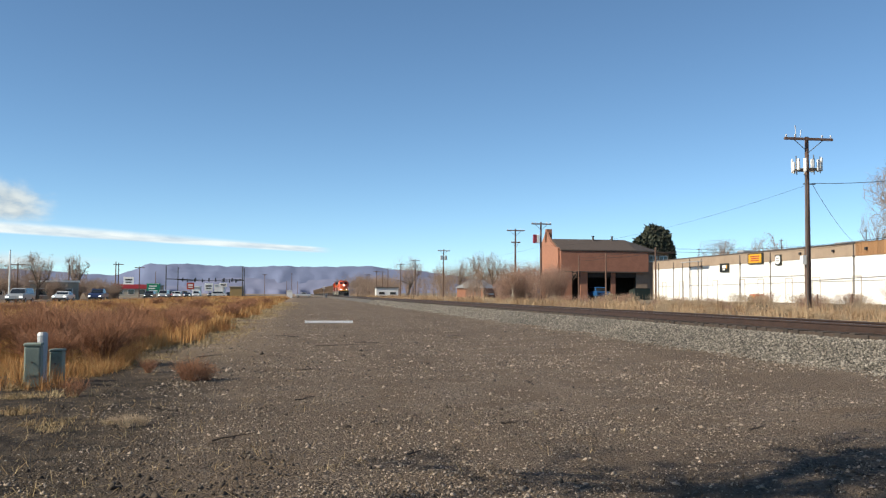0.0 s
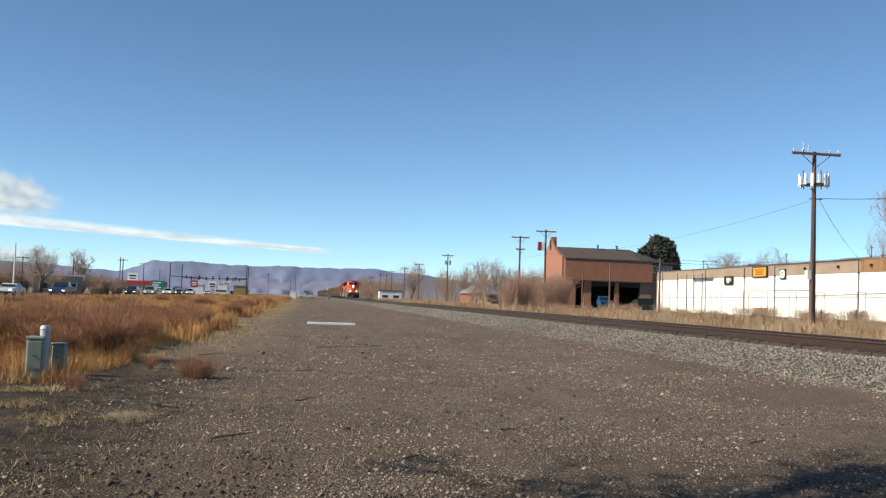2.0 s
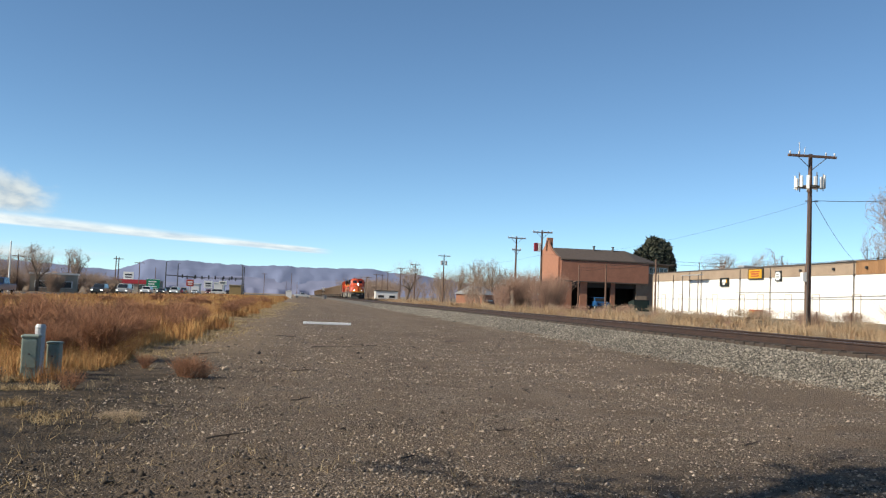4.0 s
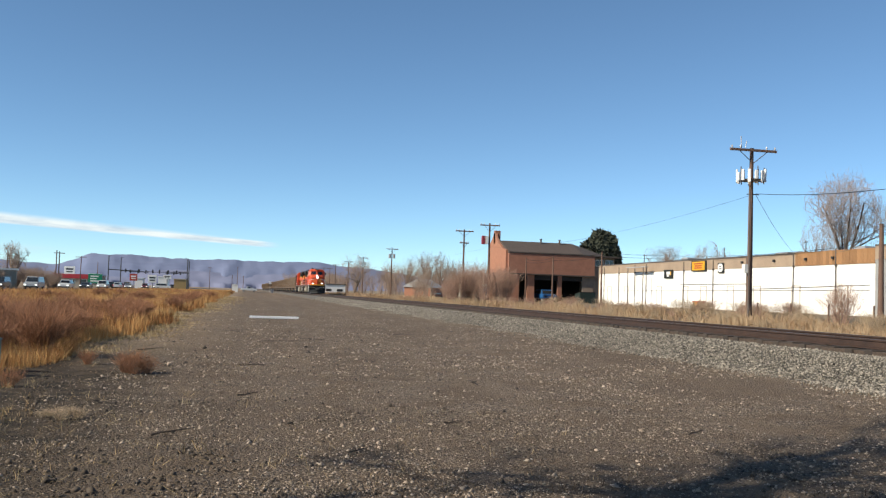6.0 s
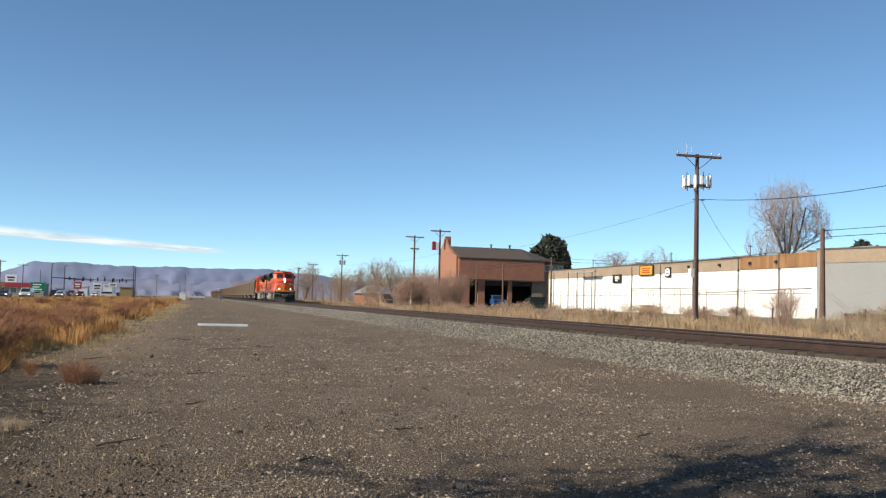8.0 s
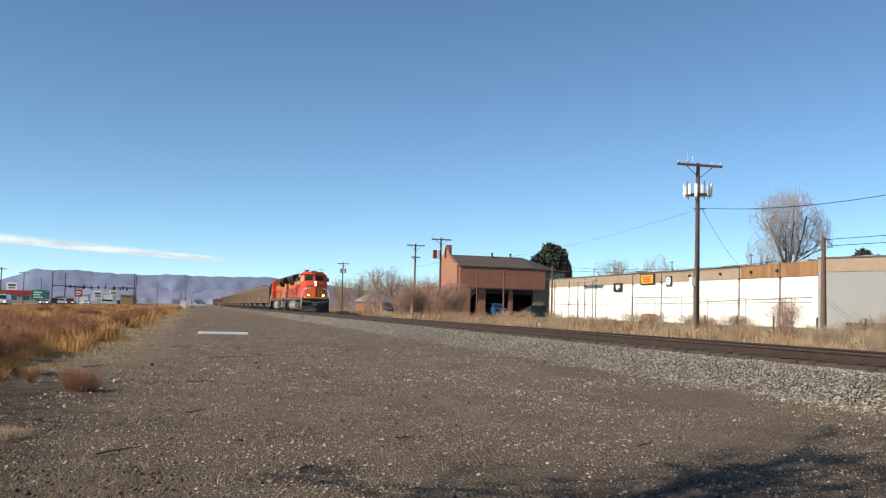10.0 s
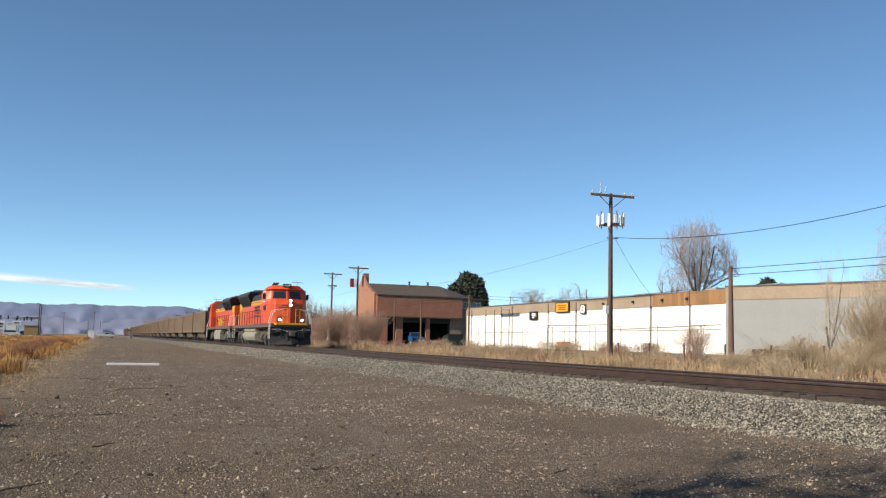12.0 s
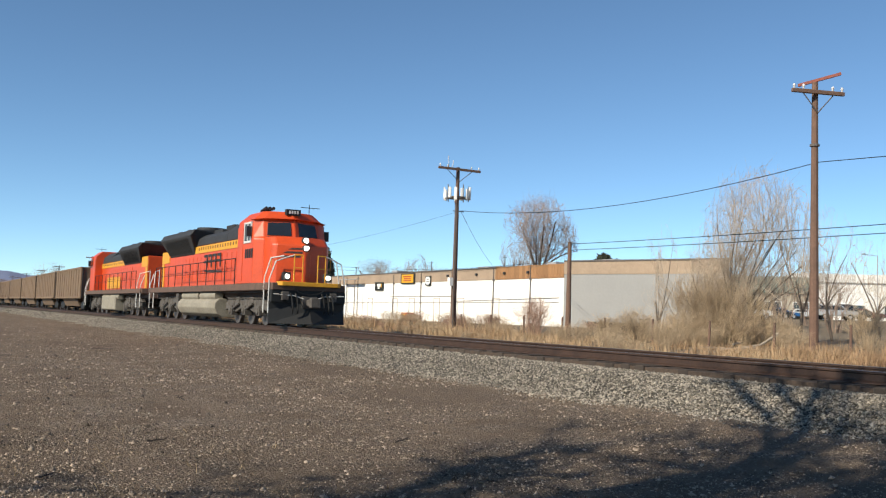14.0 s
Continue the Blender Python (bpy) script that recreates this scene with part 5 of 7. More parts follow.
# ---- bare trees ----
def tree_meshes(seed, height, trunk, width, levels, twig, up=0.25, first=0.22, stems=1, lean=(0, 0)):
    """Trunk with limbs, and the fine twigs of the crown."""
    rng = np.random.default_rng(seed)
    wood, fineV, fineF = Shape(), [], []

    def twigs(p, d, ln, rad):
        for _ in range(5):
            e = d + rng.normal(0, 0.45, 3) + np.array((0, 0, up * 0.6))
            e /= np.linalg.norm(e)
            q = p + e * ln * rng.uniform(0.6, 1.1)
            u = np.cross(e, rng.normal(0, 1, 3))
            u /= np.linalg.norm(u) + 1e-9
            w = np.cross(u, e)
            i = len(fineV)
            fineV.extend((p + rad * u, p + rad * (-0.5 * u + 0.87 * w), p + rad * (-0.5 * u - 0.87 * w), q))
            fineF.extend(((i, i + 1, i + 3), (i + 1, i + 2, i + 3), (i + 2, i, i + 3)))
            for _ in range(2):
                s = p + (q - p) * rng.uniform(0.3, 0.9)
                g = e + rng.normal(0, 0.5, 3)
                g /= np.linalg.norm(g)
                h = s + g * ln * 0.55
                i = len(fineV)
                fineV.extend((s + rad * 0.6 * u, s - rad * 0.6 * u, h))
                fineF.append((i, i + 1, i + 2))

    def grow(p, d, ln, rad, left):
        bend = d + rng.normal(0, 0.10, 3)
        bend /= np.linalg.norm(bend)
        a = p + d * ln * 0.5
        b = a + bend * ln * 0.5
        n = 8 if rad > 0.08 else 5 if rad > 0.03 else 3
        wood.tube(p, a, rad, rad * 0.85, n)
        wood.tube(a, b, rad * 0.85, rad * 0.68, n)
        if left == 0:
            twigs(b, bend, ln * 0.8, twig)
            return
        k = 3 if left >= levels - 1 else (2 if rng.random() < 0.45 else 3)
        for i in range(k):
            e = bend * 0.9 + rng.normal(0, 1, 3) * width + np.array((0, 0, up))
            e /= np.linalg.norm(e)
            grow(b if i == 0 else a + (b - a) * rng.uniform(0.2, 1), e, ln * rng.uniform(0.66, 0.86), rad * (0.72 if i == 0 else 0.55), left - 1)
        if left <= 2:
            twigs(a, bend, ln * 0.6, twig)

    for s in range(stems):
        d = np.array((lean[0], lean[1], 1.0)) + (rng.normal(0, 0.22, 3) if stems > 1 else 0)
        d /= np.linalg.norm(d)
        grow(np.array((rng.normal(0, 0.25) * (stems > 1), rng.normal(0, 0.25) * (stems > 1), -0.2)), d, height * first * (rng.uniform(0.8, 1.1) if stems > 1 else 1), trunk, levels)
    top = max(v[2] for v in fineV)
    g = height / top
    wood.v = [(v[0] * g, v[1] * g, v[2] * g) for v in wood.v]
    return wood, np.array(fineV) * g, np.array(fineF)


def bare_tree(label, seed, height, trunk, width, levels, twig, bark, twigmat, group="", **more):
    wood, v, f = tree_meshes(seed, height, trunk, width, levels, twig, **more)
    T = thing("bare_tree", label, "tree", group)
    part("trunk", wood, bark, T, "trunk and limbs")
    part("crown", array_mesh("crown", v, f, twigmat), None, T, "fine leafless twigs")
    return T


def place(T, x, y, turn=0.0, scale=1.0, z=None):
    T.matrix_basis = pose(x, y, ground_z(x) if z is None else z, 0, 0, turn) @ Matrix.Scale(scale, 4)
    return T


def again(T, x, y, turn, scale):
    c = copy_thing(T, pose(0, 0, 0))
    return place(c, x, y, turn, scale)


def crown_shapes(seed, height, fork, rx, r0, counts, lean=(0.0, 0.0), stems=1):
    """Limbs that sweep up from a fork into a rounded crown, and its fine twigs."""
    rng = np.random.default_rng(seed)
    wood, V, F = Shape(), [], []
    half = np.array((rx, rx, (height - fork) * 0.56))
    mid = np.array((lean[0], lean[1], height - half[2] * 0.97))
    fine = r0 * 0.05

    def strip(a, b, ra, rb):
        d = b - a
        u = np.cross(d, rng.normal(0, 1, 3))
        u /= np.linalg.norm(u) + 1e-9
        w = np.cross(u, d / (np.linalg.norm(d) + 1e-9))
        i = len(V)
        for c, q in ((a, ra), (b, rb)):
            V.extend((c + q * u, c + q * (-0.5 * u + 0.87 * w), c + q * (-0.5 * u - 0.87 * w)))
        for j in range(3):
            k = (j + 1) % 3
            F.extend(((i + j, i + k, i + 3 + k), (i + j, i + 3 + k, i + 3 + j)))

    def inside(q):
        u = (q - mid) / half
        n = np.linalg.norm(u)
        return mid + half * u * (min(n, 1.0) / max(n, 1e-6)) * (1.0 + 0.10 * rng.normal())

    def branch(p, d, q, rad, level):
        run = np.linalg.norm(q - p)
        c = p + d * run * 0.5 + rng.normal(0, 0.05, 3) * run
        n = 5 if level < 2 else 3
        pts = [p * (1 - f) ** 2 + 2 * c * f * (1 - f) + q * f * f for f in np.linspace(0, 1, n)]
        tip = max(rad * 0.45, fine * 0.6)
        for i in range(n - 1):
            ra, rb = (rad + (tip - rad) * k / (n - 1) for k in (i, i + 1))
            if level < 2:
                wood.tube(pts[i], pts[i + 1], ra, rb, 7 if level == 0 else 5)
            else:
                strip(pts[i], pts[i + 1], ra, rb)
        if level >= len(counts):
            return
        spread = (0.62, 0.52, 0.38, 0.26)[min(level, 3)]
        for k in range(counts[level]):
            f = rng.uniform(0.2, 1.0) if k else 1.0
            s = p * (1 - f) ** 2 + 2 * c * f * (1 - f) + q * f * f
            t = (q - c) * f + (c - p) * (1 - f)
            t /= np.linalg.norm(t) + 1e-9
            out = (s - mid) / half
            o = inside(s + half * (rng.normal(0, 0.62, 3) * spread + out * 0.25 * spread + np.array((0, 0, spread * 0.55))))
            e = t * (0.8 if level < 3 else 0.3) + (o - s) / (np.linalg.norm(o - s) + 1e-6) * 0.8 + np.array((0, 0, 0.12)) + rng.normal(0, 0.12, 3)
            branch(s, e / np.linalg.norm(e), o, max(rad * 0.46, fine), level + 1)

    for k in range(stems):
        root = np.array((0.0, 0.0, -0.3)) + (np.array((rng.normal(0, rx * 0.2), rng.normal(0, rx * 0.2), 0)) if stems > 1 else 0)
        top = np.array((rng.normal(0, rx * 0.12) + lean[0] * 0.3, rng.normal(0, rx * 0.12) + lean[1] * 0.3, fork))
        wood.tube(root, top, r0 * 1.15, r0 * 0.9, 9)
        for i in range(counts[0]):
            g = 2 * math.pi * (i + rng.uniform(-0.25, 0.25)) / counts[0]
            w = rng.uniform(0.25, 0.95)
            q = mid + half * np.array((math.cos(g) * w, math.sin(g) * w, rng.uniform(-0.45, 0.45)))
            e = np.array((math.cos(g) * 0.6 * w, math.sin(g) * 0.6 * w, 1.0))
            branch(top - np.array((0, 0, rng.uniform(0, 0.12) * fork)), e / np.linalg.norm(e), q, r0 * rng.uniform(0.4, 0.62), 1)
    return wood, np.array(V), np.array(F)


def crown_tree(x, y, seed, height, fork, rx, r0, label, twigmat, counts=(7, 5, 5, 6), group="", **more):
    wood, v, f = crown_shapes(seed, height, fork, rx, r0, counts, **more)
    T = thing("bare_tree", label, "tree", group, m=pose(x, y, ground_z(x)))
    part("trunk", wood, GREYBARK, T, "trunk and limbs")
    part("crown", array_mesh("crown", v, f, twigmat), None, T, "fine leafless twigs")
    return T


PALETWIG = mat("grey_mauve_twigs", (0.50, 0.41, 0.375), (0.36, 0.285, 0.255), rough=0.9, scale=0.2, spread=0.25, object_space=False)
crown_tree(60.8, 86.8, 71, 14.0, 5.2, 4.0, 0.22, "large rounded leafless tree behind the warehouse", PALETWIG, (9, 6, 6, 7))
crown_tree(55.4, 83.4, 72, 9.6, 4.2, 1.7, 0.11, "smaller rounded leafless tree behind the warehouse", PALETWIG, (5, 5, 5, 5))
GREYTWIG = mat("grey_tan_twigs", (0.66, 0.535, 0.41), (0.45, 0.35, 0.26), rough=0.9, scale=0.5, spread=0.4, object_space=False)
near_trees = "leafless trees near the tall pole"
crown_tree(29.9, 28.4, 73, 7.2, 0.7, 2.2, 0.075, "many-stemmed leafless tree with fine tan twigs", GREYTWIG, (5, 5, 5, 7), near_trees, lean=(0.6, -0.7), stems=4)
crown_tree(29.4, 29.2, 74, 4.8, 0.4, 1.4, 0.05, "dense low leafless tree with fine tan twigs", GREYTWIG, (5, 5, 5, 5), near_trees, stems=4)
crown_tree(27.6, 30.4, 75, 4.9, 0.8, 0.8, 0.045, "slender leafless tree with fine tan twigs", GREYTWIG, (5, 4, 4, 5), near_trees)
crown_tree(37.9, 29.9, 76, 6.3, 1.6, 1.4, 0.065, "open leafless tree behind the tall pole", GREYTWIG, (5, 4, 5, 6), near_trees)
crown_tree(36.8, 30.9, 77, 6.2, 1.4, 1.2, 0.08, "open leafless tree behind the tall pole", GREYTWIG, (5, 4, 4, 5), near_trees)
crown_tree(45.6, 33.0, 78, 5.6, 1.2, 1.6, 0.09, "open leafless tree beside the car lot", GREYTWIG, (5, 4, 4, 5), near_trees)
TALLBRUSH = [shrub_mesh("brush_stems", 65 + k, 64, 1.0, 0.75, TANTWIG, fork=5, r=0.0075, depth=4, first=0.3) for k in range(2)]
for k, (x, y, h, w) in enumerate(((28.7, 29.4, 3.3, 2.5), (29.3, 28.5, 3.4, 2.6), (29.9, 27.7, 2.6, 2.2), (28.8, 27.9, 2.0, 2.2), (27.7, 29.0, 1.7, 2.0), (29.9, 26.9, 1.5, 1.8), (27.0, 31.2, 1.8, 1.8), (26.4, 32.4, 1.4, 1.8), (33.2, 24.6, 2.0, 1.6))):
    shrub("brush", "dense tangled tan brush under leafless trees", "brush near the tall pole", TALLBRUSH, x, y, h, w, 600 + k)
far_group = "leafless trees in the distance"
for k, (x, y, h, rx, words) in enumerate(((-42.9, 164.5, 7.9, 3.0, "forked leafless tree by the highway"), (-41.6, 185.5, 8.4, 2.5, "forked leafless tree by the highway"), (-50.0, 190.0, 7.6, 3.0, "leafless tree behind the highway shops"),
                                          (34.0, 298.0, 12.6, 5.5, "broad leafless tree behind the pole line"), (41.0, 237.0, 10.4, 3.4, "rounded leafless tree behind the pole line"), (45.0, 236.0, 11.0, 3.6, "rounded leafless tree behind the pole line"),
                                          (47.5, 228.0, 10.6, 3.6, "rounded leafless tree behind the pole line"), (51.0, 226.0, 9.4, 3.0, "rounded leafless tree behind the pole line"),
                                          (70.2, 149.3, 9.4, 4.4, "round-topped leafless tree beyond the warehouse roof"), (76.7, 146.1, 9.5, 3.6, "round-topped leafless tree beyond the warehouse roof"))):
    crown_tree(x, y, 110 + k, h, h * 0.25, rx, 0.26, words, FARTWIG, (6, 5, 5, 5), far_group)
FARTREE = [shrub_mesh("tree_stems", 85 + k, 16, 1.0, 0.42, FARTWIG, fork=4, r=0.007, depth=5, first=0.26) for k in range(3)]


def far_tree(x, y, h, w, seed, label="leafless brown tree in the distance", meshes=FARTREE):
    shrub("bare_tree", label, "leafless trees in the distance", meshes, x, y, h, w, seed, "tree")


for k, (x, y, h) in enumerate(((-46, 150, 5.0), (-52, 158, 6.0), (-58, 170, 7.5), (-41, 178, 5.0), (-49, 205, 6.5), (-60, 190, 8.0), (-64, 178, 8), (-47.5, 176, 6.0), (-54, 184, 8.6), (-51, 168, 7.4), (-57.5, 200, 9.0))):
    far_tree(x, y, h, h * 0.95, 700 + k)
r = random.Random(23)
for k in range(36):                                     # trees behind the pole line
    y = r.uniform(170, 330)
    x = y * math.tan(math.radians(r.uniform(5.2, 14.5)))
    h = y * math.tan(math.radians(r.uniform(1.1, 2.5))) + 0.4
    far_tree(max(x, 34), y, h, h * 0.95, 720 + k)
for k in range(60):                                     # far trees along the line
    y = r.uniform(330, 640)
    h = y * math.tan(math.radians(r.uniform(0.9, 1.5)))
    far_tree(r.uniform(22, 30) + (y - 330) * r.uniform(0.0, 0.16), y, h, h * 0.9, 770 + k)
for k in range(14):                                     # trees beyond the warehouse roof
    y = r.uniform(140, 170)
    far_tree(y * math.tan(math.radians(r.uniform(22.5, 29.5))) + 4, y, r.uniform(7.6, 9.2), 7, 840 + k)
for k, (x, y, h) in enumerate(((58, 57, 7), (66, 58, 7.5), (75, 62, 6.5), (62, 49, 6))):
    far_tree(x, y, h, h, 860 + k)
BROWNBRUSH = [shrub_mesh("brush_stems", 90 + k, 60, 1.0, 0.5, FARTWIG, r=0.012) for k in range(2)]
for k in range(36):                                     # brown brush before the roadside buildings
    a = math.radians(r.uniform(8.6, 17.5))
    d = r.uniform(160, 200)
    h = r.uniform(2.2, 4.6)
    shrub("roadside_brush", "dark brown leafless brush by the road", "brush by the road", BROWNBRUSH, -d * math.sin(a) - 6, d * math.cos(a), h, h, 500 + k)
# an unseen tree, inferred from its shadow that falls across the lot
lot_tree = place(bare_tree("unseen tall leafless tree casting shadow on the lot", 79, 16.0, 0.36, 0.36, 7, 0.02, GREYBARK, FARTWIG, up=0.16, first=0.27), -6.4, 0.2)
# copies here and below are added only to thicken and spread that shadow
again(lot_tree, -7.0, -1.5, 130, 0.97)
again(lot_tree, -5.4, -3.1, 250, 0.9)
again(lot_tree, -4.9, -1.6, 310, 0.85)
# sparser unseen tree, added for streaks in the shadow
place(bare_tree("unseen open leafless tree adding shadow streaks to the lot", 83, 15.0, 0.24, 0.38, 5, 0.02, GREYBARK, FARTWIG, up=0.16, first=0.27), -5.8, 1.8, 60)
again(lot_tree, -3.4, 0.5, 110, 0.60)
again(lot_tree, -2.9, 1.0, 285, 0.52)


def pine(label, x, y, z, scale):
    """A rounded dark evergreen of many needle clumps."""
    P = thing("pine_tree", label, "tree", m=pose(x, y, z) @ Matrix.Scale(scale, 4))
    part("trunk", Shape().tube((0, 0, -0.3), (0, 0, 9.5), 0.35, 0.12, 8), GREYBARK, P)
    rng = np.random.default_rng(8)
    k = 11000
    u = rng.normal(0, 1, (k, 3))
    u /= np.linalg.norm(u, axis=1)[:, None]
    blob = np.array([1 + 0.28 * noise.noise(tuple(q * 2.1)) for q in u])
    c = u * (rng.uniform(0.55, 1.0, k) ** 0.5 * blob)[:, None] * np.array((3.3, 3.3, 4.5)) + np.array((0, 0, 6.7))
    c[:, 0] += np.clip(6.7 - c[:, 2], 0, 5) * 0.45
    a, b = rng.normal(0, 0.2, (k, 3)), rng.normal(0, 0.2, (k, 3))
    v = np.stack([c - a, c + a * 0.6 + b, c + a - b], 1).reshape(-1, 3)
    f = np.arange(3 * k).reshape(-1, 3)
    part("crown", array_mesh("crown", v, f, mat("dark_pine_needles", (0.075, 0.080, 0.050), (0.035, 0.042, 0.028), rough=0.9, scale=0.6, spread=0.5)), None, P, "clumps of dark needles")


pine("dark green rounded pine behind the brick building", 57.3, 147.0, 1.0, 1.04)
pine("dark evergreen top showing above the grey wall", 84.7, 105.1, 2.0, 0.77)

# ---- things lying on the lot ----
BOARD = mat("white_plastic_board", (0.88, 0.88, 0.87), (0.82, 0.81, 0.80), unscaled=True, rough=0.5, scale=2)
solid("white_board", Shape().box(-1.13, 1.13, -0.055, 0.055, 0.0, 0.11), BOARD, "long white plastic board lying on the gravel", "board", bevel=0.012, m=pose(1.41, 44.85, 0.02, 0, 0, 1.5))
DEADWOOD = mat("dark_dead_wood", (0.075, 0.055, 0.042), (0.035, 0.027, 0.021), rough=0.95, scale=6, bump=0.5)
r = random.Random(31)
for x, y, ln, a in ((2.26, 10.0, 0.22, 20), (0.95, 25.6, 1.1, 8), (1.9, 27.2, 0.8, 170), (0.1, 12.8, 0.35, 40), (-0.6, 9.2, 0.4, 15), (1.0, 8.2, 0.3, 60), (3.6, 14.5, 0.3, 100), (-1.6, 11.6, 0.45, 150), (0.2, 17.5, 0.5, 5), (4.8, 9.4, 0.25, 30), (-1.9, 21.0, 0.6, 30), (2.6, 19.0, 0.4, 75), (5.2, 31.0, 0.7, 12), (-0.4, 31.0, 0.8, 165)):
    s = Shape()
    p = Vector((-ln / 2, 0, 0.02))
    for k in range(4):
        q = p + Vector((ln / 4, r.uniform(-0.05, 0.05) * ln, r.uniform(-0.01, 0.02)))
        s.tube(p, q, 0.011 - 0.0015 * k, 0.0095 - 0.0015 * k, 6)
        p = q
    s.tube((0, 0, 0.03), (ln * 0.12, ln * 0.18, 0.05), 0.008, 0.004, 5)
    solid("stick", s, DEADWOOD, "dark dead stick lying on the gravel", "stick", "sticks on the gravel", m=pose(x, y, float(land_z([x], [y])[0]), 0, 0, a))
rng = np.random.default_rng(77)
x, y = fan(4200, 4.5, 34.0, -28, 30, rng)
keep = (x > -3.2) & (x < 4) & (rng.uniform(0, 1, len(x)) < np.exp(-np.clip(x + 2.6, 0, 9) * 0.55))
x, y = x[keep], y[keep]
blades("straw_litter", "broken straw and dead stems strewn on the gravel", x, y, rng.uniform(0.05, 0.16, len(x)), np.full(len(x), 0.003), 3, 2.6, STRAW, 61)
LITTER = grass_material("dark_litter", ((0.05, 0.036, 0.026), (0.10, 0.072, 0.05), (0.17, 0.125, 0.085)), 1.0)
x, y = fan(2600, 4.2, 36.0, -28, 50, rng)
keep = (x > -3.2) & (x < 8)
x, y = x[keep], y[keep]
blades("twig_litter", "small dark twigs and dead weeds strewn on the gravel", x, y, rng.uniform(0.02, 0.10, len(x)), np.full(len(x), 0.004), 4, 2.2, LITTER, 62)
DRYWEED = [shrub_mesh("weed_stems", 97 + k, 70, 1.0, 0.9, MATS["reddish_bare_twigs"], r=0.009) for k in range(2)]
for x, y, h, w in ((-1.63, 15.5, 0.46, 0.42), (-1.78, 15.7, 0.36, 0.36), (-1.45, 15.6, 0.3, 0.3), (-1.75, 10.15, 0.2, 0.34), (-1.62, 10.3, 0.15, 0.3), (-1.95, 10.4, 0.12, 0.3), (-3.0, 13.4, 0.3, 0.3), (-2.6, 17.2, 0.3, 0.3)):
    shrub("dry_weed", "small dry reddish-brown weed tuft on the gravel" if y > 12 else "flat tan tuft of dry weed on the gravel", "weeds on the lot", DRYWEED if y > 12 else TANBUSH, x, y, h, w, int(x * 100))

# ---- utility pedestals ----
PEDESTAL = mat("pale_green_steel", (0.30, 0.35, 0.29), (0.22, 0.26, 0.215), rough=0.6, scale=3, bump=0.1)
PEDW = mat("pale_grey_plastic", (0.62, 0.63, 0.64), (0.5, 0.5, 0.52), rough=0.5, scale=3)


def pedestal(x, y, w, d, h, label):
    P = thing("utility_pedestal", label, "utility box", "pedestals at the field's edge", m=pose(x, y, -0.05, 0, 0, r.uniform(-8, 8)))
    part("body", Shape().box(-w / 2, w / 2, -d / 2, d / 2, 0, h * 0.93), PEDESTAL, P, bevel=0.012)
    part("lid", Shape().box(-w / 2 - 0.012, w / 2 + 0.012, -d / 2 - 0.012, d / 2 + 0.012, h * 0.93, h), PEDESTAL, P, bevel=0.015)
    part("cover", Shape().box(-w / 2 + 0.02, w / 2 - 0.02, -d / 2 - 0.012, -d / 2, h * 0.32, h * 0.9), PEDESTAL, P, "removable front cover", bevel=0.004)
    part("latch", Shape().tube((0, -d / 2 - 0.025, h * 0.6), (0, -d / 2 - 0.01, h * 0.6), 0.015, 0.015, 8), PIPE, P)


pedestal(-3.86, 14.7, 0.23, 0.22, 0.70, "pale green steel utility pedestal in dry grass")
pedestal(-3.74, 15.6, 0.19, 0.19, 0.56, "smaller pale green utility pedestal")
post = thing("marker_post", "pale grey plastic marker post behind the pedestal", "post", m=pose(-3.92, 15.4, -0.05))
part("tube", Shape().tube((0, 0, 0), (0, 0, 0.78), 0.075, 0.075, 12), PEDW, post)
part("cap", Shape().tube((0, 0, 0.78), (0, 0, 0.83), 0.085, 0.06, 12), PEDW, post)

# ---- road and traffic ----
ASPHALT = mat("grey_asphalt", (0.075, 0.073, 0.072), (0.05, 0.049, 0.048), rough=0.9, scale=0.4, bump=0.2, object_space=False)
solid("road", Shape().box(-40, -26.5, -150, 900, -0.2, 0.10), ASPHALT, "grey asphalt highway beside the field", "road", kind="structure")
solid("cross_road", Shape().box(-26.5, 9.0, 338, 350, -0.2, 0.09), ASPHALT, "side road leading to the crossing", "road", kind="structure")
s = Shape()
for k in range(120):
    s.box(-33.3, -33.15, -100 + k * 8, -97 + k * 8, 0.10, 0.108)
solid("road_markings", s, mat("road_paint", (0.7, 0.62, 0.3), rough=0.8), "dashed centre line of the highway", "road", kind="structure")
TYRE = mat("tyre_rubber", (0.02, 0.02, 0.02), rough=0.85, scale=8)
CARGLASS = glass("car_glass", (0.03, 0.035, 0.04))
RED = glow("tail_lamp", (0.6, 0.02, 0.02), 0.3)
CARHEAD = glow("car_headlamp", (1.0, 0.97, 0.9), 1.2)


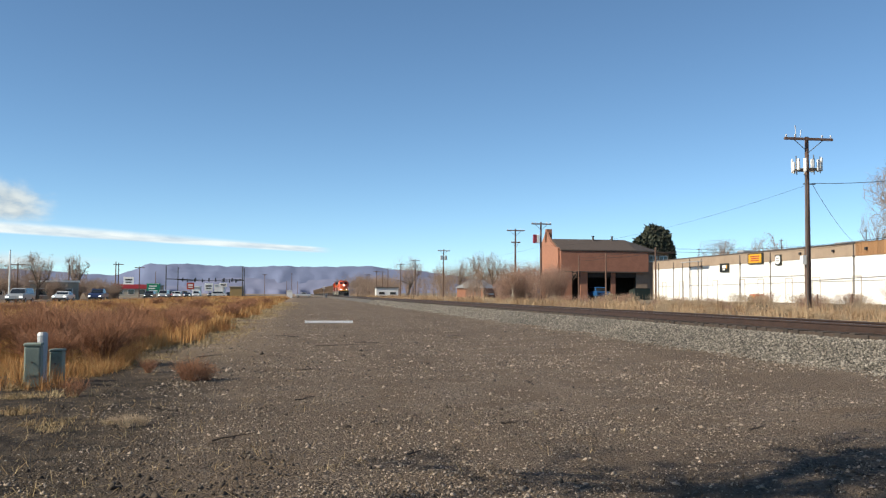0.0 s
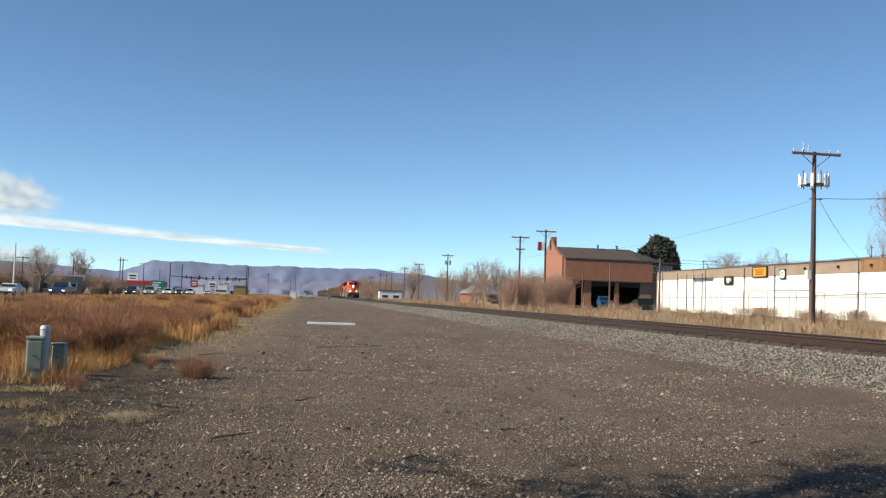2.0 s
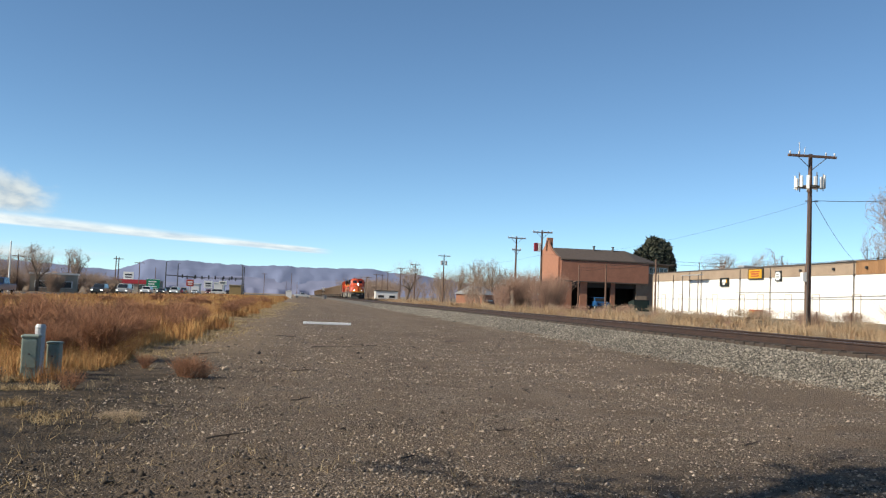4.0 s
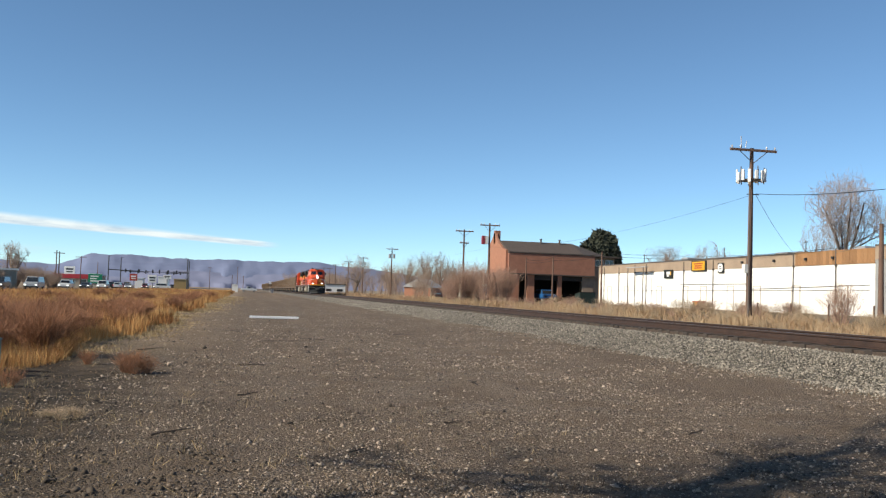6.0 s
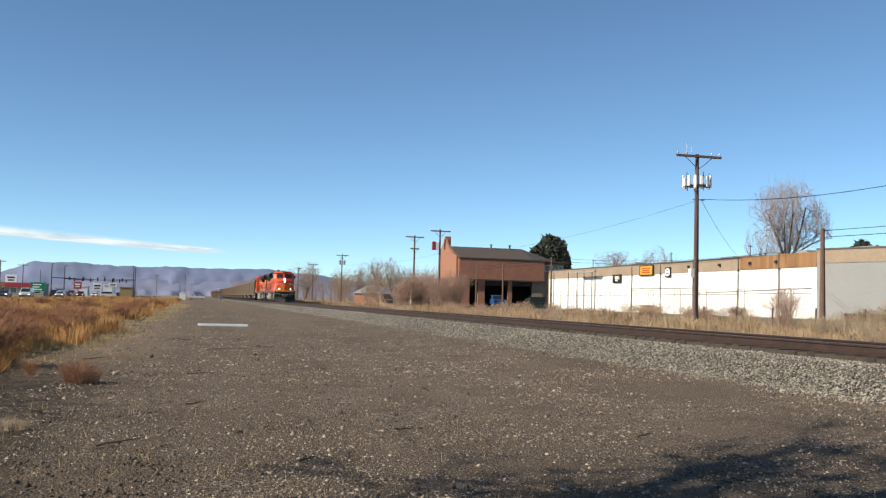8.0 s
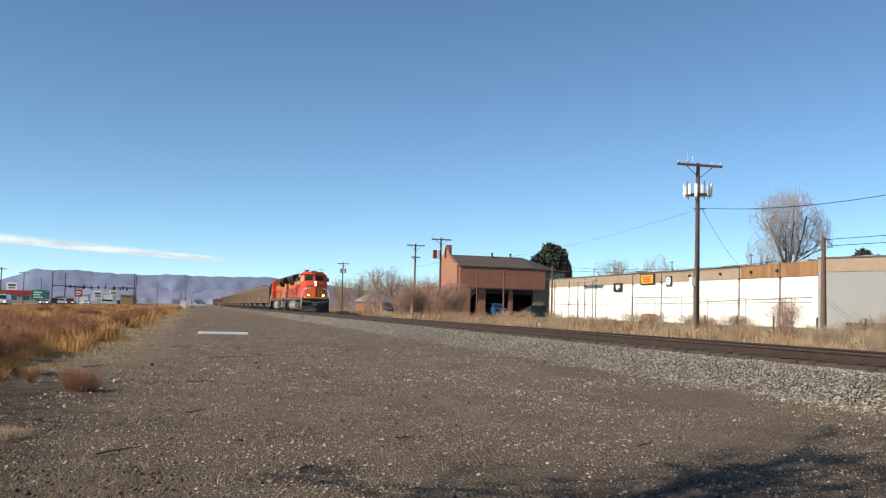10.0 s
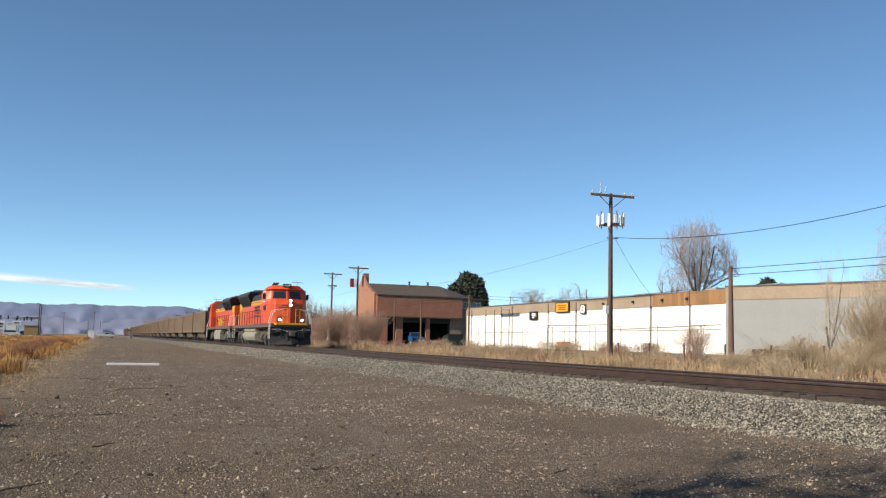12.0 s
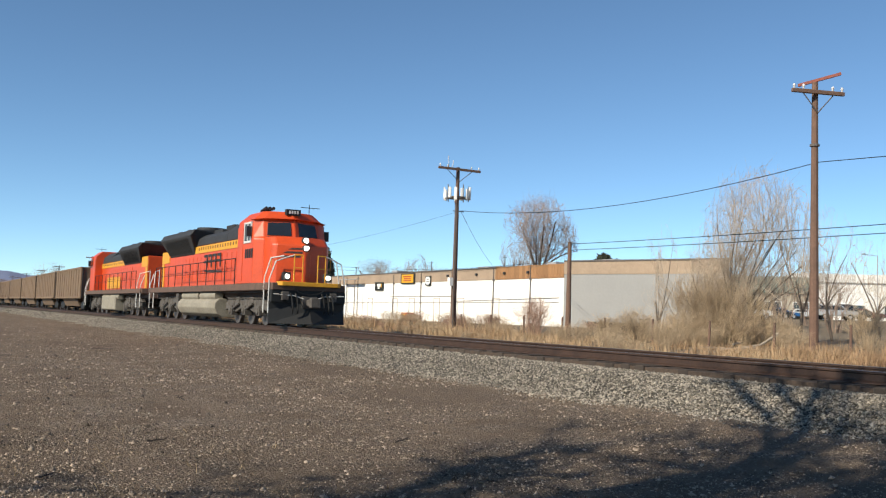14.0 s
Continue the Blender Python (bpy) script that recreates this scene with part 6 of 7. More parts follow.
def car(colour, style, label, group="", lit=True):
    """A car facing -y, standing at z = 0. style: suv, sedan, pickup or van."""
    paint = mat("car_paint_" + colour[0], colour[1], tuple(c * 0.85 for c in colour[1]), rough=0.3, scale=2, coat=0.5)
    ln, w = {"suv": (4.7, 0.92), "sedan": (4.7, 0.90), "pickup": (5.7, 0.97), "van": (5.0, 0.97)}[style]
    prof = {"suv": [(0, .45), (0, .95), (.25, 1.05), (1.15, 1.12), (ln - .05, 1.1), (ln, .5)],
            "sedan": [(0, .4), (0, .75), (.2, .86), (1.3, .98), (ln - .9, 1.0), (ln - .05, .95), (ln, .45)],
            "pickup": [(0, .5), (0, 1.0), (.2, 1.12), (1.4, 1.2), (ln, 1.2), (ln, .6)],
            "van": [(0, .45), (0, 1.0), (.9, 1.2), (ln, 1.2), (ln, .5)]}[style]
    top = {"suv": [(1.1, 1.1), (1.8, 1.72), (4.4, 1.72), (4.65, 1.1)], "sedan": [(1.35, .98), (2.1, 1.42), (3.3, 1.42), (4.0, .98)],
           "pickup": [(1.5, 1.2), (2.1, 1.85), (3.5, 1.85), (3.75, 1.2)], "van": [(0.7, 1.15), (1.5, 1.95), (4.9, 1.95), (5.0, 1.15)]}[style]
    C = thing("car" if style != "pickup" else "pickup_truck", label, "car" if style != "pickup" else "truck", group)
    b = part("body", Shape().prism(prof, 0, -w, w), paint, C, bevel=0.05)
    part("cabin", Shape().loft([[(-w + .06, top[0][0], top[0][1]), (w - .06, top[0][0], top[0][1]), (w - .06, top[3][0], top[3][1]), (-w + .06, top[3][0], top[3][1])],
                                [(-w + .2, top[1][0], top[1][1]), (w - .2, top[1][0], top[1][1]), (w - .2, top[2][0], top[2][1]), (-w + .2, top[2][0], top[2][1])]]), paint, C, bevel=0.04)
    z0, z1 = top[0][1] + 0.06, top[1][1] - 0.1
    f0 = lambda z: (z - top[0][1]) / (top[1][1] - top[0][1])
    fy = lambda z: top[0][0] + f0(z) * (top[1][0] - top[0][0]) - 0.03
    ry = lambda z: top[3][0] + f0(z) * (top[2][0] - top[3][0]) + 0.03
    fx = lambda z: w - .06 - f0(z) * .14
    part("windshield", Shape().add([(-fx(z0) + .08, fy(z0), z0), (fx(z0) - .08, fy(z0), z0), (fx(z1) - .08, fy(z1), z1), (-fx(z1) + .08, fy(z1), z1)], [(0, 1, 2, 3)]), CARGLASS, C)
    part("rear_window", Shape().add([(-fx(z0) + .08, ry(z0), z0), (fx(z0) - .08, ry(z0), z0), (fx(z1) - .08, ry(z1), z1), (-fx(z1) + .08, ry(z1), z1)], [(0, 1, 2, 3)]), CARGLASS, C)
    for sd in (-1, 1):
        part("side_windows", Shape().add([(sd * (fx(z0) + .012), fy(z0) + .3, z0), (sd * (fx(z0) + .012), ry(z0) - .25, z0), (sd * (fx(z1) + .012), ry(z1) - .2, z1), (sd * (fx(z1) + .012), fy(z1) + .2, z1)], [(0, 1, 2, 3)]), CARGLASS, C)
        for y in (.9, ln - 1.0):
            t = part("wheel", Shape().tube((sd * (w - .2), y, .34), (sd * (w + .01), y, .34), .34, .34, 14), TYRE, C)
            part("rim", Shape().tube((sd * (w + .005), y, .34), (sd * (w + .02), y, .34), .2, .18, 10), CAN, t)
        part("headlight", Shape().box(sd * (w - .22) - .16, sd * (w - .22) + .16, -.03, .02, .68, .84), CARHEAD if lit else PANE, C)
        part("tail_light", Shape().box(sd * (w - .14) - .1, sd * (w - .14) + .1, ln - .02, ln + .03, .8, 1.0), RED, C)
    part("bumper", Shape().box(-w + .05, w - .05, -.09, .0, .38, .58), BLACK, C, bevel=0.03)
    if style == "pickup":
        part("bed", Shape().box(-w + .12, w - .12, 3.85, ln - .1, 1.21, 1.215), BLACK, C)
    return C


SILVER, WHITEC, NAVY, DARK, BLUE, MAROON, TANC = (("silver", (0.45, 0.46, 0.47)), ("white", (0.75, 0.75, 0.74)), ("navy", (0.03, 0.05, 0.14)), ("charcoal", (0.04, 0.042, 0.046)),
                                                  ("blue", (0.03, 0.13, 0.34)), ("maroon", (0.16, 0.02, 0.02)), ("tan", (0.42, 0.34, 0.23)))
TRAFFIC = []
for y0, col, st, words in ((106, SILVER, "suv", "silver car driving with headlights on"), (125, WHITEC, "sedan", "white sedan driving on the highway"), (146, NAVY, "pickup", "dark blue pickup driving on the highway"),
                           (196, DARK, "suv", "charcoal car driving on the highway"), (216, SILVER, "van", "silver van driving on the highway"), (241, WHITEC, "suv", "white car driving on the highway"), (262, DARK, "sedan", "charcoal sedan driving on the highway"),
                           (284, WHITEC, "van", "white van driving on the highway"), (330, SILVER, "sedan", "silver sedan driving on the highway"), (372, MAROON, "suv", "maroon car driving on the highway"), (410, WHITEC, "sedan", "white sedan driving on the highway")):
    TRAFFIC.append((car(col, st, words, "cars on the highway"), -30.0, y0, -12.0))
for x, y, turn, col, st, words in ((-36.5, 296, 180, SILVER, "suv", "silver car waiting at the signals"), (-36.5, 288, 180, WHITEC, "sedan", "white sedan waiting at the signals"), (-36.5, 279, 180, DARK, "pickup", "dark pickup waiting at the signals"),
                                   (-33.6, 292, 180, TANC, "van", "tan van waiting at the signals"), (-33.6, 283, 180, MAROON, "sedan", "maroon sedan waiting at the signals"), (-33.6, 270, 180, WHITEC, "suv", "white car waiting at the signals"),
                                   (-24.0, 325, 90, WHITEC, "van", "white van waiting on the side road"), (-20.0, 330, 90, DARK, "suv", "dark car waiting on the side road"),
                                   (4.3, 343.0, 90, WHITEC, "pickup", "white pickup waiting at the railway crossing")):
    c = car(col, st, words, "waiting cars", lit=False)
    c.matrix_basis = pose(x, y, 0.1, 0, 0, turn)

SIGNAL = mat("dark_signal_steel", (0.045, 0.045, 0.048), (0.03, 0.03, 0.03), rough=0.6, scale=4)
GREENSIGN = mat("green_road_sign", (0.01, 0.24, 0.12), (0.008, 0.2, 0.10), rough=0.4, scale=2)


def signal_mast(x, y, reach, label):
    S = thing("traffic_signal", label, "traffic signal", "signals at the junction", m=pose(x, y, 0))
    part("mast", Shape().tube((0, 0, 0), (0, 0, 10.2), 0.2, 0.13, 10), SIGNAL, S)
    a = part("arm", Shape().tube((0, 0, 5.9), (reach, 0, 5.5), 0.14, 0.07, 8), SIGNAL, S)
    for k in (0.35, 0.62, 0.9):
        h = part("signal_head", Shape().box(reach * k - 0.2, reach * k + 0.2, -0.3, -0.1, 5.1, 6.3), SIGNAL, a)
        part("visors", Shape().tube((reach * k, -0.5, 6.0), (reach * k, -0.3, 6.0), 0.14, 0.14, 8).tube((reach * k, -0.5, 5.7), (reach * k, -0.3, 5.7), 0.14, 0.14, 8).tube((reach * k, -0.5, 5.4), (reach * k, -0.3, 5.4), 0.14, 0.14, 8), BLACK, h)
    part("lamp_arm", Shape().line([(0, 0, 10.1), (0.8 if reach > 0 else -0.8, 0, 10.3)], 0.05, 6), SIGNAL, S)


signal_mast(-42.3, 312, 15.0, "dark signal mast with a long arm over the highway")
signal_mast(-18.2, 312, -9.5, "dark signal mast with an arm over the side road")
signal_mast(-40.8, 330, 9.0, "far dark signal mast across the junction")
signal_mast(-19.0, 335, -8.0, "far dark signal mast across the junction")


def road_sign():
    S = thing("road_sign", "large green highway sign on two posts", "road sign", m=pose(-39.6, 268, 0))
    part("panel", Shape().box(-1.8, 1.8, -0.04, 0.04, 1.3, 4.0), GREENSIGN, S, bevel=0.01)
    part("border", Shape().box(-1.74, 1.74, -0.052, -0.041, 3.88, 3.94).box(-1.74, 1.74, -0.052, -0.041, 1.36, 1.42), SIGNW, S)
    part("bars", Shape().box(-1.2, 0.9, -0.052, -0.041, 3.1, 3.4).box(-1.3, 0.4, -0.052, -0.041, 2.45, 2.75).box(-1.2, 1.1, -0.052, -0.041, 1.8, 2.1), SIGNW, S, "pale bars of lettering too far to read")
    for x in (-1.1, 1.1):
        part("sign_post", Shape().box(x - 0.06, x + 0.06, 0.04, 0.16, 0, 3.9), CAN, S)


road_sign()


def box_building(name, label, x, y, w, d, h, wall, roof, turn=0.0, openings=0, gable=0.0, trim=None):
    B = thing(name, label, "building", m=pose(x, y, ground_z(x) - 0.2, 0, 0, turn))
    part("body", Shape().box(-w / 2, w / 2, -d / 2, d / 2, 0, h), wall, B)
    if gable:
        part("roof", Shape().prism([(-d / 2 - 0.4, h), (d / 2 + 0.4, h), (0, h + gable)], 0, -w / 2 - 0.3, w / 2 + 0.3), roof, B)
    else:
        part("roof", Shape().box(-w / 2 - 0.2, w / 2 + 0.2, -d / 2 - 0.2, d / 2 + 0.2, h, h + 0.3), roof, B)
    if trim:
        part("fascia", Shape().box(-w / 2 - 0.25, w / 2 + 0.25, -d / 2 - 0.35, -d / 2, h - 0.9, h + 0.35), trim, B, "coloured fascia band")
    for k in range(openings):
        a = -w / 2 + (k + 0.5) * w / openings
        o = part("window", Shape().box(a - w / openings * 0.3, a + w / openings * 0.3, -d / 2 - 0.05, -d / 2, 0.9, min(h - 1.1, 2.6)), SIGNW, B)
        part("pane", Shape().box(a - w / openings * 0.26, a + w / openings * 0.26, -d / 2 - 0.07, -d / 2 - 0.05, 1.0, min(h - 1.2, 2.5)), PANE, o)
    return B


REDROOF = mat("red_fascia", (0.50, 0.035, 0.05), (0.4, 0.03, 0.04), rough=0.5, scale=2)
BEIGE = mat("beige_siding", (0.48, 0.43, 0.34), (0.38, 0.33, 0.26), rough=0.85, scale=1)
GREYMET = mat("weathered_metal_roof", (0.46, 0.45, 0.44), (0.33, 0.32, 0.31), rough=0.5, scale=1)
GREENR = mat("dull_green_roof", (0.25, 0.30, 0.25), (0.19, 0.24, 0.20), rough=0.6, scale=1)
box_building("roadside_store", "low store with a red and white fascia", -48.5, 300, 13, 10, 3.6, BEIGE, GREYMET, 0, 4, 0, REDROOF)
box_building("trailer", "beige and white trailer home behind bare trees", -41.5, 170, 7.5, 3.5, 3.2, BEIGE, SIGNW, 10, 2)
box_building("roadside_shop", "low white shop by the highway", -53, 168, 9, 6, 2.8, SIGNW, GREYMET, 10, 3)
box_building("box_truck", "white box-shaped delivery truck body", -34.5, 330, 2.6, 6, 3.6, SIGNW, SIGNW)
box_building("box_truck", "white box-shaped delivery truck body", -28.0, 345, 3.4, 6, 4.4, SIGNW, SIGNW)
box_building("box_truck", "tan box-shaped truck body at the junction", -20.4, 318, 4.0, 6, 3.6, mat("tan_truck", (0.42, 0.30, 0.13), rough=0.7), BEIGE)
box_building("trackside_shed", "small white shed with a dark roof", 24.6 + 3, 300, 7.0, 5, 3.0, SIGNW, ROOFTAR, 0, 2)
box_building("farm_shed", "low brown shed with a pale sloping metal roof", 37.5, 198, 8, 6, 2.2, MATS["brown_brick"], GREYMET, 60, 1, 1.8)
box_building("trackside_shed", "tan shed half hidden by brush", 30.5, 128, 2.2, 3, 2.6, BEIGE, BEIGE)


def tall_sign(x, y, h, w, tall, face, label):
    S = thing("pylon_sign", label, "sign", "roadside signs", m=pose(x, y, 0))
    part("post", Shape().tube((0, 0, 0), (0, 0, h - tall), 0.18, 0.18, 8), CAN, S)
    part("panel", Shape().box(-w / 2, w / 2, -0.2, 0.2, h - tall, h), face, S, bevel=0.03)
    part("bars", Shape().box(-w * 0.35, w * 0.35, -0.22, -0.2, h - tall * 0.45, h - tall * 0.25).box(-w * 0.3, w * 0.3, -0.22, -0.2, h - tall * 0.75, h - tall * 0.6), SIGNB if face is SIGNW else SIGNW, S)


tall_sign(-51.7, 300, 6.2, 3.0, 2.4, SIGNW, "white roadside sign panel on a post")
tall_sign(-35.5, 320, 4.8, 2.3, 2.2, SIGNR, "red and white roadside sign on a post")
tall_sign(-31.0, 335, 4.8, 2.8, 2.6, SIGNW, "white roadside sign on a post")
tall_sign(-26.5, 340, 5.0, 2.6, 1.4, SIGNW, "white roadside sign on a post")


def thin_pole(x, y, h, arm, label, material=POLE, r=0.13):
    P = thing("roadside_pole", label, "utility pole", "poles by the road", m=pose(x, y, 0))
    part("pole", Shape().tube((0, 0, 0), (0, 0, h), r, r * 0.7, 8), material, P)
    if arm:
        part("crossarm", Shape().box(-arm / 2, arm / 2, -0.2, -0.08, h - 0.4, h - 0.26), material, P)


thin_pole(-42.3, 147, 7.6, 0, "white flagpole-like post by the road", SIGNW, 0.14)
for az, d, h, arm in ((15.64, 170, 6.2, 2.4), (13.0, 178, 6.0, 0), (10.35, 200, 7.4, 2.0), (10.5, 200, 7.6, 0), (9.2, 240, 7.8, 2.4), (8.3, 330, 8.5, 0), (2.05, 420, 10.0, 2.0), (0.75, 430, 7.0, 0), (0.45, 420, 10.5, 0.8), (0.1, 430, 7.0, 0), (-5.0, 330, 9.5, 2), (-4.2, 380, 9.5, 2)):
    thin_pole(-d * math.sin(math.radians(az)), d * math.cos(math.radians(az)), h, arm, "thin brown pole in the distance")


def crossing_signal(x, y):
    S = thing("crossing_signal", "railway crossing signal post with crossed boards", "signal", "crossing signals", m=pose(x, y, 0))
    part("post", Shape().tube((0, 0, 0), (0, 0, 4.0), 0.07, 0.07, 8), CAN, S)
    for a in (-45, 45):
        part("crossed_board", Shape().box(-0.6, 0.6, -0.03, 0, -0.11, 0.11), SIGNW, S, m=pose(0, -0.08, 3.6, 0, a, 0))
    part("lamps", Shape().tube((-0.4, -0.2, 2.7), (-0.4, -0.05, 2.7), 0.2, 0.2, 10).tube((0.4, -0.2, 2.7), (0.4, -0.05, 2.7), 0.2, 0.2, 10).box(-0.4, 0.4, -0.06, 0.0, 2.66, 2.74), BLACK, S)
    part("control_box", Shape().box(0.4, 1.3, 0.2, 0.9, 0, 1.5), CAN, S)


crossing_signal(8.6, 335)
crossing_signal(17.2, 352)
solid("relay_cabinet", Shape().box(-0.9, 0.9, -0.7, 0.7, 0, 2.3).prism([(-1.0, 2.3), (1.0, 2.3), (0, 2.6)], 1, -0.8, 0.8), SIGNW, "white equipment cabinet near the crossing", "cabinet", m=pose(-3.0, 300, 0))

# ---- before the warehouse ----
cart = thing("orange_cart", "small orange-red utility cart by the warehouse wall", "cart", m=pose(38.2, 74.6, ground_z(38.2)) @ Matrix.Scale(0.8, 4))
ORANGECART = mat("orange_red_plastic", (0.62, 0.11, 0.03), (0.45, 0.08, 0.03), rough=0.5, scale=3)
part("tub", Shape().loft([[(-0.4, -0.5, 0.35), (0.4, -0.5, 0.35), (0.4, 0.5, 0.35), (-0.4, 0.5, 0.35)], [(-0.5, -0.65, 1.0), (0.5, -0.65, 1.0), (0.5, 0.65, 1.0), (-0.5, 0.65, 1.0)]]), ORANGECART, cart, bevel=0.03)
part("sign_face", Shape().box(-0.52, -0.48, -0.4, 0.4, 0.6, 0.85), SIGNY, cart)
for y in (-0.6, 0.6):
    part("wheel", Shape().tube((-0.55, y, 0.2), (0.55, y, 0.2), 0.2, 0.2, 10), TYRE, cart)
DUMP = mat("dark_green_dumpster", (0.016, 0.036, 0.030), (0.010, 0.024, 0.020), rough=0.6, scale=2)
dump = thing("dumpster", "dark green steel dumpster by the garage bays", "dumpster", m=pose(45.0, 120.5, ground_z(45) - 0.05))
part("bin", Shape().prism([(-1.0, 0), (0.9, 0), (1.1, 1.2), (-1.0, 1.5)], 0, -1.1, 1.1), DUMP, dump, bevel=0.03)
part("lid", Shape().loft([[(-1.12, -1.02, 1.5), (1.12, -1.02, 1.5), (1.12, 1.12, 1.2), (-1.12, 1.12, 1.2)], [(-1.12, -1.02, 1.56), (1.12, -1.02, 1.56), (1.12, 1.12, 1.26), (-1.12, 1.12, 1.26)]]), BLACK, dump)
c = car(BLUE, "suv", "blue car parked in the open garage bay", lit=False)
c.matrix_basis = pose(41.0, 123.2, ground_z(41), 0, 0, 0)
frame_posts = thing("pipe_carport", "flat carport roof on thin posts against the warehouse", "carport")
for x, y in ((40.9, 92.5), (40.9, 96.5)):
    part("post", Shape().tube((x, y, 0.4), (x, y, 5.0), 0.05, 0.05, 8), PIPE, frame_posts)
part("roof", Shape().box(40.85, 41.25, 92.0, 97.0, 5.0, 5.08), GREYMET, frame_posts)
for x, y, w, h in ((46, 60, 1.6, 0.8), (47, 64.5, 1.2, 0.9), (45, 70, 1.0, 0.6), (49, 78, 2.0, 1.0), (46, 86, 1.2, 0.7), (45.5, 91, 1.4, 0.8), (48, 58.0, 2.4, 0.9)):
    u = thing("roof_unit", "grey air-conditioning unit on the warehouse roof", "air conditioner", "units on the warehouse roof", m=pose(x, y, WT - 0.52))
    part("cabinet", Shape().box(-w / 2, w / 2, -w / 2, w / 2, 0.1, h + 0.25), CAN, u, bevel=0.03)
    part("grille", Shape().box(-w / 2 - 0.02, -w / 2, -w * 0.4, w * 0.4, 0.2, h), PIPE, u)
    part("curb", Shape().box(-w / 2 + 0.1, w / 2 - 0.1, -w / 2 + 0.1, w / 2 - 0.1, 0, 0.1), PIPE, u)
for y in (61.5, 66.4, 79.3, 97.0):
    mast = thing("roof_mast", "thin service mast rising from the warehouse roof", "mast", "masts on the warehouse roof", m=pose(43.0, y, WT - 0.5))
    part("pipe", Shape().tube((0, 0, 0), (0, 0, 1.5), 0.04, 0.04, 6), PIPE, mast)
    part("bracket", Shape().box(-0.02, 0.02, -0.3, 0.3, 1.35, 1.4), PIPE, mast)
s = thing("loading_ramp", "loading dock at the grey wall with its recess shade painted dark", "loading dock", m=pose(42.6, 54.0, 0, 0, 0, -69.8))
# a near-black box stands for the shade in the dock recess
part("dock_face", Shape().box(0.0, 4.5, -0.7, -0.28, 0.5, 1.35), mat("dark_dock_shade", (0.045, 0.033, 0.03), rough=0.9, scale=2), s)
part("kerb", Shape().box(-0.4, 5.0, -1.4, -0.7, 0.5, 0.8), GREYWALL, s)
fence = thing("wire_fence", "sagging wire fence on thin brown posts", "fence")
for k in range(9):
    y = 20 + k * 3.1
    part("fence_post", Shape().tube((26.2, y, 0.2), (26.2 + 0.03 * (k % 3), y, 1.55), 0.05, 0.045, 7), POLE, fence)
log = thing("fallen_branch", "pale fallen dead branch under the brush", "branch", m=pose(26.6, 24.6, 0.42))
part("limb", Shape().line([(-1.8, 0.6, 0.15), (-0.6, 0.2, 0.12), (0.5, -0.1, 0.3), (1.2, -0.3, 0.75)], 0.045, 7).line([(-0.6, 0.2, 0.3), (0.2, 0.6, 0.35)], 0.035, 6).line([(-1.8, 0.2, 0.05), (0.1, -0.3, 0.2)], 0.04, 6), mat("pale_dead_wood", (0.42, 0.35, 0.27), rough=0.9, scale=3), log)

# ---- car lot beyond ----
box_building("white_store", "white flat-roofed store with a wide fascia beyond a car lot", 131.5, 91, 34, 14, 6.7, SIGNW, SIGNW, -42, 6, 0, SIGNW)
box_building("green_roofed_house", "low house with a dull green roof beyond the lot", 105.5, 94, 11, 8, 3.8, BEIGE, GREENR, -40, 3, 2.4)
for az, d, col, st, turn, words in ((48.5, 122, WHITEC, "suv", 55, "white car parked on the lot"), (49.9, 134, BLUE, "sedan", 60, "blue car parked on the lot"), (52.9, 118, SILVER, "suv", 55, "silver car parked on the lot"),
                                    (49.5, 124, DARK, "sedan", 58, "dark car parked on the lot"), (53.6, 121, DARK, "pickup", 50, "dark pickup parked on the lot"), (51.0, 138, WHITEC, "sedan", 60, "white car parked on the lot"), (54.3, 124, MAROON, "sedan", 50, "maroon car parked on the lot")):
    c = car(col, st, words, "cars on the lot", lit=False)
    x = d * math.sin(math.radians(az))
    c.matrix_basis = pose(x, d * math.cos(math.radians(az)), ground_z(x), 0, 0, turn)
lampp = thing("street_lamp", "thin grey street lamp by the car lot", "street lamp", m=pose(97, 70.5, ground_z(97)))
part("pole", Shape().tube((0, 0, 0), (0, 0, 7.6), 0.09, 0.06, 8), CAN, lampp)
part("arm", Shape().tube((0, 0, 7.5), (-1.4, 0.6, 7.7), 0.04, 0.03, 6), CAN, lampp)
part("lamp_head", Shape().box(-1.8, -1.3, 0.5, 0.75, 7.62, 7.76), CAN, lampp, bevel=0.03)

# ---- mountains, cloud and vapour trail ----


def mountains(name, label, dist, az, el, depth, material, seed):
    """A ridge with folded slopes."""
    rows, n = 9, 260
    s = Shape()
    for j in range(rows):
        f = j / (rows - 1)
        for i in range(n):
            a = az[0] + (az[-1] - az[0]) * i / (n - 1)
            top = math.tan(math.radians(float(np.interp(a, az, el)))) * dist
            nz = noise.fractal((a * 0.55, f * 1.6, seed), 0.9, 2.1, 6) * 0.09 + noise.fractal((a * 2.2, f * 2.0, seed + 7), 0.8, 2.1, 4) * 0.032
            h = max(0.0, top * (f ** 0.8) * (1 + nz * (1.0 if f < 1 else 0.8)))
            d = dist - depth * (1 - f) + 90 * noise.noise((a * 0.5, f * 2, seed + 3)) + 170 * (abs(noise.noise((a * 0.75 + f * 0.5, f * 1.2, seed + 5))) + 0.5 * abs(noise.noise((a * 2.1 - f, f * 2.0, seed + 9)))) * (1 - f * 0.6)
            s.v.append((-d * math.sin(math.radians(a)), d * math.cos(math.radians(a)), h - (30 if j == 0 else 0)))
    s.f = [(j * n + i, j * n + i + 1, (j + 1) * n + i + 1, (j + 1) * n + i) for j in range(rows - 1) for i in range(n - 1)]
    return solid(name, s, material, label, "mountains", kind="structure", smooth=True)


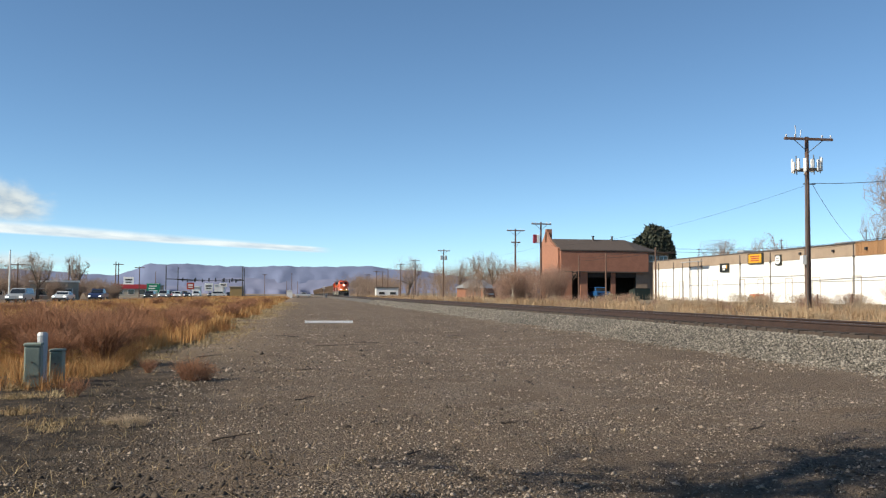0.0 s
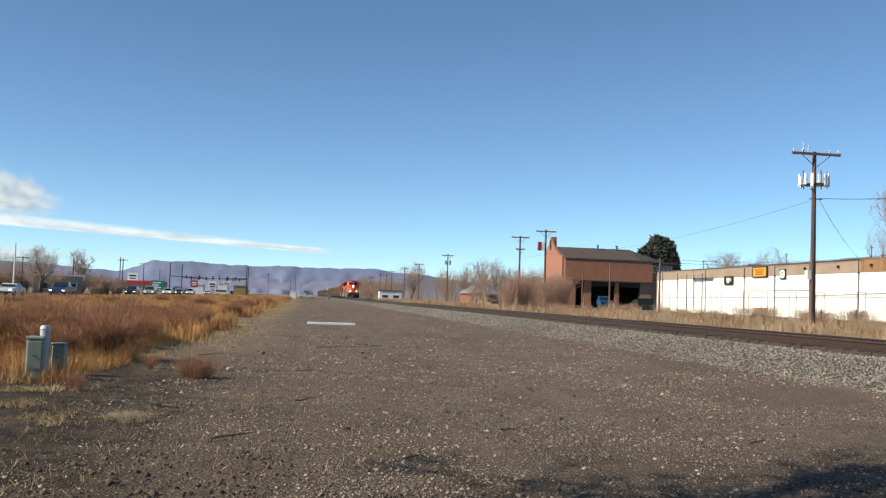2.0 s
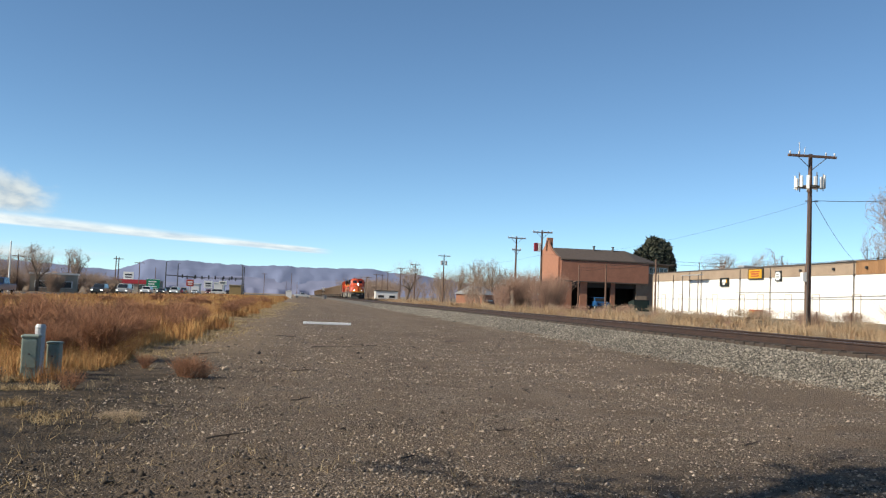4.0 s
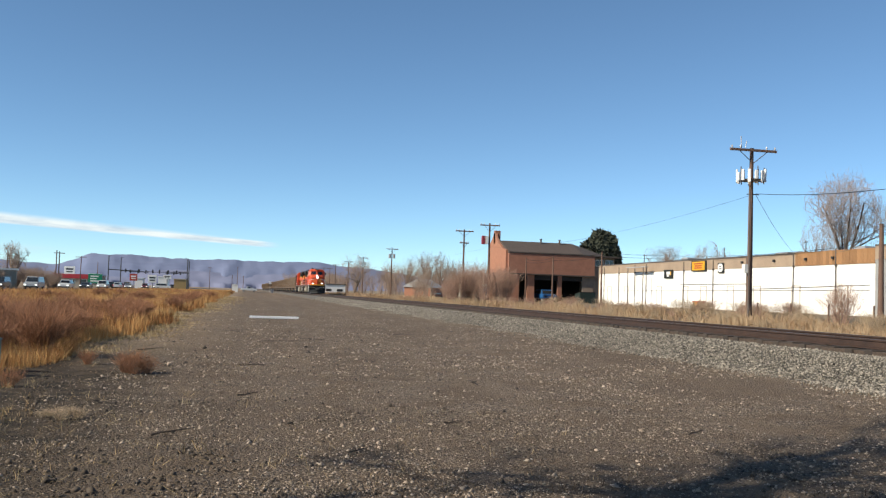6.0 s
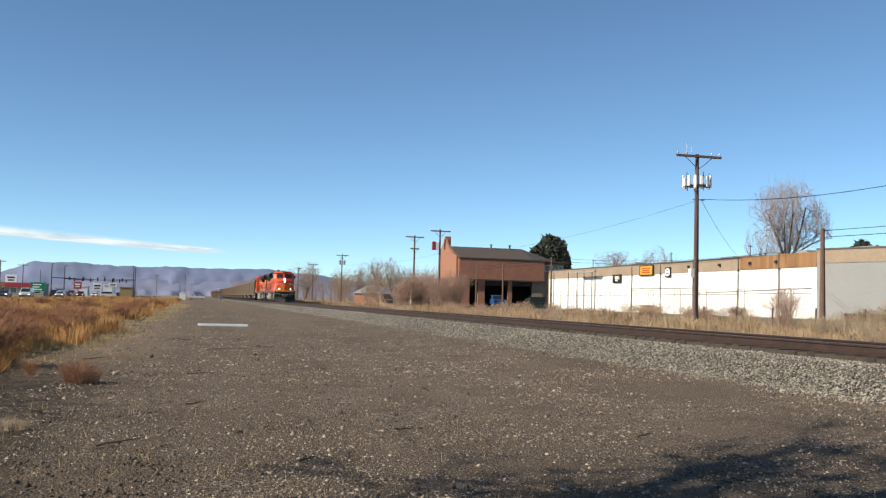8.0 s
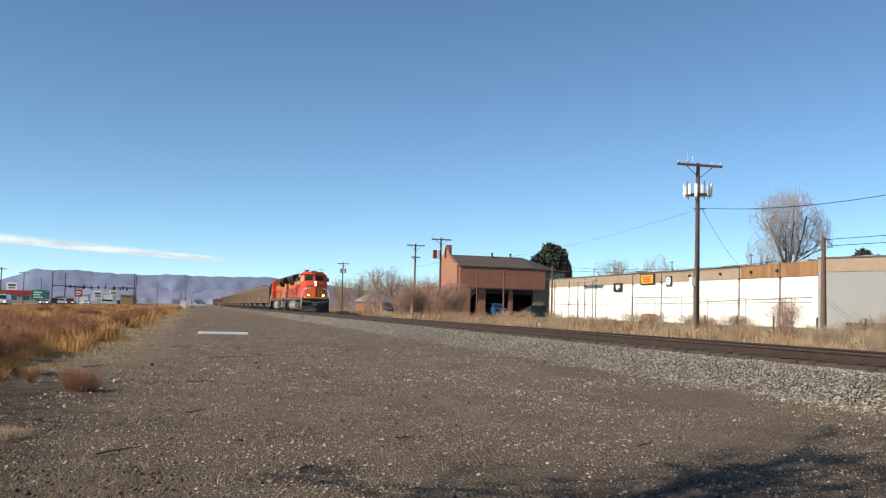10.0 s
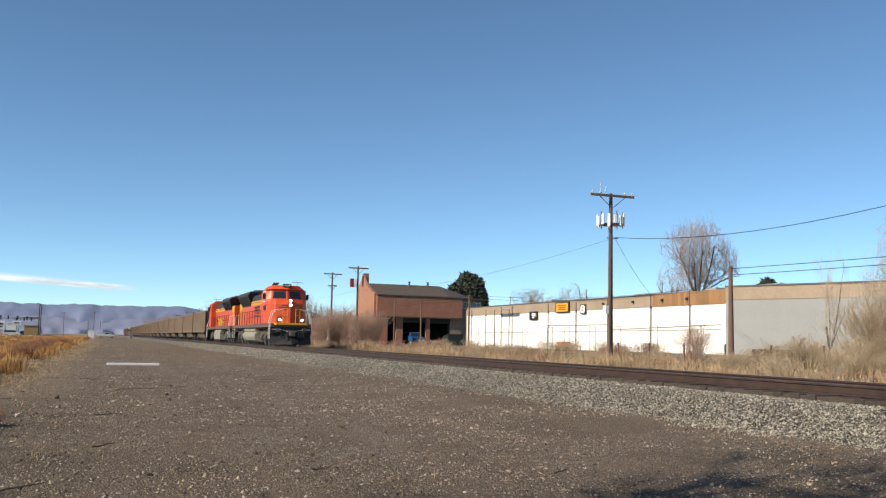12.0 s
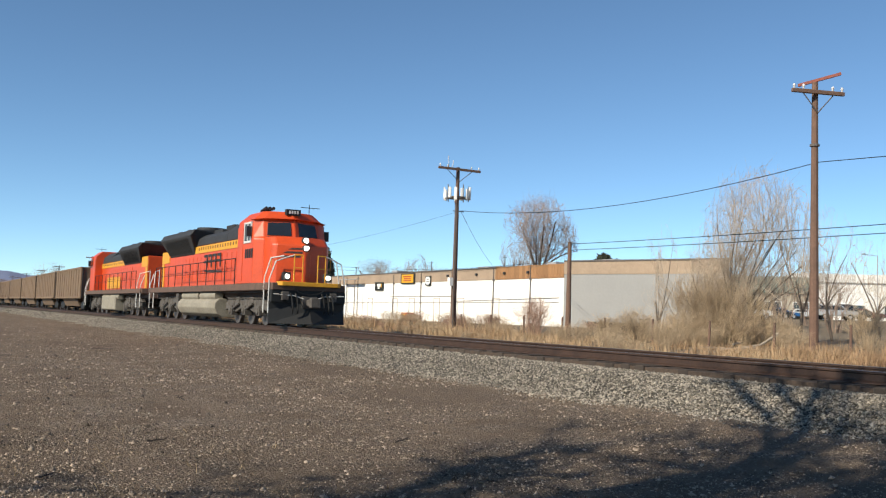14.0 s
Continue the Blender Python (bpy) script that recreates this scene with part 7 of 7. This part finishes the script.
# distance haze is mixed into these base colours: blue ridge, paler foothills
MTN = mat("hazy_blue_mountain", (0.195, 0.225, 0.350), (0.145, 0.175, 0.290), rough=1.0, scale=0.0035, mix=0.9, fine=5, object_space=False)
MTN2 = mat("hazy_pale_mountain", (0.225, 0.235, 0.340), (0.185, 0.200, 0.305), rough=1.0, scale=0.004, mix=0.9, fine=5, object_space=False)
mountains("backdrop_mountains", "mountain ridge on the horizon in haze-blue colour", 4300, (-26, -14, -9, -6, -3.7, 0.8, 3, 6.6, 8.8, 9.6, 10.6, 11.8, 14, 18, 28), (0.3, 0.6, 1.25, 1.55, 1.70, 1.69, 1.60, 1.72, 1.66, 1.30, 0.95, 1.05, 1.22, 1.35, 0.9), 1500, MTN, 4)
mountains("backdrop_foothills", "foothills below the mountain ridge in paler haze colour", 3300, (-26, -9, -4, 0, 4, 8, 12, 20, 28), (0.2, 0.6, 0.95, 0.85, 0.95, 0.7, 0.55, 0.5, 0.3), 700, MTN2, 12)


def vapour(name, strength, scale, stretch, low, high, edge, end=None):
    """Soft-edged white vapour, thinned by noise."""
    m = bpy.data.materials.new(name)
    m.use_nodes = True
    n, link = m.node_tree.nodes, m.node_tree.links.new
    n.remove(n["Principled BSDF"])
    tc = n.new("ShaderNodeTexCoord")
    sep = n.new("ShaderNodeSeparateXYZ")
    link(tc.outputs["UV"], sep.inputs[0])
    mp = n.new("ShaderNodeMapping")
    mp.inputs["Scale"].default_value = stretch
    link(tc.outputs["UV"], mp.inputs["Vector"])
    t = n.new("ShaderNodeTexNoise")
    t.inputs["Scale"].default_value = scale
    t.inputs["Detail"].default_value = 7
    t.inputs["Roughness"].default_value = 0.55
    link(mp.outputs["Vector"], t.inputs["Vector"])

    def fall(v, edge=edge):
        a = n.new("ShaderNodeMath")
        a.operation = "PINGPONG"
        a.inputs[1].default_value = 0.5
        link(v, a.inputs[0])
        q = n.new("ShaderNodeMapRange")
        q.interpolation_type = "SMOOTHSTEP"
        q.inputs["From Max"].default_value = edge
        link(a.outputs[0], q.inputs["Value"])
        return q.outputs["Result"]

    e = n.new("ShaderNodeMath")
    e.operation = "MULTIPLY"
    link(fall(sep.outputs[0], end or edge), e.inputs[0])
    link(fall(sep.outputs[1]), e.inputs[1])
    q = n.new("ShaderNodeMapRange")
    q.interpolation_type = "SMOOTHSTEP"
    q.inputs["From Min"].default_value, q.inputs["From Max"].default_value = low, high
    w = n.new("ShaderNodeMath")
    w.operation = "MULTIPLY_ADD"
    link(e.outputs[0], w.inputs[0])
    w.inputs[1].default_value = 0.55
    link(t.outputs["Fac"], w.inputs[2])
    link(w.outputs[0], q.inputs["Value"])
    f = n.new("ShaderNodeMath")
    f.operation = "MULTIPLY"
    link(q.outputs["Result"], f.inputs[0])
    link(e.outputs[0], f.inputs[1])
    # the glow stands for sunlit white and shaded grey of the vapour
    em = n.new("ShaderNodeEmission")
    em.inputs["Strength"].default_value = strength
    col = n.new("ShaderNodeMix")
    col.data_type = "RGBA"
    cr = n.new("ShaderNodeMapRange")
    cr.inputs["From Min"].default_value, cr.inputs["From Max"].default_value = 0.36, 0.60
    link(t.outputs["Fac"], cr.inputs["Value"])
    link(cr.outputs["Result"], col.inputs[0])
    col.inputs[6].default_value = (0.62, 0.72, 0.84, 1)
    col.inputs[7].default_value = (0.93, 0.97, 1.0, 1)
    link(col.outputs[2], em.inputs["Color"])
    tr = n.new("ShaderNodeBsdfTransparent")
    mx = n.new("ShaderNodeMixShader")
    link(f.outputs[0], mx.inputs[0])
    link(tr.outputs[0], mx.inputs[1])
    link(em.outputs[0], mx.inputs[2])
    link(mx.outputs[0], n["Material Output"].inputs["Surface"])
    return m


def sky_sheet(name, label, corners, material, dist=4700):
    """A far sheet between four directions (heading, height in degrees)."""
    me = bpy.data.meshes.new(name)
    me.from_pydata([(-dist * math.sin(radians(a)), dist * math.cos(radians(a)), dist * math.tan(radians(e))) for a, e in corners], [], [(0, 1, 2, 3)])
    uv = me.uv_layers.new(name="UVMap")
    for k, q in enumerate(((0, 0), (1, 0), (1, 1), (0, 1))):
        uv.data[k].uv = q
    me.materials.append(material)
    return tagged(new(name, me), label, "sky", kind="structure")


sky_sheet("backdrop_vapour_trail", "long thin white vapour trail in the sky", ((40, 3.75), (-2.2, 2.40), (-2.2, 2.84), (40, 4.95)), vapour("vapour_trail", 0.74, 3.0, (5, 0.5, 1), 0.05, 0.60, 0.30, 0.05))
sky_sheet("backdrop_cloud", "small grey-white cumulus cloud low in the sky", ((21.5, 3.4), (12.4, 3.5), (12.9, 6.2), (21.5, 7.9)), vapour("cumulus", 0.60, 4.2, (1.6, 1, 1), 0.52, 1.0, 0.36))
sky_sheet("backdrop_haze_cloud", "thin pale cloud band above the horizon", ((34, 1.0), (7.5, 1.3), (7.0, 2.3), (34, 3.0)), vapour("thin_cloud", 0.63, 2.0, (2.5, 0.6, 1), 0.45, 0.95, 0.48))



def motions():
    """The train rolls past at a steady pace, its wheels turn, and cars drive along the highway."""
    for ob, behind, back in TRAIN:
        walk(ob, [(t, pose(TRACK, NOSE0 - SPEED * t + behind, RAIL, 0, 0, 180 if back else 0)) for t in range(15)])
    for ob, x, y, pace in TRAFFIC:
        walk(ob, [(t, pose(x, y + pace * t, 0.1)) for t in range(15)])
    for c, _, _ in TRAIN[2:6]:
        for w in c.children_recursive:
            if w.name.startswith("wheelset"):
                SPIN.append((w, 0.46, tuple(w.matrix_basis.translation), 1))
    for ob, radius, where, way in SPIN:
        step = math.degrees(SPEED / radius) / FPS
        walk(ob, [(k / FPS, pose(*where, way * step * k % 360)) for k in range(frame(14.0))])


motions()
